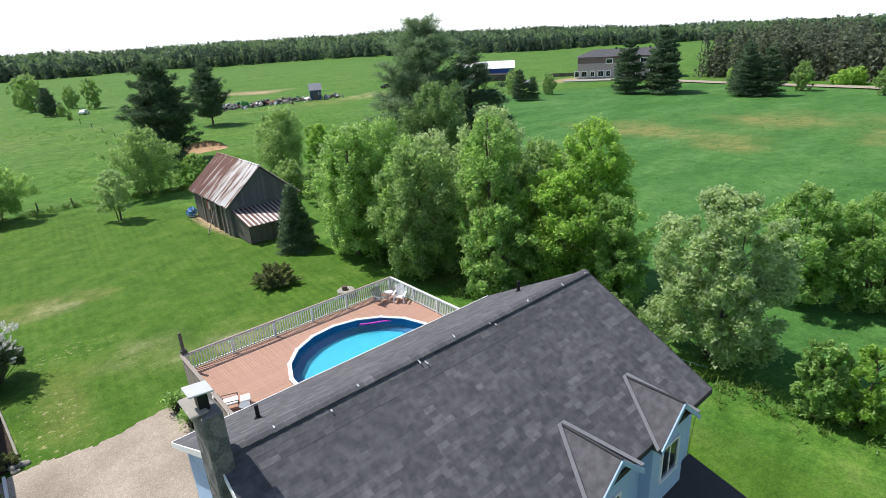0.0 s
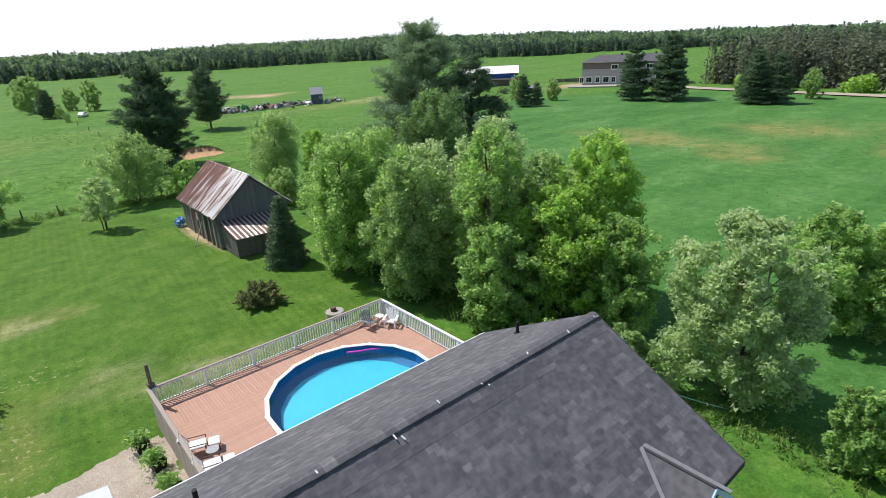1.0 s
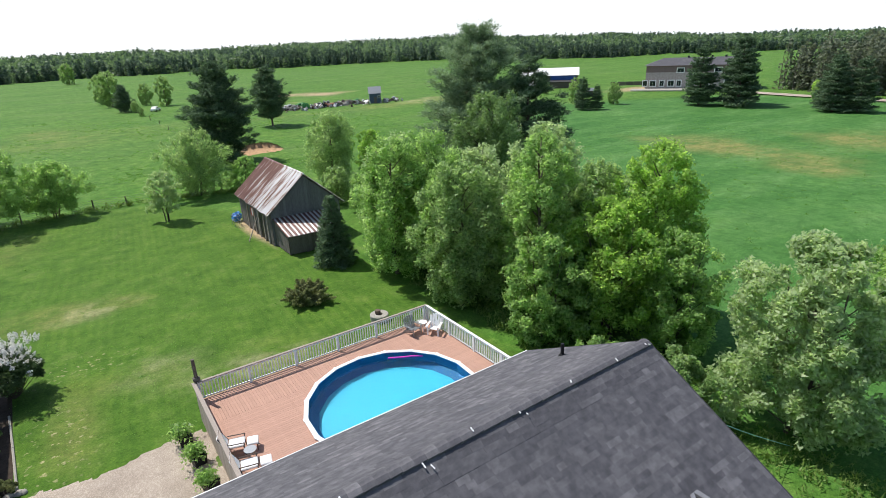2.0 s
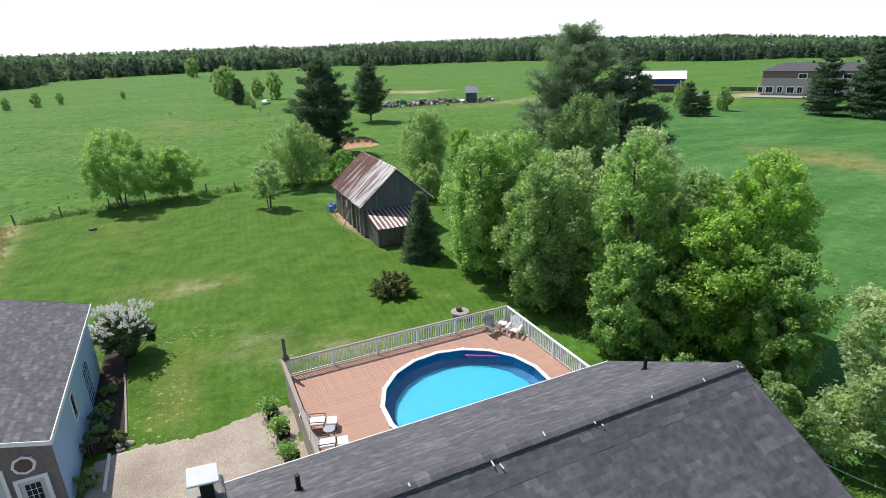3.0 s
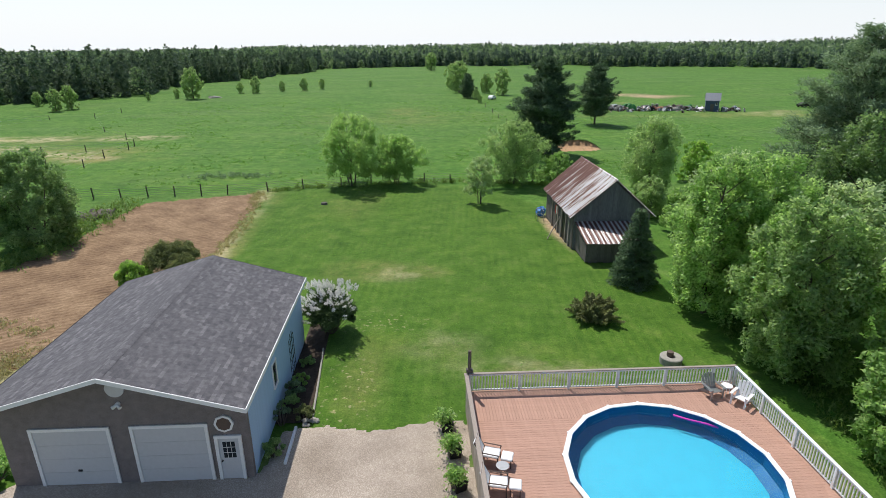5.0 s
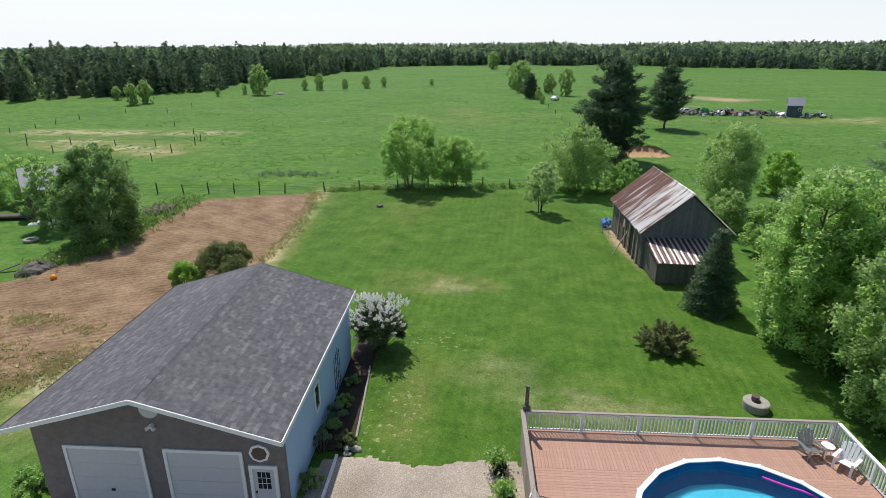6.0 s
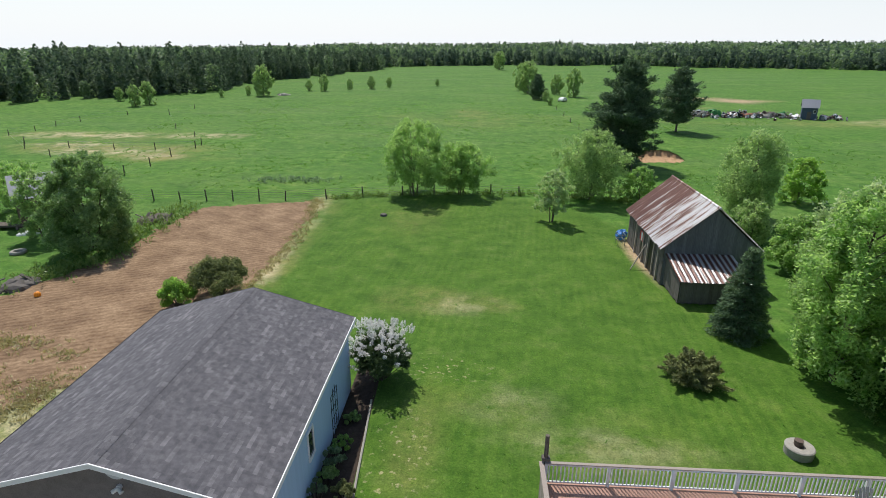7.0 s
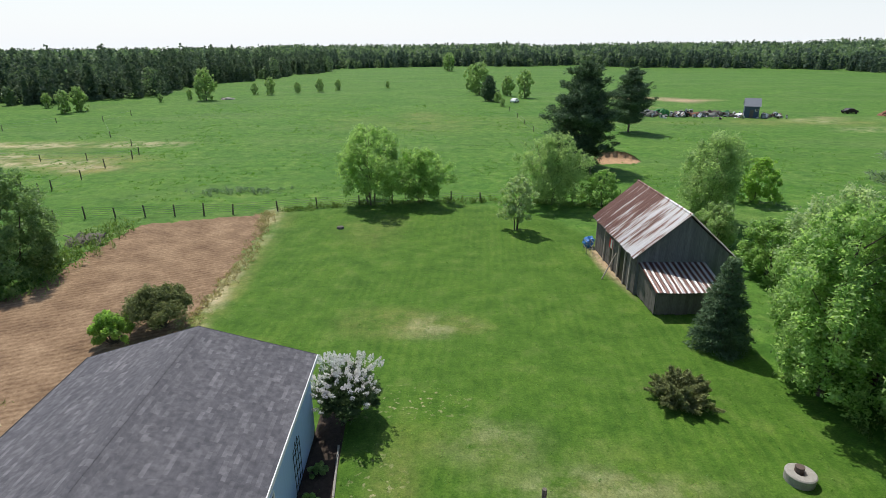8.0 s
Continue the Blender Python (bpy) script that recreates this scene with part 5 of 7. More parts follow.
# ---- trees of the grove ----
def grove():
    t = white_pine("pine_tree", 18.6, 6.4, 1.2, "needle", 21, 130000, 0.15, 27, 9, 0.30)
    plant(t, 40.5, 49.0, "tall broad green pine rising over the grove", "tree")
    t = white_pine("pine_tree", 15.2, 4.6, 1.2, "needle_dark", 22, 60000, 0.15, 15, 7, 0.30)
    plant(t, 45.5, 47.0, "dark pine standing beside the tallest pine", "tree")
    spec = [
        # x, y, height, crown radius, crown base, leaf, seed, leaves, shape, label
        (23.0, 37.6, 10.6, 2.9, 0.8, "leaf_maple", 31, 20000, "tall", "leafy green tree at the lawn's edge"),
        (26.6, 38.6, 10.6, 2.9, 1.2, "leaf_maple", 32, 18000, "tall", "leafy green tree inside the grove"),
        (27.6, 44.0, 9.6, 2.8, 0.8, "leaf_silver", 40, 14000, "tall", "pale-leaved tree behind the spruce"),
        (23.6, 29.6, 9.9, 2.5, 0.6, "leaf_dull", 33, 19000, "tall", "dense dull-green tree beside the deck lawn"),
        (26.2, 25.3, 11.9, 2.3, 1.4, "leaf_maple", 34, 17000, "tall", "slender poplar-like green tree"),
        (29.0, 27.5, 12.1, 2.3, 1.6, "leaf_silver", 35, 13000, "tall", "slender pale green tree in the grove"),
        (31.2, 20.6, 11.2, 2.7, 0.8, "leaf_bright", 36, 22000, "tall", "bright yellow-green tree at the field's edge"),
        (27.5, 20.8, 8.6, 2.6, 0.4, "leaf_bright", 37, 18000, "round", "bushy bright green tree near the house"),
        (24.4, 22.6, 6.8, 2.0, 0.3, "leaf_maple", 38, 13000, "round", "low bushy green tree near the house"),
        (24.9, 33.6, 8.6, 2.3, 0.4, "leaf_maple", 133, 13000, "tall", "leafy green tree inside the grove"),
        (28.6, 33.8, 9.8, 2.5, 0.8, "leaf_silver", 134, 13000, "tall", "pale leafy tree inside the grove"),
        (25.2, 42.0, 8.8, 2.4, 0.5, "leaf_maple", 135, 12000, "tall", "leafy green tree near the spruce"),
        (29.4, 23.6, 10.0, 2.2, 0.8, "leaf_dull", 136, 13000, "tall", "dull green tree in the middle of the grove"),
        (29.2, 17.6, 7.2, 2.1, 0.3, "leaf_maple", 137, 12000, "round", "bushy green tree at the grove's end"),
        (36.6, 42.4, 12.6, 3.2, 1.5, "leaf_wood", 39, 20000, "tall", "tall leafy tree in front of the pine"),
        (33.0, 32.0, 9.0, 2.8, 0.8, "leaf_maple", 41, 13000, "round", "leafy tree filling the grove's back"),
        (34.5, 25.5, 8.0, 2.4, 0.8, "leaf_dull", 42, 12000, "round", "leafy tree on the field side of the grove"),
        (27.1, 10.1, 9.2, 2.6, 0.8, "leaf_silver", 43, 26000, "round", "large silvery-leaved willow beside the house"),
        (37.4, 9.6, 7.4, 2.3, 0.4, "leaf_maple", 44, 14000, "round", "leafy green tree beyond the willow"),
        (39.0, 6.0, 7.2, 2.4, 0.3, "leaf_maple", 45, 14000, "round", "leafy green tree beyond the willow"),
        (41.5, 2.6, 7.0, 2.4, 0.4, "leaf_silver", 46, 13000, "round", "pale leafy tree beyond the willow"),
        (38.8, -0.8, 6.0, 2.2, 0.3, "leaf_maple", 50, 11000, "round", "leafy green tree at the thicket's end"),
        (25.6, 4.7, 3.9, 0.95, 0.1, "leaf_maple", 47, 6500, "tall", "young bushy tree at the lawn's edge"),
        (26.6, 3.2, 3.9, 1.15, 0.1, "leaf_bright", 48, 8000, "round", "young bushy tree at the lawn's edge"),
        (25.6, 0.9, 3.6, 1.3, 0.1, "leaf_maple", 49, 8000, "round", "young bushy tree at the lawn's edge"),
        (24.2, 14.0, 3.2, 1.6, 0.1, "leaf_dull", 51, 9000, "round", "low bush between willow and grove"),
        (22.9, 17.2, 3.0, 1.4, 0.1, "leaf_maple", 52, 8000, "round", "low bush beside the deck"),
        (31.5, 68.0, 9.4, 3.2, 0.8, "leaf_dull", 53, 17000, "tall", "leafy tree behind the barn"),
        (41.2, 76.4, 5.3, 2.2, 0.3, "leaf_bright", 54, 9000, "round", "small bright green tree in the pasture"),
        (28.5, 60.5, 4.2, 1.9, 0.2, "leaf_dull", 55, 8000, "round", "bush beside the barn"),
        (29.5, 53.5, 5.0, 2.3, 0.3, "leaf_maple", 56, 9000, "round", "bush beside the barn"),
        (-4.4, 76.3, 9.2, 3.6, 1.6, "leaf_maple", 57, 16000, "round", "airy pale green tree on the fence line"),
        (1.3, 76.8, 6.5, 2.8, 1.1, "leaf_maple", 58, 11000, "round", "smaller airy tree on the fence line"),
        (11.1, 66.3, 5.5, 1.6, 1.2, "leaf_silver", 59, 3600, "round", "thin young tree on the lawn"),
        (16.6, 76.0, 8.3, 3.5, 0.8, "leaf_dull", 60, 14000, "round", "broad pale green tree on the fence line"),
        (22.3, 74.8, 4.4, 1.6, 0.2, "leaf_maple", 61, 6000, "round", "bush on the fence line behind the barn"),
        (-30.9, 55.2, 8.6, 3.5, 0.3, "leaf_wood", 62, 26000, "round", "dense dark-green tree beside the tilled plot"),
        (-37.5, 57.5, 6.5, 2.0, 0.6, "leaf_dull", 63, 6000, "round", "thin leafy tree beside the small shed"),
        (-46.5, 66.0, 5.5, 2.8, 0.2, "leaf_maple", 64, 8000, "round", "leafy bush beyond the small shed"),
    ]
    for x, y, h, r, b, leaf, seed, n, shape, label in spec:
        n = int(n * 1.75)
        stems = 3 if shape == "round" and h > 5 else 1
        t = broadleaf("tree" if h > 4.5 else "bush", h, r, b, leaf, seed, n, 0.108 if h > 4.5 else 0.085, shape, 190 if n > 16000 else 90, stems, flat=1.35 if shape == "tall" else 0.95)
        plant(t, x, y, label, "tree" if h > 4.5 else "bush", group="trees of the grove" if 22 < x < 40 and 18 < y < 46 else "")
    t = conifer("spruce_tree", 5.9, 1.6, 0.15, "needle_blue", 71, 24000, 0.10, -0.12, 0.9, 0.12, 18, 10)
    plant(t, 20.15, 42.9, "small dense blue-green spruce on the lawn", "tree")
    t = conifer("pine_tree", 7.4, 1.5, 0.8, "needle_blue", 72, 5000, 0.2, 0.15, 0.8, 0.3, 12, 6)
    plant(t, 31.4, 23.6, "young blue-green pine inside the grove", "tree")
    for x, y, h, r, seed, n, base, low, label in ((25.6, 97.0, 15.3, 5.4, 73, 52000, 0.4, 0.34, "big dark round-headed pine in the pasture"),
                                            (45.8, 134.0, 13.2, 4.3, 74, 26000, 1.6, 0.38, "dark pine behind the big pasture pine"),
                                            (23.6, 211.4, 8.4, 3.0, 75, 5000, 0.3, 0.2, "dark spruce in the far hedgerow")):
        t = white_pine("pine_tree", h, r, base, "needle_dark", seed, n, 0.24 if y < 200 else 0.36, 22, 9, low)
        plant(t, x, y, label, "tree", z=float(hill(x, y)))


grove()


def pasture_trees():
    a = broadleaf("tree", 11.0, 3.5, 0.4, "leaf_dull", 81, 8000, 0.22, "tall", 90, flat=1.3)
    plant(a, 23.0, 241.4, "leafy hedgerow tree in the far pasture", "tree", s=1.15, group="hedgerow trees", z=float(hill(23, 241)))
    for x, y, s in ((33.7, 237.6, 0.62), (38.3, 225.4, 0.80), (18.6, 442.4, 1.05), (22.0, 262.0, 0.9), (-73.6, 212.0, 0.85), (-58.0, 236.2, 0.52), (-64.0, 236.0, 0.34), (-50, 246, 0.34), (-42, 252, 0.42),
                    (-98.4, 173.8, 0.5), (-97.2, 179.1, 0.55), (-36, 262, 0.36), (26.0, 205.0, 0.3), (25.6, 190, 0.22), (-16, 280, 0.25), (-112, 188, 0.35), (-86, 205, 0.22), (-80, 214, 0.28),
                    (120.0, 108.0, 0.55), (126.0, 100.0, 0.45), (152.0, 62.0, 0.42), (154.0, 47.0, 0.55), (150, 30, 0.5), (137.0, 136.0, 0.3)):
        c = copy_thing(a, pose(x, y, float(hill(x, y)), 0, 0, 97 * x % 360) @ Matrix.Diagonal((s, s, s, 1)))
        tagged(c, "small leafy tree in the far pasture" if s < 0.5 else "leafy hedgerow tree in the far pasture")
    b = conifer("pine_tree", 12.5, 3.7, 0.2, "needle_dark", 82, 16000, 0.26, 0.1, 0.55, 0.3, 17, 9)
    plant(b, 135.6, 82.0, "dark conifer beside the brick farmhouse", "tree", s=1.12, group="farm conifers", z=float(hill(137, 80)))
    for x, y, s in ((138.4, 73.8, 1.15), (143.0, 76.5, 1.05), (139.2, 53.8, 0.80), (141.5, 50.0, 0.78), (144, 56, 0.85), (111.8, 98.1, 0.55), (113.8, 95.5, 0.42)):
        c = copy_thing(b, pose(x, y, float(hill(x, y)), 0, 0, 61 * x % 360) @ Matrix.Diagonal((s, s, s, 1)))
        tagged(c, "dark conifer at the edge of the far field")


pasture_trees()


# ---- far woods ----
def far_woods(name, places, leaf, label, seed, per, size, cone):
    """Many distant trees in one mesh, each a cluster of loose foliage faces."""
    rng = np.random.default_rng(seed)
    n = len(places)
    p = np.repeat(places, per, 0)
    t = rng.uniform(0.03, 1.0, n * per) ** (1.25 if cone else 0.9)
    a = rng.uniform(0, 6.283, n * per)
    if cone:
        w = p[:, 4] * (1 - t) ** 0.5
    else:
        w = p[:, 4] * np.sqrt(np.clip(1 - (2 * t - 0.95) ** 2 * 0.85, 0.05, 1))
    w = w * rng.uniform(0.25, 1.12, n * per) ** 0.5
    at = np.stack([p[:, 0] + w * np.cos(a), p[:, 1] + w * np.sin(a), p[:, 2] + p[:, 3] * t], 1)
    ob = quads(name, leaf_faces(rng, at, size, 0.3, 0.62), leaf)
    return tagged(ob, label, "woods", kind="stuff")


def wood_places(rng, line, depth, n, h0, h1, r, side):
    """Tree places on one side of a line of points."""
    line = np.array(line, float)
    seg = np.hypot(*np.diff(line, axis=0).T)
    cum = np.concatenate([[0], np.cumsum(seg)])
    s = rng.uniform(0, cum[-1], n)
    k = np.clip(np.searchsorted(cum, s) - 1, 0, len(seg) - 1)
    f = (s - cum[k]) / seg[k]
    d = line[k + 1] - line[k]
    d /= np.hypot(*d.T)[:, None]
    base = line[k] + (line[k + 1] - line[k]) * f[:, None]
    off = depth * rng.uniform(0, 1, n) ** 1.5 + rng.normal(size=n) * 2.0 + 5.0 * np.sin(s / 17.0) + 3.0 * np.sin(s / 6.1)
    xy = base + np.stack([-d[:, 1], d[:, 0]], 1) * (off * side)[:, None]
    h = h0 * 0.8 + (h1 * 1.06 - h0 * 0.8) * rng.uniform(0, 1, n) ** 1.25
    h *= 1 + 0.16 * np.sin(s / 31.0 + 1) * np.sin(s / 12.7) + 0.06 * np.sin(s / 5.3)
    if np.hypot(*line[0]) > 400:
        h *= 1 - 0.38 * np.clip((np.arctan2(xy[:, 0], xy[:, 1]) - 0.65) / 0.45, 0, 1)
    return np.stack([xy[:, 0], xy[:, 1], hill(xy[:, 0], xy[:, 1]) - 0.3, h, r * rng.uniform(0.7, 1.3, n) * h / h1], 1)


def ridge_places(rng, n, h0, h1, r):
    """Tree places over the wooded rises that close the horizon."""
    d = 590 + 480 * rng.uniform(0, 1, n) ** 0.8
    a = rng.uniform(-0.85, 1.55, n)
    x, y = d * np.sin(a), d * np.cos(a)
    h = rng.uniform(h0, h1, n) * (1 + 0.10 * np.sin(a * 37) * np.sin(d / 60))
    return np.stack([x, y, hill(x, y) - 0.3, h, r * rng.uniform(0.7, 1.3, n)], 1)


def woods():
    rng = np.random.default_rng(5)
    left = [(-230, 110), (-165, 155), (-139, 178), (-118, 196), (-106, 212), (-104, 262), (-90, 330), (-84, 420), (-76, 500)]
    far = [(-76, 505), (20, 575), (150, 570), (292, 500), (385, 330), (520, 200), (620, 40), (640, -120)]
    right = [(184, 88), (178, 60), (175, 20), (166, -40), (146, -90)]
    far_woods("conifer_wood", wood_places(rng, left, 70, 760, 8, 15.5, 3.3, 1), "needle_wood", "dark mixed wood of pines and spruces", 1, 300, 0.55, True)
    far_woods("broadleaf_wood", wood_places(rng, left, 40, 120, 5, 11, 3.0, 1), "leaf_hazed", "lighter green broadleaf trees in the wood's edge", 2, 260, 0.5, False)
    far_woods("conifer_wood", wood_places(rng, far, 90, 1700, 7, 14, 3.2, 1), "needle_hazed", "dark far wood closing the pasture", 3, 110, 1.0, True)
    far_woods("broadleaf_wood", wood_places(rng, far, 60, 420, 4, 9, 4.0, 1), "leaf_hazed", "green broadleaf trees in the far wood", 4, 110, 0.95, False)
    far_woods("broadleaf_wood", ridge_places(rng, 5200, 9, 14, 4.8), "leaf_hazed", "green wooded rises on the horizon", 6, 44, 1.35, False)
    far_woods("conifer_wood", ridge_places(rng, 3000, 10, 15.5, 3.4), "needle_hazed", "conifers on the horizon's wooded rises", 7, 44, 1.35, True)
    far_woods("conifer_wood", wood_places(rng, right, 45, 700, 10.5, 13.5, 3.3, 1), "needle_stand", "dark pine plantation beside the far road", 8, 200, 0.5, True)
    far_woods("broadleaf_wood", wood_places(rng, [(170, 84), (165, 40), (160, 0)], 4, 18, 3, 5, 2.2, 1), "leaf_bright", "bright low bushes along the far road", 9, 300, 0.3, False)
    # bare trunks of the plantation
    bm = bmesh.new()
    for x, y, z, h, r in wood_places(rng, right, 14, 120, 8, 11, 3, 1):
        tube(bm, (x, y, z), (x, y, z + h), 0.16, 0.06, 5)
    ob = new("plantation_trunks", mesh_of("plantation_trunks", bm, "bark"))
    tagged(ob, "bare pine trunks of the plantation", "tree trunks", kind="stuff")
    bm = bmesh.new()
    pts = [(173, 96), (168, 70), (164, 40), (158, 5), (148, -60)]
    for (x0, y0), (x1, y1) in zip(pts, pts[1:]):
        d = Vector((y0 - y1, x1 - x0, 0)).normalized() * 2.6
        vs = [bm.verts.new((x, y, float(hill(x, y)) + 0.25)) for x, y in ((x0 - d.x, y0 - d.y), (x0 + d.x, y0 + d.y), (x1 + d.x, y1 + d.y), (x1 - d.x, y1 - d.y))]
        bm.faces.new(vs)
    ob = new("road", mesh_of("road", bm, "gravel"))
    tagged(ob, "pale gravel road before the pine plantation", "road", kind="structure")


woods()


# ---- rough growth ----
def tufts(name, places, leaf, label, seed, per, size, height):
    rng = np.random.default_rng(seed)
    p = np.repeat(places, per, 0)
    n = len(p)
    at = p[:, :3] + rng.normal(size=(n, 3)) * np.array((size * 1.3, size * 1.3, 0))
    at[:, 2] = p[:, 2] + rng.uniform(0.1, 1, n) * height * p[:, 3]
    along = np.repeat(np.array([[0, 0, 1.0]]), n, 0)
    ob = quads(name, leaf_faces(rng, at, size, 0.1, 0.3, along), leaf)
    return tagged(ob, label, "weeds", kind="stuff")


def growth():
    rng = np.random.default_rng(9)

    def strip(pts, n, w):
        pts = np.array(pts, float)
        k = rng.integers(0, len(pts) - 1, n)
        f = rng.uniform(0, 1, n)[:, None]
        xy = pts[k] * (1 - f) + pts[k + 1] * f + rng.normal(size=(n, 2)) * w
        return np.concatenate([xy, np.zeros((n, 1)), rng.uniform(0.4, 1.3, (n, 1))], 1)
    fence = [(-14, 73.6), (-10, 75.2), (-4, 76.3), (4, 77.4), (10, 77), (18, 76), (25, 73)]
    tufts("fence_weeds", strip(fence, 420, 0.5), "weed", "tall weeds along the wire fence", 1, 14, 0.12, 0.5)
    tufts("plot_weeds", strip([(-29, 68), (-29, 60), (-28.5, 53), (-31, 47)], 260, 1.0), "weed", "rank green weeds beside the tilled plot", 2, 16, 0.16, 0.9)
    tufts("grove_weeds", strip([(24.0, 40), (24.2, 33), (24.0, 26), (23.6, 18), (25.0, 10), (26.0, 2)], 460, 0.7), "weed", "undergrowth along the edge of the grove", 3, 18, 0.10, 0.6)
    tufts("verge_weeds", strip([(-14.0, 42), (-13.6, 55), (-14.4, 66), (-15.5, 73)], 420, 0.45), "straw", "pale dry grass between plot and lawn", 4, 14, 0.09, 0.25)
    spots = np.concatenate([rng.normal(size=(n, 2)) * s + c for c, s, n in (((-25.0, 38.3), (1.5, 0.6), 90), ((-21.0, 37.3), (0.7, 0.35), 24), ((-19.6, 33.2), (0.8, 1.0), 110), ((-21.6, 31.2), (1.6, 0.6), 110), ((-24.0, 34.4), (1.2, 0.6), 50))])
    tufts("straw_litter", np.concatenate([spots, np.full((len(spots), 1), 0.08), rng.uniform(0.3, 1, (len(spots), 1))], 1), "straw", "dry straw and dead grass strewn on the tilled plot", 14, 14, 0.11, 0.12)
    xy = np.stack([rng.uniform(-70, 75, 9000), 78 + 120 * rng.uniform(0, 1, 9000) ** 1.3], 1)
    xy = xy[np.sin(xy[:, 0] * 0.23 + 2 * np.sin(xy[:, 1] * 0.11)) * np.cos(xy[:, 1] * 0.19 + xy[:, 0] * 0.05) + rng.normal(size=9000) * 0.35 > 0.25]
    z = hill(xy[:, 0], xy[:, 1])
    pl = np.concatenate([xy, z[:, None], rng.uniform(0.3, 1.2, (len(xy), 1))], 1)
    tufts("pasture_tufts", pl, "pasture_blade", "scattered rough tufts of pasture grass", 5, 12, 0.13, 0.10)
    xy = np.stack([rng.uniform(24, 110, 1600), rng.uniform(-20, 75, 1600)], 1)
    pl = np.concatenate([xy, hill(xy[:, 0], xy[:, 1])[:, None], rng.uniform(0.3, 1.2, (len(xy), 1))], 1)
    tufts("field_tufts", pl, "pasture_blade", "rough grass of the side field", 6, 8, 0.10, 0.06)
    # bent grass clump in the pasture
    xy = np.stack([rng.normal(-22.0, 2.6, 70), rng.normal(82.5, 0.8, 70)], 1)
    tufts("sedge_clump", np.concatenate([xy, np.zeros((70, 1)), np.full((70, 1), 1.0)], 1), "needle", "dark clump of sedge in the pasture", 7, 24, 0.12, 0.5)
    # short clover and dandelions on the lawn
    xy = np.stack([rng.uniform(-12, 21, 2600), rng.uniform(28, 74, 2600)], 1)
    tufts("lawn_tufts", np.concatenate([xy, np.zeros((2600, 1)), rng.uniform(0.4, 1, (2600, 1))], 1), "pasture_blade", "longer tufts of grass in the lawn", 8, 6, 0.045, 0.05)


growth()


# ---- fences ----
def wire_fence(pts, label, h=1.15, wires=4, gauge=0.012, radius=0.085):
    f = thing("fence", label, "fence")
    rng = np.random.default_rng(int(abs(pts[0][0]) * 10) + 3)
    bm = bmesh.new()
    tube(bm, (0, 0, -0.2), (0, 0, h), radius, radius * 0.85, 7)
    me = mesh_of("post", bm, "post_wood")
    tops = []
    for x, y in pts:
        ob = new("post", me)
        ob.parent = f
        z = float(hill(x, y))
        ob.matrix_basis = pose(x, y, z, rng.normal() * 2.5, rng.normal() * 2.5, rng.uniform(0, 360)) @ Matrix.Diagonal((1, 1, rng.uniform(0.85, 1.12), 1))
        tops.append(Vector((x, y, z)))
    for w in range(wires):
        bm = bmesh.new()
        z = h * (0.25 + 0.68 * w / max(1, wires - 1))
        rings = [[bm.verts.new(p + Vector((0, gauge * math.cos(q), z + gauge * math.sin(q)))) for q in (0, 2.094, 4.189)] for p in tops]
        for r0, r1 in zip(rings, rings[1:]):
            for q in range(3):
                bm.faces.new((r0[q], r0[(q + 1) % 3], r1[(q + 1) % 3], r1[q]))
        part("wire", bm, "steel", f)
    return f


def fences():
    left = [(-62 + 3.05 * i, 68.7 + 0.28 * i) for i in range(15)]
    wire_fence(left + [(-14.7, 73.8), (-10.5, 75.0), (-5.8, 76.0), (-2.0, 76.8), (5.0, 77.6), (8.5, 77.3), (13.5, 77.6), (19.5, 77.0), (25.0, 76.5)], "wooden posts and wire along the back of the yard", 1.25, 5)
    wire_fence([(-45.9, 83.8), (-45.8, 90.1), (-46.8, 98.0), (-46.6, 105.9), (-47.0, 109.0), (-52.9, 118.4), (-62.6, 129.4), (-77.6, 154.5), (-77.8, 168.7)], "leaning posts and wire of the horse paddock", 1.3, 2)
    wire_fence([(-47, 83.0), (-58.0, 90.0), (-66, 96), (-76, 103), (-91.2, 117.7), (-90.5, 124), (-91.2, 131), (-91.8, 140), (-88, 153)], "posts and wire along the far paddock", 1.3, 2)
    wire_fence([(-46.6, 105.9), (-52.9, 104.0), (-60.0, 103.5), (-69.0, 104.6), (-80, 108)], "posts and wire across the paddock", 1.3, 2)
    wire_fence([(25.6, 78), (25.8, 92), (25.8, 108), (25.8, 123.8), (25.4, 135), (25.4, 147.1), (25.6, 160), (25.7, 175.7), (26.2, 201.5), (24.5, 225), (22, 262)], "old posts along the pasture hedgerow", 1.2, 2)


fences()


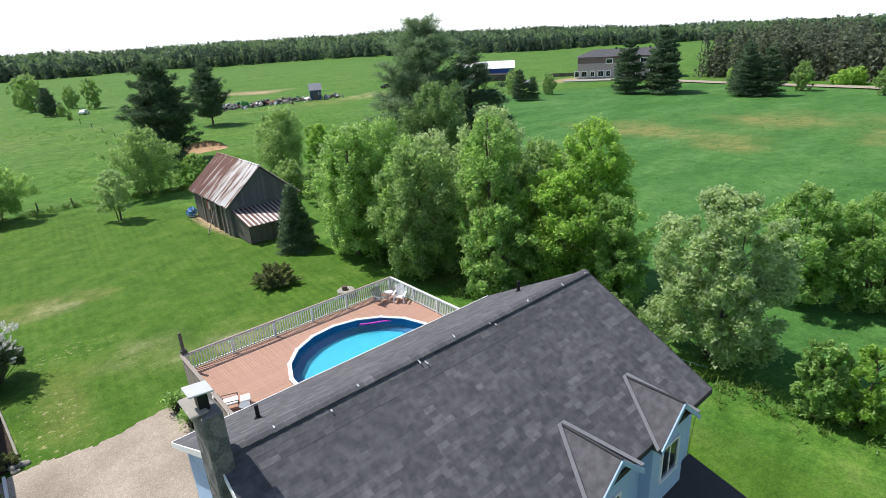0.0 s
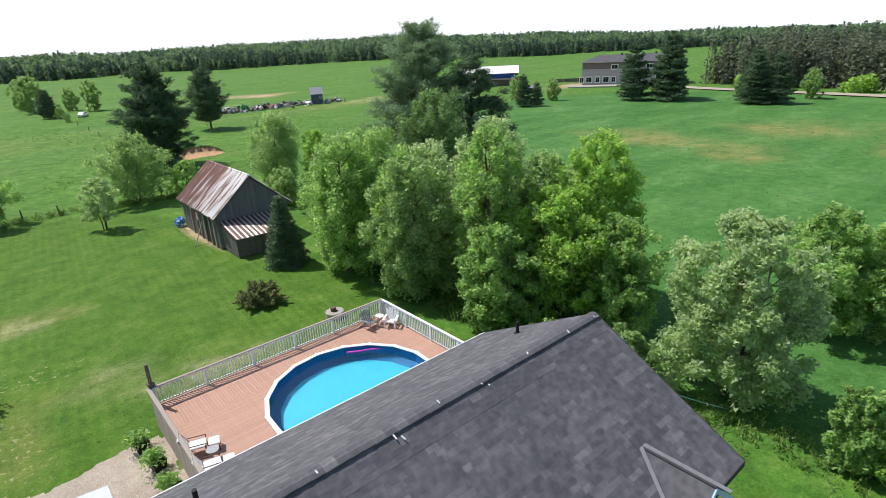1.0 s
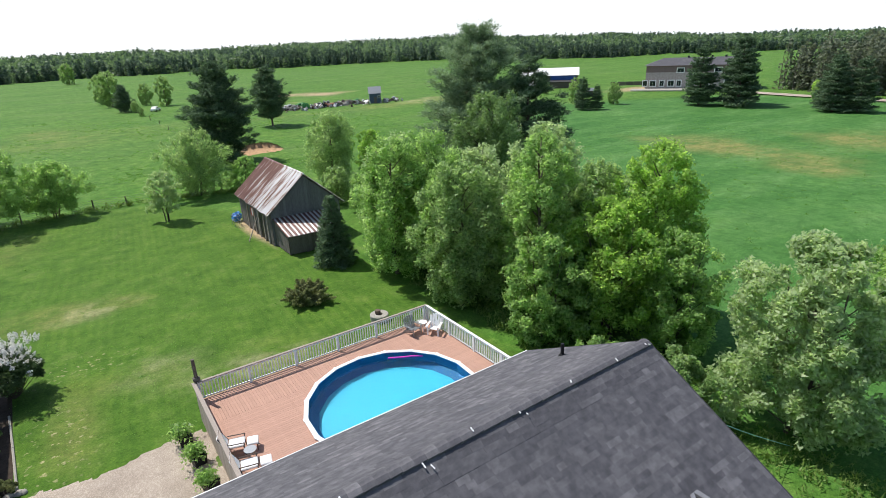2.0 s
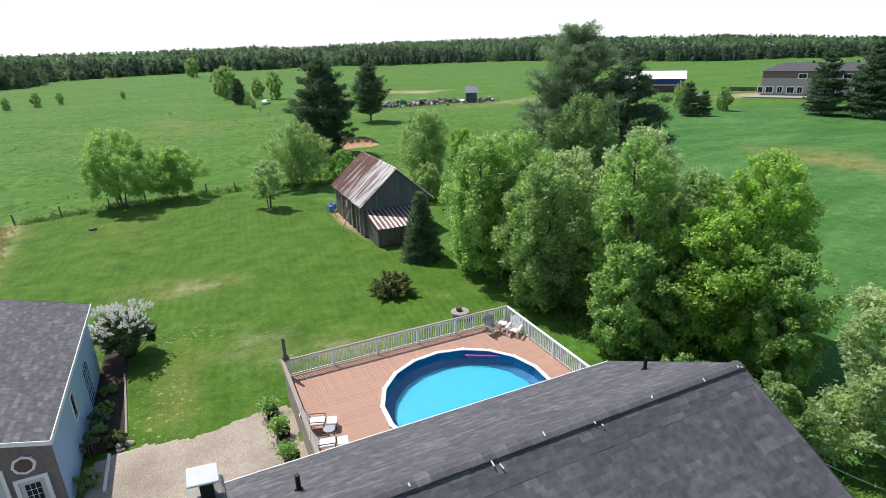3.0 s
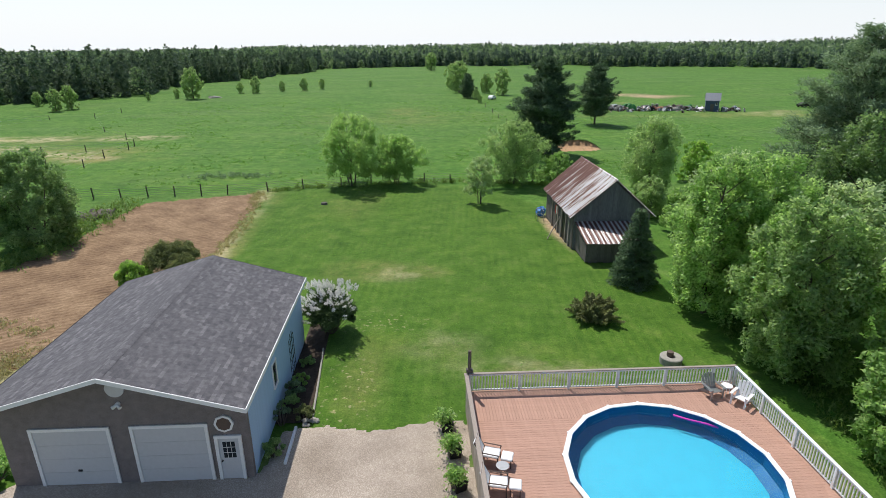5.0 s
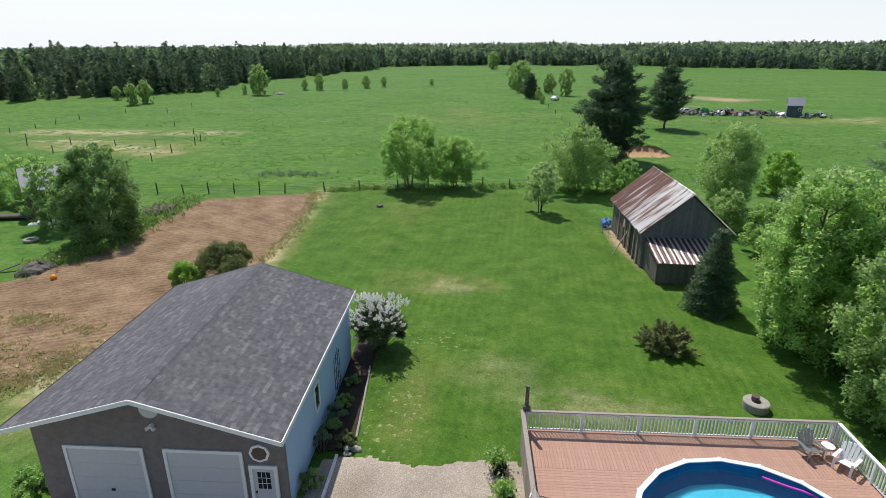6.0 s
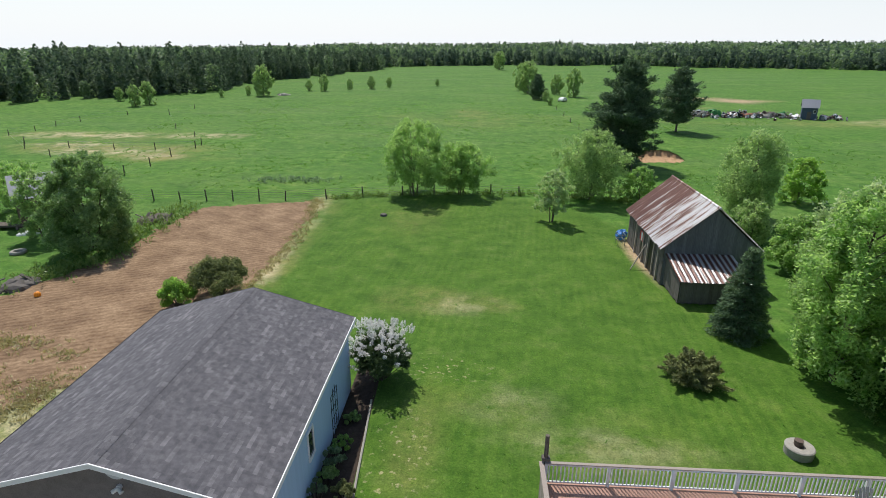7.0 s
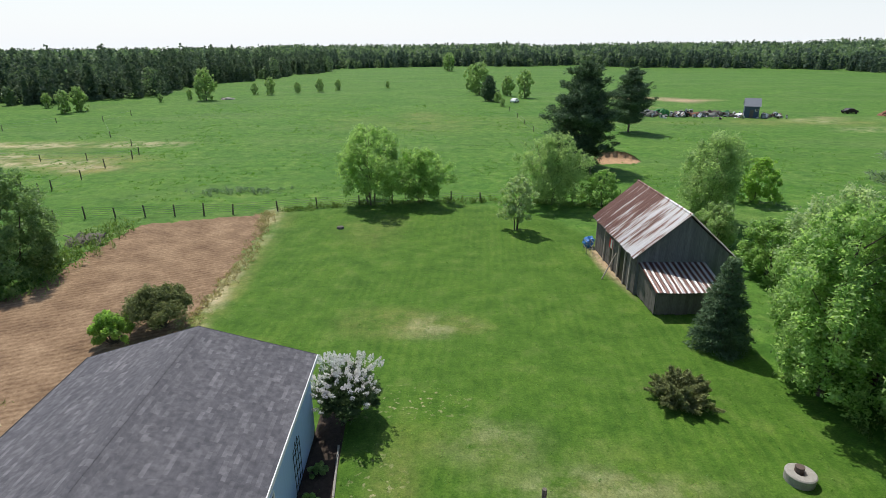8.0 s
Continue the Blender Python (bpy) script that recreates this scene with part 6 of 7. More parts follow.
# ---- garden beds, shrubs and yard things ----
def yard():
    plant(lilac("lilac_bush", 1.75, 3.1, 91), -1.75, 36.2, "pale lilac bush in full blossom beside the garage", "bush")
    plant(juniper("juniper_bush", 2.15, 1.6, 94), 15.35, 37.3, "spreading bronze-green juniper on the lawn", "bush")
    s = shrub("bush", 2.1, 3.4, "juniper", 95, 26000, 0.075, 34)
    plant(s, -15.2, 46.0, "dark grey-green bush behind the garage", "bush")
    s = shrub("bush", 1.25, 2.4, "leaf_bright", 96, 16000, 0.07, 30)
    plant(s, -17.3, 44.0, "bright green bush behind the garage", "bush")
    s = shrub("bush", 0.9, 1.1, "leaf_maple", 97, 6000, 0.06, 12)
    plant(s, -13.9, 24.2, "low dark green bush at the garage corner", "bush")
    bed = thing("flower_bed", "dark mulched bed along the garage wall", "flower bed", kind="structure")
    bm = bmesh.new()
    rows = [[bm.verts.new((-3.24 + (1.62 - 0.012 * i) * k / 7, 27.2 + i * 0.42, 0.07 + 0.06 * noise.noise(Vector((k * 1.7, i * 1.3, 0.5))) if 0 < k < 7 else 0.0)) for k in range(8)] for i in range(25)]
    for a, b in zip(rows, rows[1:]):
        for k in range(7):
            bm.faces.new((a[k], a[k + 1], b[k + 1], b[k]))
    part("mulch", bm, "mulch", bed)
    e = thing("edging_timber", "pale weathered timber edging of the flower bed", "edging")
    bm = bmesh.new()
    tube(bm, (-1.50, 27.6, 0.05), (-1.72, 31.0, 0.06), 0.06, 0.06, 7)
    tube(bm, (-1.72, 31.05, 0.05), (-1.96, 34.2, 0.05), 0.06, 0.055, 7)
    part("log", bm, "concrete", e)
    w = thing("edging_board", "white painted board beside the garage path", "edging")
    boxed("board", (-2.20, -2.08, 24.4, 26.85, 0.02, 0.17), "white", w, bevel=0.01)
    for i, (x, y, r, h, leaf) in enumerate(((-2.75, 28.3, 0.5, 0.9, "leaf_dull"), (-2.7, 29.3, 0.55, 1.1, "needle"), (-2.6, 30.4, 0.5, 0.8, "leaf_maple"), (-1.9, 27.6, 0.55, 0.8, "juniper"),
                                            (-2.75, 25.0, 0.5, 1.0, "leaf_dull"), (-2.6, 32.4, 0.45, 0.6, "leaf_dull"), (-2.9, 27.2, 0.45, 1.5, "needle"))):
        s = shrub("shrub", r, h, leaf, 100 + i, 4000, 0.048, 9)
        plant(s, x, y, "clipped green shrub beside the garage wall", "bush", group="shrubs by the garage")
    rng = np.random.default_rng(12)
    for i in range(7):
        st = thing("stone", "pale rounded garden stone at the bed's end", "stone", (-1.55 + rng.uniform(-0.3, 0.35), 27.1 + rng.uniform(-0.2, 0.3), 0.05), "bed stones", rz=rng.uniform(0, 360))
        bm = bmesh.new()
        bmesh.ops.create_icosphere(bm, subdivisions=2, radius=rng.uniform(0.10, 0.19))
        for v in bm.verts:
            v.co *= 1 + 0.25 * noise.noise(v.co * 6 + Vector((i, 0, 0)))
            v.co.z *= 0.7
        part("body", bm, "concrete", st)
    # stump and molehill on the lawn
    st = thing("stump", "small dark stump in the lawn", "stump", (-6.7, 67.2, 0))
    bm = bmesh.new()
    tube(bm, (0, 0, -0.05), (0, 0, 0.22), 0.42, 0.33, 11)
    part("wood", bm, "grey_wood", st, bevel=0.03)
    # fire ring
    fr = thing("fire_ring", "round pale concrete fire ring with a rusty can inside", "fire pit", (18.0, 31.55, 0))
    bm = bmesh.new()
    n = 28
    prof = [(0.60, 0.0), (0.62, 0.40), (0.57, 0.44), (0.25, 0.44), (0.22, 0.40), (0.22, 0.0)]
    rows = [[bm.verts.new((r * math.cos(6.2832 * i / n), r * math.sin(6.2832 * i / n), z)) for i in range(n)] for r, z in prof]
    for k in range(len(prof) - 1):
        for i in range(n):
            bm.faces.new((rows[k][i], rows[k][(i + 1) % n], rows[k + 1][(i + 1) % n], rows[k + 1][i]))
    part("ring", bm, "concrete", fr)
    bm = bmesh.new()
    tube(bm, (-0.05, 0.08, 0.0), (-0.05, 0.08, 0.68), 0.17, 0.19, 14)
    part("can", bm, "brown_trim", fr)
    # planters beside the deck
    for i, (x, y, s) in enumerate(((4.95, 26.3, 1.0), (5.15, 24.55, 1.0), (5.2, 22.6, 0.9), (4.85, 20.9, 0.8))):
        p = thing("planter", "dark square planter with leafy green plants on the gravel", "planter", (x, y, 0.05), "planters by the deck", rz=12 * i)
        bm = bmesh.new()
        bmesh.ops.create_cone(bm, cap_ends=True, segments=4, radius1=0.34, radius2=0.42, depth=0.5, matrix=Matrix.Translation((0, 0, 0.25)) @ Matrix.Rotation(0.785, 4, "Z"))
        part("pot", bm, "black", p, bevel=0.02)
        r2 = np.random.default_rng(200 + i)
        at = r2.normal(size=(700, 3)) * np.array((0.22, 0.22, 0.17)) * s + np.array((-0.1, 0.1, 0.66))
        quads("leaves", leaf_faces(r2, at, 0.075), "leaf_maple", p)


yard()


# ---- furniture on the deck ----
def adirondack(x, y, rz, material, label):
    c = thing("garden_chair", label, "chair", (x, y, DZ), "garden chairs on the deck", rz=rz)
    for i in range(5):
        bm = bmesh.new()
        xx = -0.26 + i * 0.13
        h = 0.86 + 0.14 * math.cos((i - 2) * 0.6)
        prism(bm, [(xx - 0.055, 0.20, 0.30), (xx + 0.055, 0.20, 0.30), (xx * 1.25 + 0.06, 0.20 + (h - 0.3) * 0.42, h), (xx * 1.25 - 0.06, 0.20 + (h - 0.3) * 0.42, h)], (0, 0.022, 0.008))
        part("back_slat", bm, material, c)
    for i in range(5):
        bm = bmesh.new()
        yy = -0.30 + i * 0.105
        box(bm, -0.27, 0.27, yy, yy + 0.095, 0.375 - 0.02 * i, 0.397 - 0.02 * i)
        part("seat_slat", bm, material, c)
    for s in (-1, 1):
        bm = bmesh.new()
        box(bm, s * 0.36 - 0.07, s * 0.36 + 0.07, -0.38, 0.36, 0.555, 0.58)
        part("armrest", bm, material, c, bevel=0.008)
        boxed("leg", (s * 0.31 - 0.045, s * 0.31 + 0.045, -0.34, -0.31, 0, 0.555), material, c)
        bm = bmesh.new()
        prism(bm, [(s * 0.29, -0.32, 0.37), (s * 0.29, 0.55, 0.0), (s * 0.29, 0.65, 0.0), (s * 0.29, 0.25, 0.34), (s * 0.29, -0.32, 0.26)], (0.025, 0, 0))
        part("side_rail", bm, material, c)


adirondack(17.72, 26.75, 12, "steel", "weathered grey slatted garden chair on the deck")
adirondack(18.72, 26.05, -52, "white", "white slatted garden chair on the deck")


def lounge(x, y, rz):
    c = thing("patio_chair", "low metal patio chair with white cushions and a footstool", "chair", (x, y, DZ), "patio chairs on the deck", rz=rz)
    bm = bmesh.new()
    for sx in (-0.32, 0.32):
        tube(bm, (sx, -0.35, 0), (sx, -0.32, 0.42), 0.022, 0.022, 6)
        tube(bm, (sx, 0.40, 0), (sx, 0.30, 0.42), 0.022, 0.022, 6)
        tube(bm, (sx, -0.36, 0.60), (sx, 0.36, 0.62), 0.024, 0.024, 6)
        tube(bm, (sx, -0.32, 0.42), (sx, -0.36, 0.60), 0.022, 0.022, 6)
        tube(bm, (sx, 0.30, 0.40), (sx, 0.62, 1.0), 0.022, 0.022, 6)
    tube(bm, (-0.32, 0.62, 1.0), (0.32, 0.62, 1.0), 0.022, 0.022, 6)
    tube(bm, (-0.32, -0.33, 0.36), (0.32, -0.33, 0.36), 0.022, 0.022, 6)
    part("frame", bm, "brown_trim", c)
    boxed("seat_cushion", (-0.30, 0.30, -0.36, 0.30, 0.40, 0.50), "white", c, bevel=0.03)
    bm = bmesh.new()
    box(bm, -0.30, 0.30, -0.05, 0.05, 0, 0.62, Matrix.Translation((0, 0.36, 0.46)) @ Matrix.Rotation(radians(-28), 4, "X"))
    part("back_cushion", bm, "white", c, bevel=0.03)
    st = thing("footstool", "low metal footstool with a white cushion", "stool", (x, y, DZ), "footstools on the deck", rz=rz)
    st.matrix_basis = pose(x, y, DZ, 0, 0, rz) @ pose(0.02, -0.66, 0)
    for sx in (-0.22, 0.22):
        for sy in (-0.18, 0.18):
            boxed("leg", (sx - 0.02, sx + 0.02, sy - 0.02, sy + 0.02, 0, 0.34), "brown_trim", st)
    boxed("cushion", (-0.27, 0.27, -0.23, 0.23, 0.34, 0.44), "white", st, bevel=0.03)


lounge(6.50, 22.85, 72)
lounge(6.55, 21.25, 78)


def side_table(x, y, material, label):
    t = thing("side_table", label, "table", (x, y, DZ))
    bm = bmesh.new()
    tube(bm, (0, 0, 0.46), (0, 0, 0.49), 0.26, 0.26, 20)
    part("tabletop", bm, material, t)
    for i in range(3):
        a = i * 2.094
        bm = bmesh.new()
        tube(bm, (0.2 * math.cos(a), 0.2 * math.sin(a), 0), (0.12 * math.cos(a), 0.12 * math.sin(a), 0.46), 0.018, 0.018, 6)
        part("leg", bm, material, t)


side_table(6.85, 22.05, "steel", "small round metal side table between the patio chairs")
side_table(18.45, 26.85, "white", "small round pale side table in the deck corner")


def noodle():
    t = thing("pool_noodle", "bright pink foam pool noodle floating on the water", "pool toy")
    cu = bpy.data.curves.new("pool_noodle", "CURVE")
    cu.dimensions, cu.bevel_depth, cu.bevel_resolution = "3D", 0.05, 3
    sp = cu.splines.new("NURBS")
    pts = [(15.3, 25.55), (15.7, 25.28), (16.1, 25.05), (16.55, 24.85), (16.9, 24.55)]
    sp.points.add(len(pts) - 1)
    for p, (x, y) in zip(sp.points, pts):
        p.co = (x, y, 1.0, 1)
    sp.order_u, sp.use_endpoint_u = 3, True
    tmp = new("tmp", cu)
    me = bpy.data.meshes.new_from_object(tmp.evaluated_get(bpy.context.evaluated_depsgraph_get()))
    bpy.data.objects.remove(tmp)
    me.materials.clear()
    me.materials.append(simple("pink_foam", (0.62, 0.06, 0.42), 0.7))
    ob = new("foam", me)
    ob.parent = t


noodle()


# ---- far buildings ----
def farmhouse():
    h = thing("farmhouse", "two-storey brick farmhouse with a dark hipped roof", "house", (176.0, 108.0, float(hill(176, 108))), rz=-58)
    W, D, H = 31.0, 11.0, 7.4
    boxed("wall", (-W / 2, W / 2, 0, D, -1, H * 0.72), "brick", h, "brown brick lower wall")
    boxed("upper_wall", (-W / 2, W / 2, 0.05, D - 0.05, H * 0.72, H), "upper_brick", h, "dark brown clad upper wall")
    bm = bmesh.new()
    e = 0.6
    lo = [bm.verts.new(p) for p in ((-W / 2 - e, -e, H), (W / 2 + e, -e, H), (W / 2 + e, D + e, H), (-W / 2 - e, D + e, H))]
    hi = [bm.verts.new(p) for p in ((-W / 2 + 5, D / 2, H + 2.2), (W / 2 - 5, D / 2, H + 2.2))]
    for f in ((lo[0], lo[1], hi[1], hi[0]), (lo[1], lo[2], hi[1]), (lo[2], lo[3], hi[0], hi[1]), (lo[3], lo[0], hi[0]), tuple(lo[::-1])):
        bm.faces.new(f)
    part("roof", bm, "shingle", h, "dark grey hipped roof")
    for i, x in enumerate((-15.6, -13.2, -10.4, -7.6, -5.2, -1.5, 3.0, 9.0, 13.5)):
        window(h, (x, -0.05, 1.9), 1.7 if i % 2 else 1.2, 1.6, -90, t=0.28)
    window(h, (-5.0, -0.02, 5.9), 1.9, 1.2, -90, t=0.25)
    window(h, (6.0, -0.02, 5.9), 1.9, 1.2, -90, t=0.25)
    for x in (-3.0, 4.0, 8.0):
        boxed("roof_vent", (x - 0.3, x + 0.3, D / 2 - 0.3, D / 2 + 0.3, H + 2.0, H + 2.7), "underlay", h)
    t = thing("terrace", "pale concrete terrace before the farmhouse", "terrace", (170.5, 111.0, float(hill(170, 111))), rz=-58, kind="structure")
    boxed("slab", (-14, 6, -5, 1.5, 0.05, 0.35), "concrete", t)
    f = thing("board_fence", "low weathered board fence beside the farmhouse", "fence", (178, 132, float(hill(178, 132))), rz=-50)
    for i in range(7):
        boxed("board", (-9 + i * 2.6, -6.5 + i * 2.6, 0, 0.1, 0.2, 1.5), "grey_wood", f)


def arena():
    a = thing("riding_barn", "long white-roofed barn with a blue side wall", "barn", (156.0, 154.0, float(hill(156, 154))), rz=-47)
    W, D, H, R = 21.0, 12.0, 4.2, 6.6
    boxed("wall", (-W / 2, W / 2, 0, D, -1, H), "grey_wood", a, "grey board wall")
    boxed("blue_panel", (0.5, W / 2 - 0.8, -0.08, -0.01, 0.2, H - 0.1), "blue_wall", a, "deep blue metal cladding")
    bm = bmesh.new()
    prism(bm, [(0.2, -4.0, 2.1), (0.2, -0.1, 2.5), (0.2, -0.1, 2.6), (0.2, -4.0, 2.2)], (W / 2 - 1, 0, 0))
    part("stable_roof", bm, "underlay", a, "dark flat roof of the stable row")
    boxed("stable", (0.4, W / 2 - 1, -3.8, -0.1, -0.5, 2.1), "post_wood", a, "dark board stable row")
    bm = bmesh.new()
    prism(bm, [(-W / 2 - 0.4, -0.5, H), (-W / 2 - 0.4, D / 2, R), (-W / 2 - 0.4, D + 0.5, H), (-W / 2 - 0.4, D / 2, H - 0.05)], (W + 0.8, 0, 0))
    part("roof", bm, "white", a, "white metal gable roof")
    b = new("gambrel")
    b.parent = a
    bm = bmesh.new()
    prism(bm, [(-6, -4, 0), (-2, -4, 0), (-2, -4, 3.2), (-2.8, -4, 4.6), (-4, -4, 5.2), (-5.2, -4, 4.6), (-6, -4, 3.2)], (0, 4.2, 0))
    part("gable", bm, "brown_trim", b, "brown gambrel front")
    s = thing("open_shed", "low open shed with a white lean-to roof", "shed", (141.5, 148.0, float(hill(141, 148))), rz=-47)
    boxed("wall", (-4, 5, 0, 4, 0, 1.9), "grey_wood", s)
    bm = bmesh.new()
    prism(bm, [(-4.4, -0.6, 2.0), (-4.4, 4.3, 3.1), (-4.4, 4.3, 3.2), (-4.4, -0.6, 2.1)], (6.5, 0, 0))
    part("roof", bm, "white", s)
    k = thing("small_shed", "small grey shed with a pale roof", "shed", (140.0, 121.0, float(hill(140, 121))), rz=-47)
    boxed("wall", (-1.4, 1.4, 0, 2, 0, 1.6), "grey_wood", k)
    bm = bmesh.new()
    prism(bm, [(-1.7, -0.3, 1.6), (-1.7, 1, 2.3), (-1.7, 2.3, 1.6)], (3.4, 0, 0))
    part("roof", bm, "steel", k)


MAT["rust_brown"] = simple("brown_rust", (0.24, 0.11, 0.07), 0.85, var=0.4, scale=1.5)
_m = M("scrap_mix", 0.6, 0.1)
_m.colour(_m.ramp(_m.noise(0.9, 2), (0.34, (0.02, 0.02, 0.022)), (0.44, (0.16, 0.09, 0.06)), (0.5, (0.30, 0.29, 0.28)), (0.56, (0.75, 0.75, 0.76)), (0.64, (0.06, 0.09, 0.13))))
MAT["scrap_mix"] = _m.mat
MAT["slate"] = simple("slate_blue_board", (0.07, 0.10, 0.15), 0.8, var=0.3)
MAT["upper_brick"] = simple("brown_cladding", (0.20, 0.15, 0.145), 0.85, var=0.2)
MAT["brick"] = simple("brown_brick", (0.42, 0.36, 0.345), 0.9, var=0.3, scale=2.0)
MAT["blue_wall"] = simple("deep_blue_metal", (0.03, 0.085, 0.30), 0.5)
MAT["tarp"] = simple("blue_tarp", (0.06, 0.22, 0.55), 0.5)
MAT["red"] = simple("red_paint", (0.5, 0.03, 0.03), 0.6)
MAT["green_paint"] = simple("green_paint", (0.05, 0.22, 0.06), 0.6)
MAT["orange"] = simple("orange_plastic", (0.85, 0.28, 0.02), 0.5)
farmhouse()
arena()


def hut(x, y, w, h, rz, wall, label, roof="steel"):
    s = thing("shed", label, "shed", (x, y, float(hill(x, y))), rz=rz)
    boxed("wall", (-w / 2, w / 2, -w / 2, w / 2, -0.3, h * 0.62), wall, s)
    bm = bmesh.new()
    prism(bm, [(-w / 2 - 0.3, -w / 2 - 0.4, h * 0.60), (-w / 2 - 0.3, 0.1, h), (-w / 2 - 0.3, w / 2 + 0.3, h * 0.62), (-w / 2 - 0.3, 0.1, h - 0.15)], (w + 0.6, 0, 0))
    part("roof", bm, roof, s, "pale metal roof")
    boxed("door", (-0.45, 0.45, -w / 2 - 0.04, -w / 2 - 0.003, 0.05, 1.95), "grey_wood", s)
    window(s, (w * 0.32, -w / 2 - 0.02, h * 0.4), 0.5, 0.6, -90, "white", 0)
    return s


hut(88.0, 161.5, 3.4, 4.9, -25, "slate", "small tall shed with a pale metal roof by the scrap row")
hut(-41.5, 62.5, 3.6, 5.0, 40, "brown_trim", "small weathered shed with a grey tin roof behind the bush")


def scrap_row():
    """Wrecks, heaps and boards in a row at the pasture's far side."""
    rng = np.random.default_rng(33)

    def heap(name, label, x, y, w, d, h, material):
        z = float(hill(x, y))
        t = thing(name, label, "scrap", (x, y, z), "scrap row", rz=rng.uniform(-40, 40))
        for k in range(5):
            bm = bmesh.new()
            bmesh.ops.create_icosphere(bm, subdivisions=2, radius=1)
            sx, sy, sz = w * rng.uniform(0.2, 0.45), d * rng.uniform(0.25, 0.5), h * rng.uniform(0.35, 0.9)
            ox, oy = rng.uniform(-0.4, 0.4) * w, rng.uniform(-0.3, 0.3) * d
            for v in bm.verts:
                v.co *= 1 + 0.5 * noise.noise(v.co * 2.3 + Vector((x, k, 0)))
                v.co = Vector((ox + v.co.x * sx, oy + v.co.y * sy, max(-0.1, v.co.z * sz)))
            part("lump", bm, material, t)
        for k in range(4):
            bm = bmesh.new()
            L = rng.uniform(0.8, 2.4)
            box(bm, -L / 2, L / 2, -0.12, 0.12, 0, 0.06, Matrix.Translation((rng.uniform(-0.5, 0.5) * w, rng.uniform(-0.5, 0.5) * d, h * rng.uniform(0.1, 0.7))) @ Euler((rng.uniform(-0.5, 0.5), rng.uniform(-0.6, 0.6), rng.uniform(0, 3))).to_matrix().to_4x4())
            part("plank", bm, "grey_wood", t)

    def wreck(x, y, rz, material, label):
        t = thing("car", label, "car", (x, y, float(hill(x, y))), "scrap row", rz=rz)
        bm = bmesh.new()
        prism(bm, [(-2.1, -0.8, 0.35), (2.1, -0.8, 0.35), (2.1, -0.8, 0.85), (1.1, -0.8, 0.95), (0.6, -0.8, 1.45), (-0.9, -0.8, 1.45), (-1.4, -0.8, 0.98), (-2.1, -0.8, 0.9)], (0, 1.6, 0))
        part("body", bm, material, t, bevel=0.06)
        for sx in (-1.3, 1.3):
            for sy in (-0.8, 0.8):
                bm = bmesh.new()
                tube(bm, (sx, sy - 0.1, 0.3), (sx, sy + 0.1, 0.3), 0.33, 0.33, 12)
                part("wheel", bm, "black", t)
        for sy in (-0.812, 0.802):
            boxed("window", (-0.8, 0.5, sy, sy + 0.01, 1.0, 1.35), "glass", t)
    wreck(61.5, 165.5, 20, "steel", "old grey car wreck among the scrap")
    wreck(66.5, 168.0, -15, "green_paint", "old green car wreck among the scrap")
    wreck(70.0, 163.0, 10, "black", "burnt black car wreck among the scrap")
    wreck(121.5, 170.5, 5, "black", "dark off-road car parked at the pasture track")
    wreck(25.6 + 6, 205.0, 60, "white", "pale old car by the hedgerow")
    for k in range(12):
        heap("scrap_heap", "jumbled heap of rusty and painted scrap", 56.0 + 2.7 * k + rng.uniform(-0.8, 0.8), 164.5 + rng.uniform(-2.0, 2.5), rng.uniform(2.5, 4.2), 2.0, rng.uniform(1.3, 2.6), ("rust_brown", "grey_wood", "concrete", "brown_trim", "green_paint", "steel")[k % 6])
    heap("scrap_heap", "grey heap of scrap metal and boards", 74.0, 163.5, 4.0, 2.0, 1.3, "rust_brown")
    heap("scrap_heap", "heap of broken pale and dark scrap", 77.5, 164.5, 3.5, 2.0, 1.4, "concrete")
    heap("scrap_heap", "dark heap of scrap and branches", 81.0, 165.5, 3.5, 2.0, 1.6, "grey_wood")
    heap("scrap_heap", "low heap of dark boards beside the shed", 84.4, 162.5, 3.0, 1.6, 0.8, "grey_wood")
    heap("scrap_heap", "low brown heap of boards by the track", 94.5, 163.0, 4.0, 1.5, 0.8, "post_wood")
    heap("earth_heap", "brown heap of earth at the pasture track", 130.0, 165.0, 6.0, 4.0, 2.2, "rust_brown")
    bits = []
    for k in range(120):
        x = 55 + 42 * rng.uniform(0, 1)
        y = 163.5 + rng.normal() * 3.2 - 0.03 * (x - 75)
        w, d, h = rng.uniform(0.15, 0.75), rng.uniform(0.1, 0.5), rng.uniform(0.1, 0.75) ** 1.5
        m = pose(x, y, float(hill(x, y)) + h, rng.normal() * 25, rng.normal() * 25, rng.uniform(0, 360))
        c = [m @ Vector((sx * w, sy * d, sz * h)) for sz in (-1, 1) for sx, sy in ((-1, -1), (1, -1), (1, 1), (-1, 1))]
        bits += [[c[q] for q in f] for f in ((4, 5, 6, 7), (0, 1, 5, 4), (1, 2, 6, 5), (2, 3, 7, 6), (3, 0, 4, 7))]
    tagged(quads("scrap_litter", np.array([[tuple(p) for p in f] for f in bits]), "scrap_mix"), "scattered bits of pale, dark and rusty scrap", "scrap", kind="stuff")
    heap("rubble_heap", "small pale rubble heap in the far pasture", -68.0, 215.0, 5.0, 3.0, 1.0, "concrete")
    heap("wood_heap", "heap of grey firewood and branches beside the plot", -31.8, 46.6, 2.6, 2.4, 0.7, "grey_wood")
    heap("brush_heap", "brown heap of dry brushwood by the weeds", -29.8, 63.0, 2.6, 4.0, 0.9, "post_wood")


scrap_row()


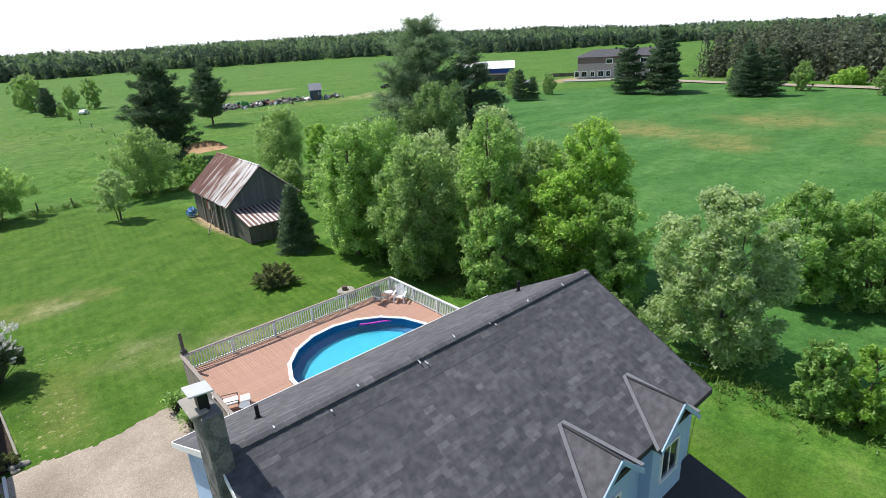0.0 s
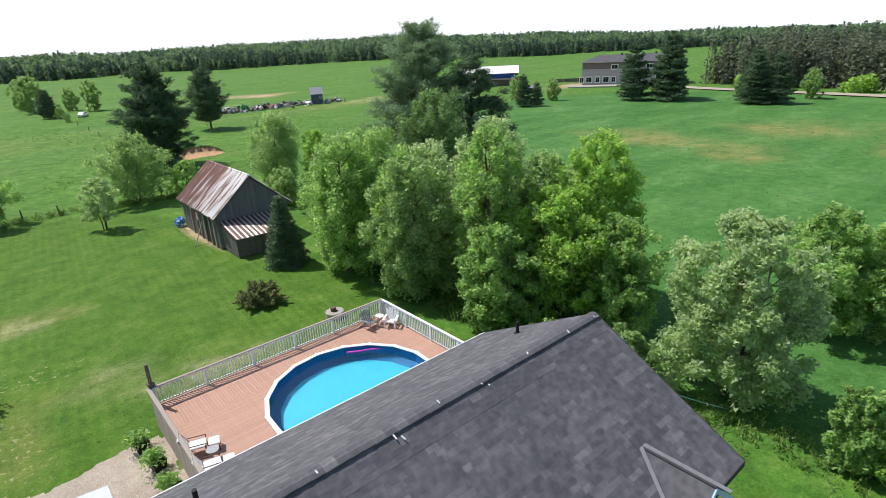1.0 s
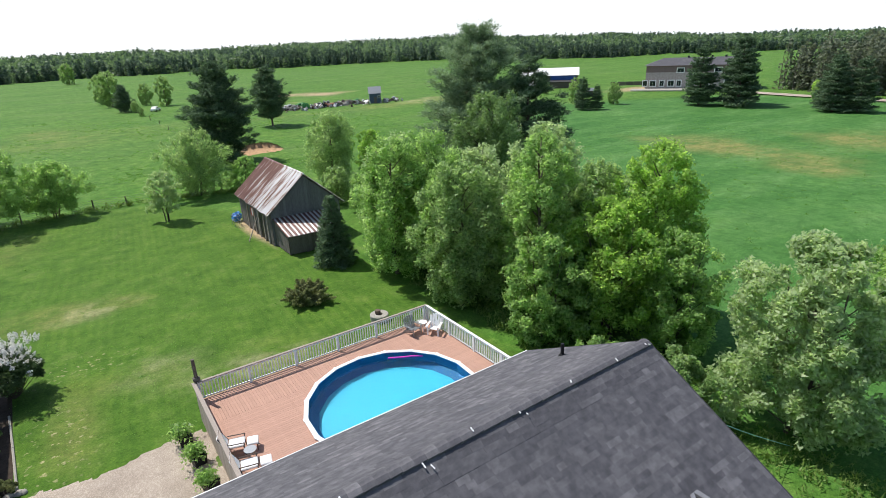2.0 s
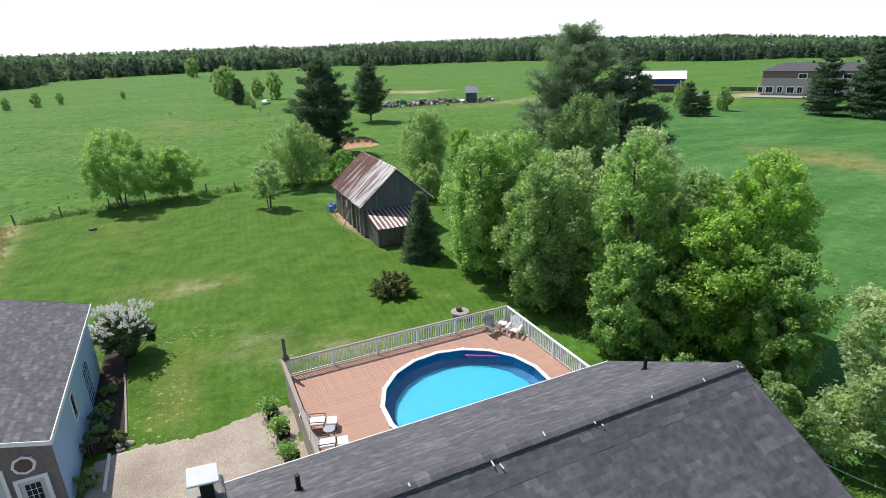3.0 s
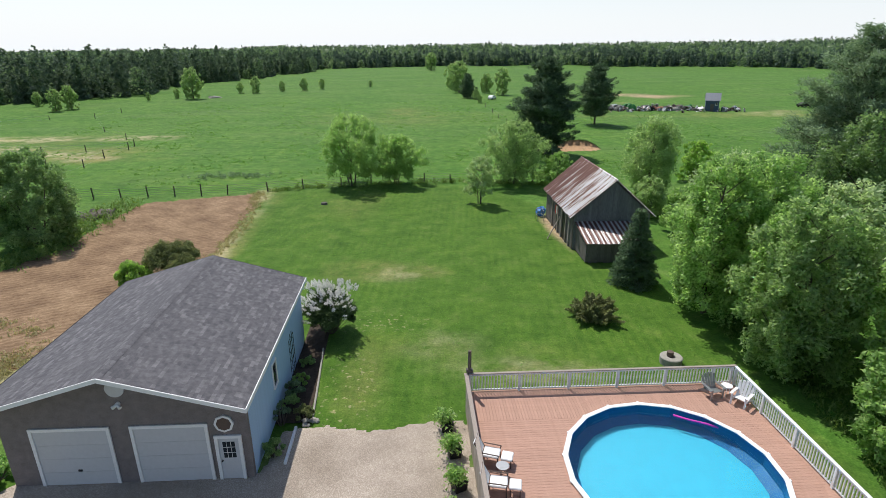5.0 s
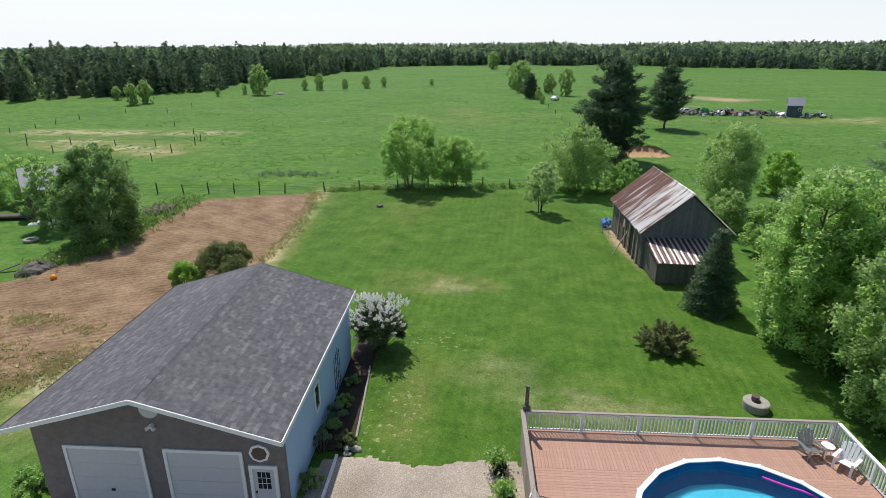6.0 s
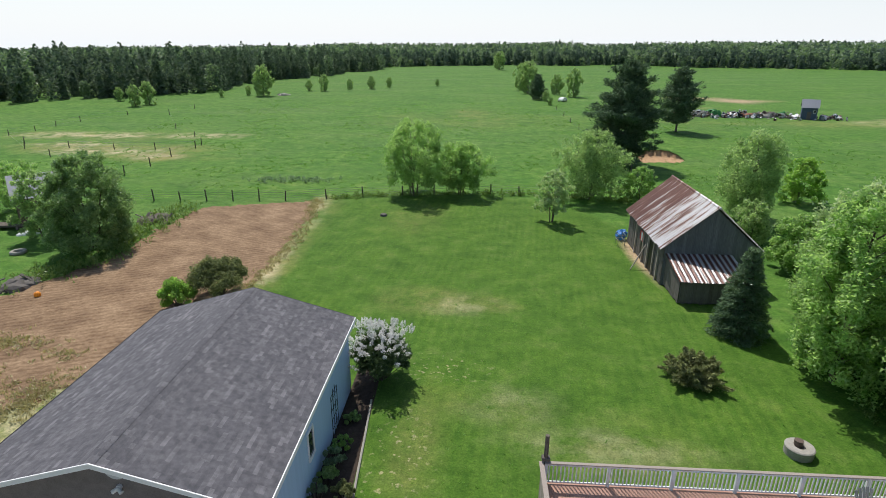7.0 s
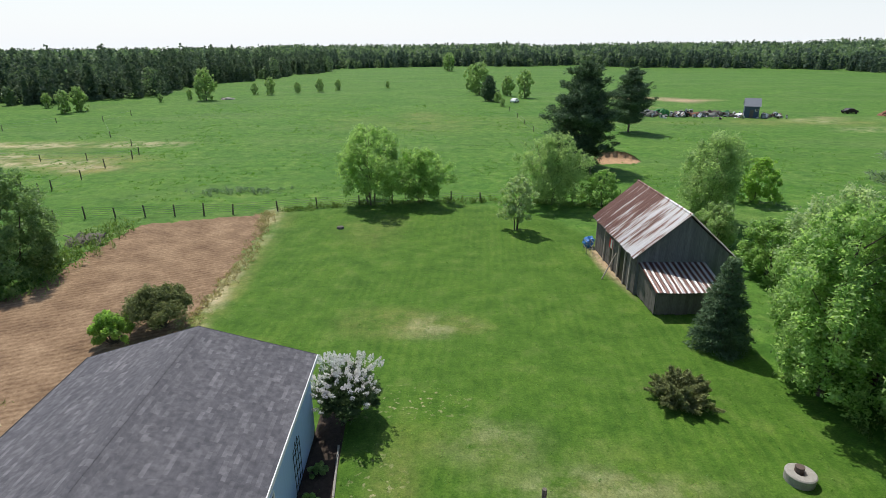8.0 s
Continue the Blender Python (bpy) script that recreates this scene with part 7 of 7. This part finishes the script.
def side_yard():
    t = thing("tyre", "pale old tyre lying on the grass", "tyre", (-36.6, 53.3, 0))
    bm = bmesh.new()
    n, m = 20, 8
    vs = [[bm.verts.new(((0.5 + 0.17 * math.cos(6.283 * j / m)) * math.cos(6.283 * i / n), (0.5 + 0.17 * math.cos(6.283 * j / m)) * math.sin(6.283 * i / n), 0.16 + 0.16 * math.sin(6.283 * j / m))) for j in range(m)] for i in range(n)]
    for i in range(n):
        for j in range(m):
            bm.faces.new((vs[i][j], vs[(i + 1) % n][j], vs[(i + 1) % n][(j + 1) % m], vs[i][(j + 1) % m]))
    part("ring", bm, "concrete", t)
    b = thing("ball", "bright orange ball at the edge of the tilled plot", "ball", (-28.3, 44.9, 0.22))
    bm = bmesh.new()
    bmesh.ops.create_uvsphere(bm, u_segments=18, v_segments=12, radius=0.24)
    for v in bm.verts:
        v.co *= 1 - 0.05 * abs(math.cos(4 * math.atan2(v.co.y, v.co.x)))
    part("skin", bm, "orange", b)
    p = thing("plank_stack", "stack of pale sawn planks on the grass", "planks", (-43.5, 60.0, 0), rz=8)
    for k in range(3):
        for i in range(4):
            boxed("plank", (-2.6 + 0.2 * k, 2.4 + 0.15 * i, i * 0.32 - 0.6, i * 0.32 - 0.31, 0.25 + k * 0.07, 0.31 + k * 0.07), "post_wood", p)
    boxed("bearer", (-1.6, -1.4, -0.6, 0.6, 0, 0.25), "grey_wood", p)
    boxed("bearer", (1.4, 1.6, -0.6, 0.6, 0, 0.25), "grey_wood", p)
    b = thing("boat", "small upturned white boat on the grass", "boat", (-39.3, 58.6, 0), rz=35)
    bm = bmesh.new()
    bmesh.ops.create_uvsphere(bm, u_segments=16, v_segments=10, radius=1)
    for v in bm.verts:
        v.co = Vector((v.co.x * 1.5, v.co.y * 0.6, max(0, v.co.z * 0.45)))
    part("hull", bm, "white", b)
    # stay cable from the gable down to the thicket
    w = thing("cable", "thin pale green cable running from the house gable to the thicket", "cable")
    bm = bmesh.new()
    a, e = Vector((15.34, 11.0, 7.7)), Vector((26.0, 9.6, 0.2))
    pts = [a.lerp(e, i / 14) - Vector((0, 0, 0.35 * math.sin(math.pi * i / 14))) for i in range(15)]
    for p, q in zip(pts, pts[1:]):
        tube(bm, p, q, 0.014, 0.014, 5)
    part("strand", bm, "cable", w)
    # clutter at the barn's corner
    c = thing("tarp_bundle", "crumpled blue tarpaulin beside the barn", "tarpaulin", (17.1, 61.2, 0))
    bm = bmesh.new()
    bmesh.ops.create_icosphere(bm, subdivisions=3, radius=0.5)
    for v in bm.verts:
        v.co *= 1 + 0.5 * noise.noise(v.co * 4)
        v.co.z = max(0, v.co.z + 0.5)
    part("cloth", bm, "tarp", c)
    s = thing("wall_sign", "red and white board hung on the barn wall", "sign", (17.44, 56.0, 2.1))
    boxed("panel", (-0.04, 0.0, -0.55, 0.55, -0.4, 0.4), "red", s)
    boxed("stripe", (-0.048, -0.042, -0.2, 0.2, -0.36, 0.36), "white", s)
    w = thing("trellis_frame", "small metal frame standing beside the barn", "frame", (16.6, 59.6, 0))
    bm = bmesh.new()
    for x in (-0.3, 0.3):
        for y in (-0.5, 0.5):
            tube(bm, (x, y, 0), (x, y, 1.1), 0.02, 0.02, 6)
    for z in (0.55, 1.1):
        for x in (-0.3, 0.3):
            tube(bm, (x, -0.5, z), (x, 0.5, z), 0.018, 0.018, 6)
        for y in (-0.5, 0.5):
            tube(bm, (-0.3, y, z), (0.3, y, z), 0.018, 0.018, 6)
    part("bars", bm, "steel", w)


side_yard()
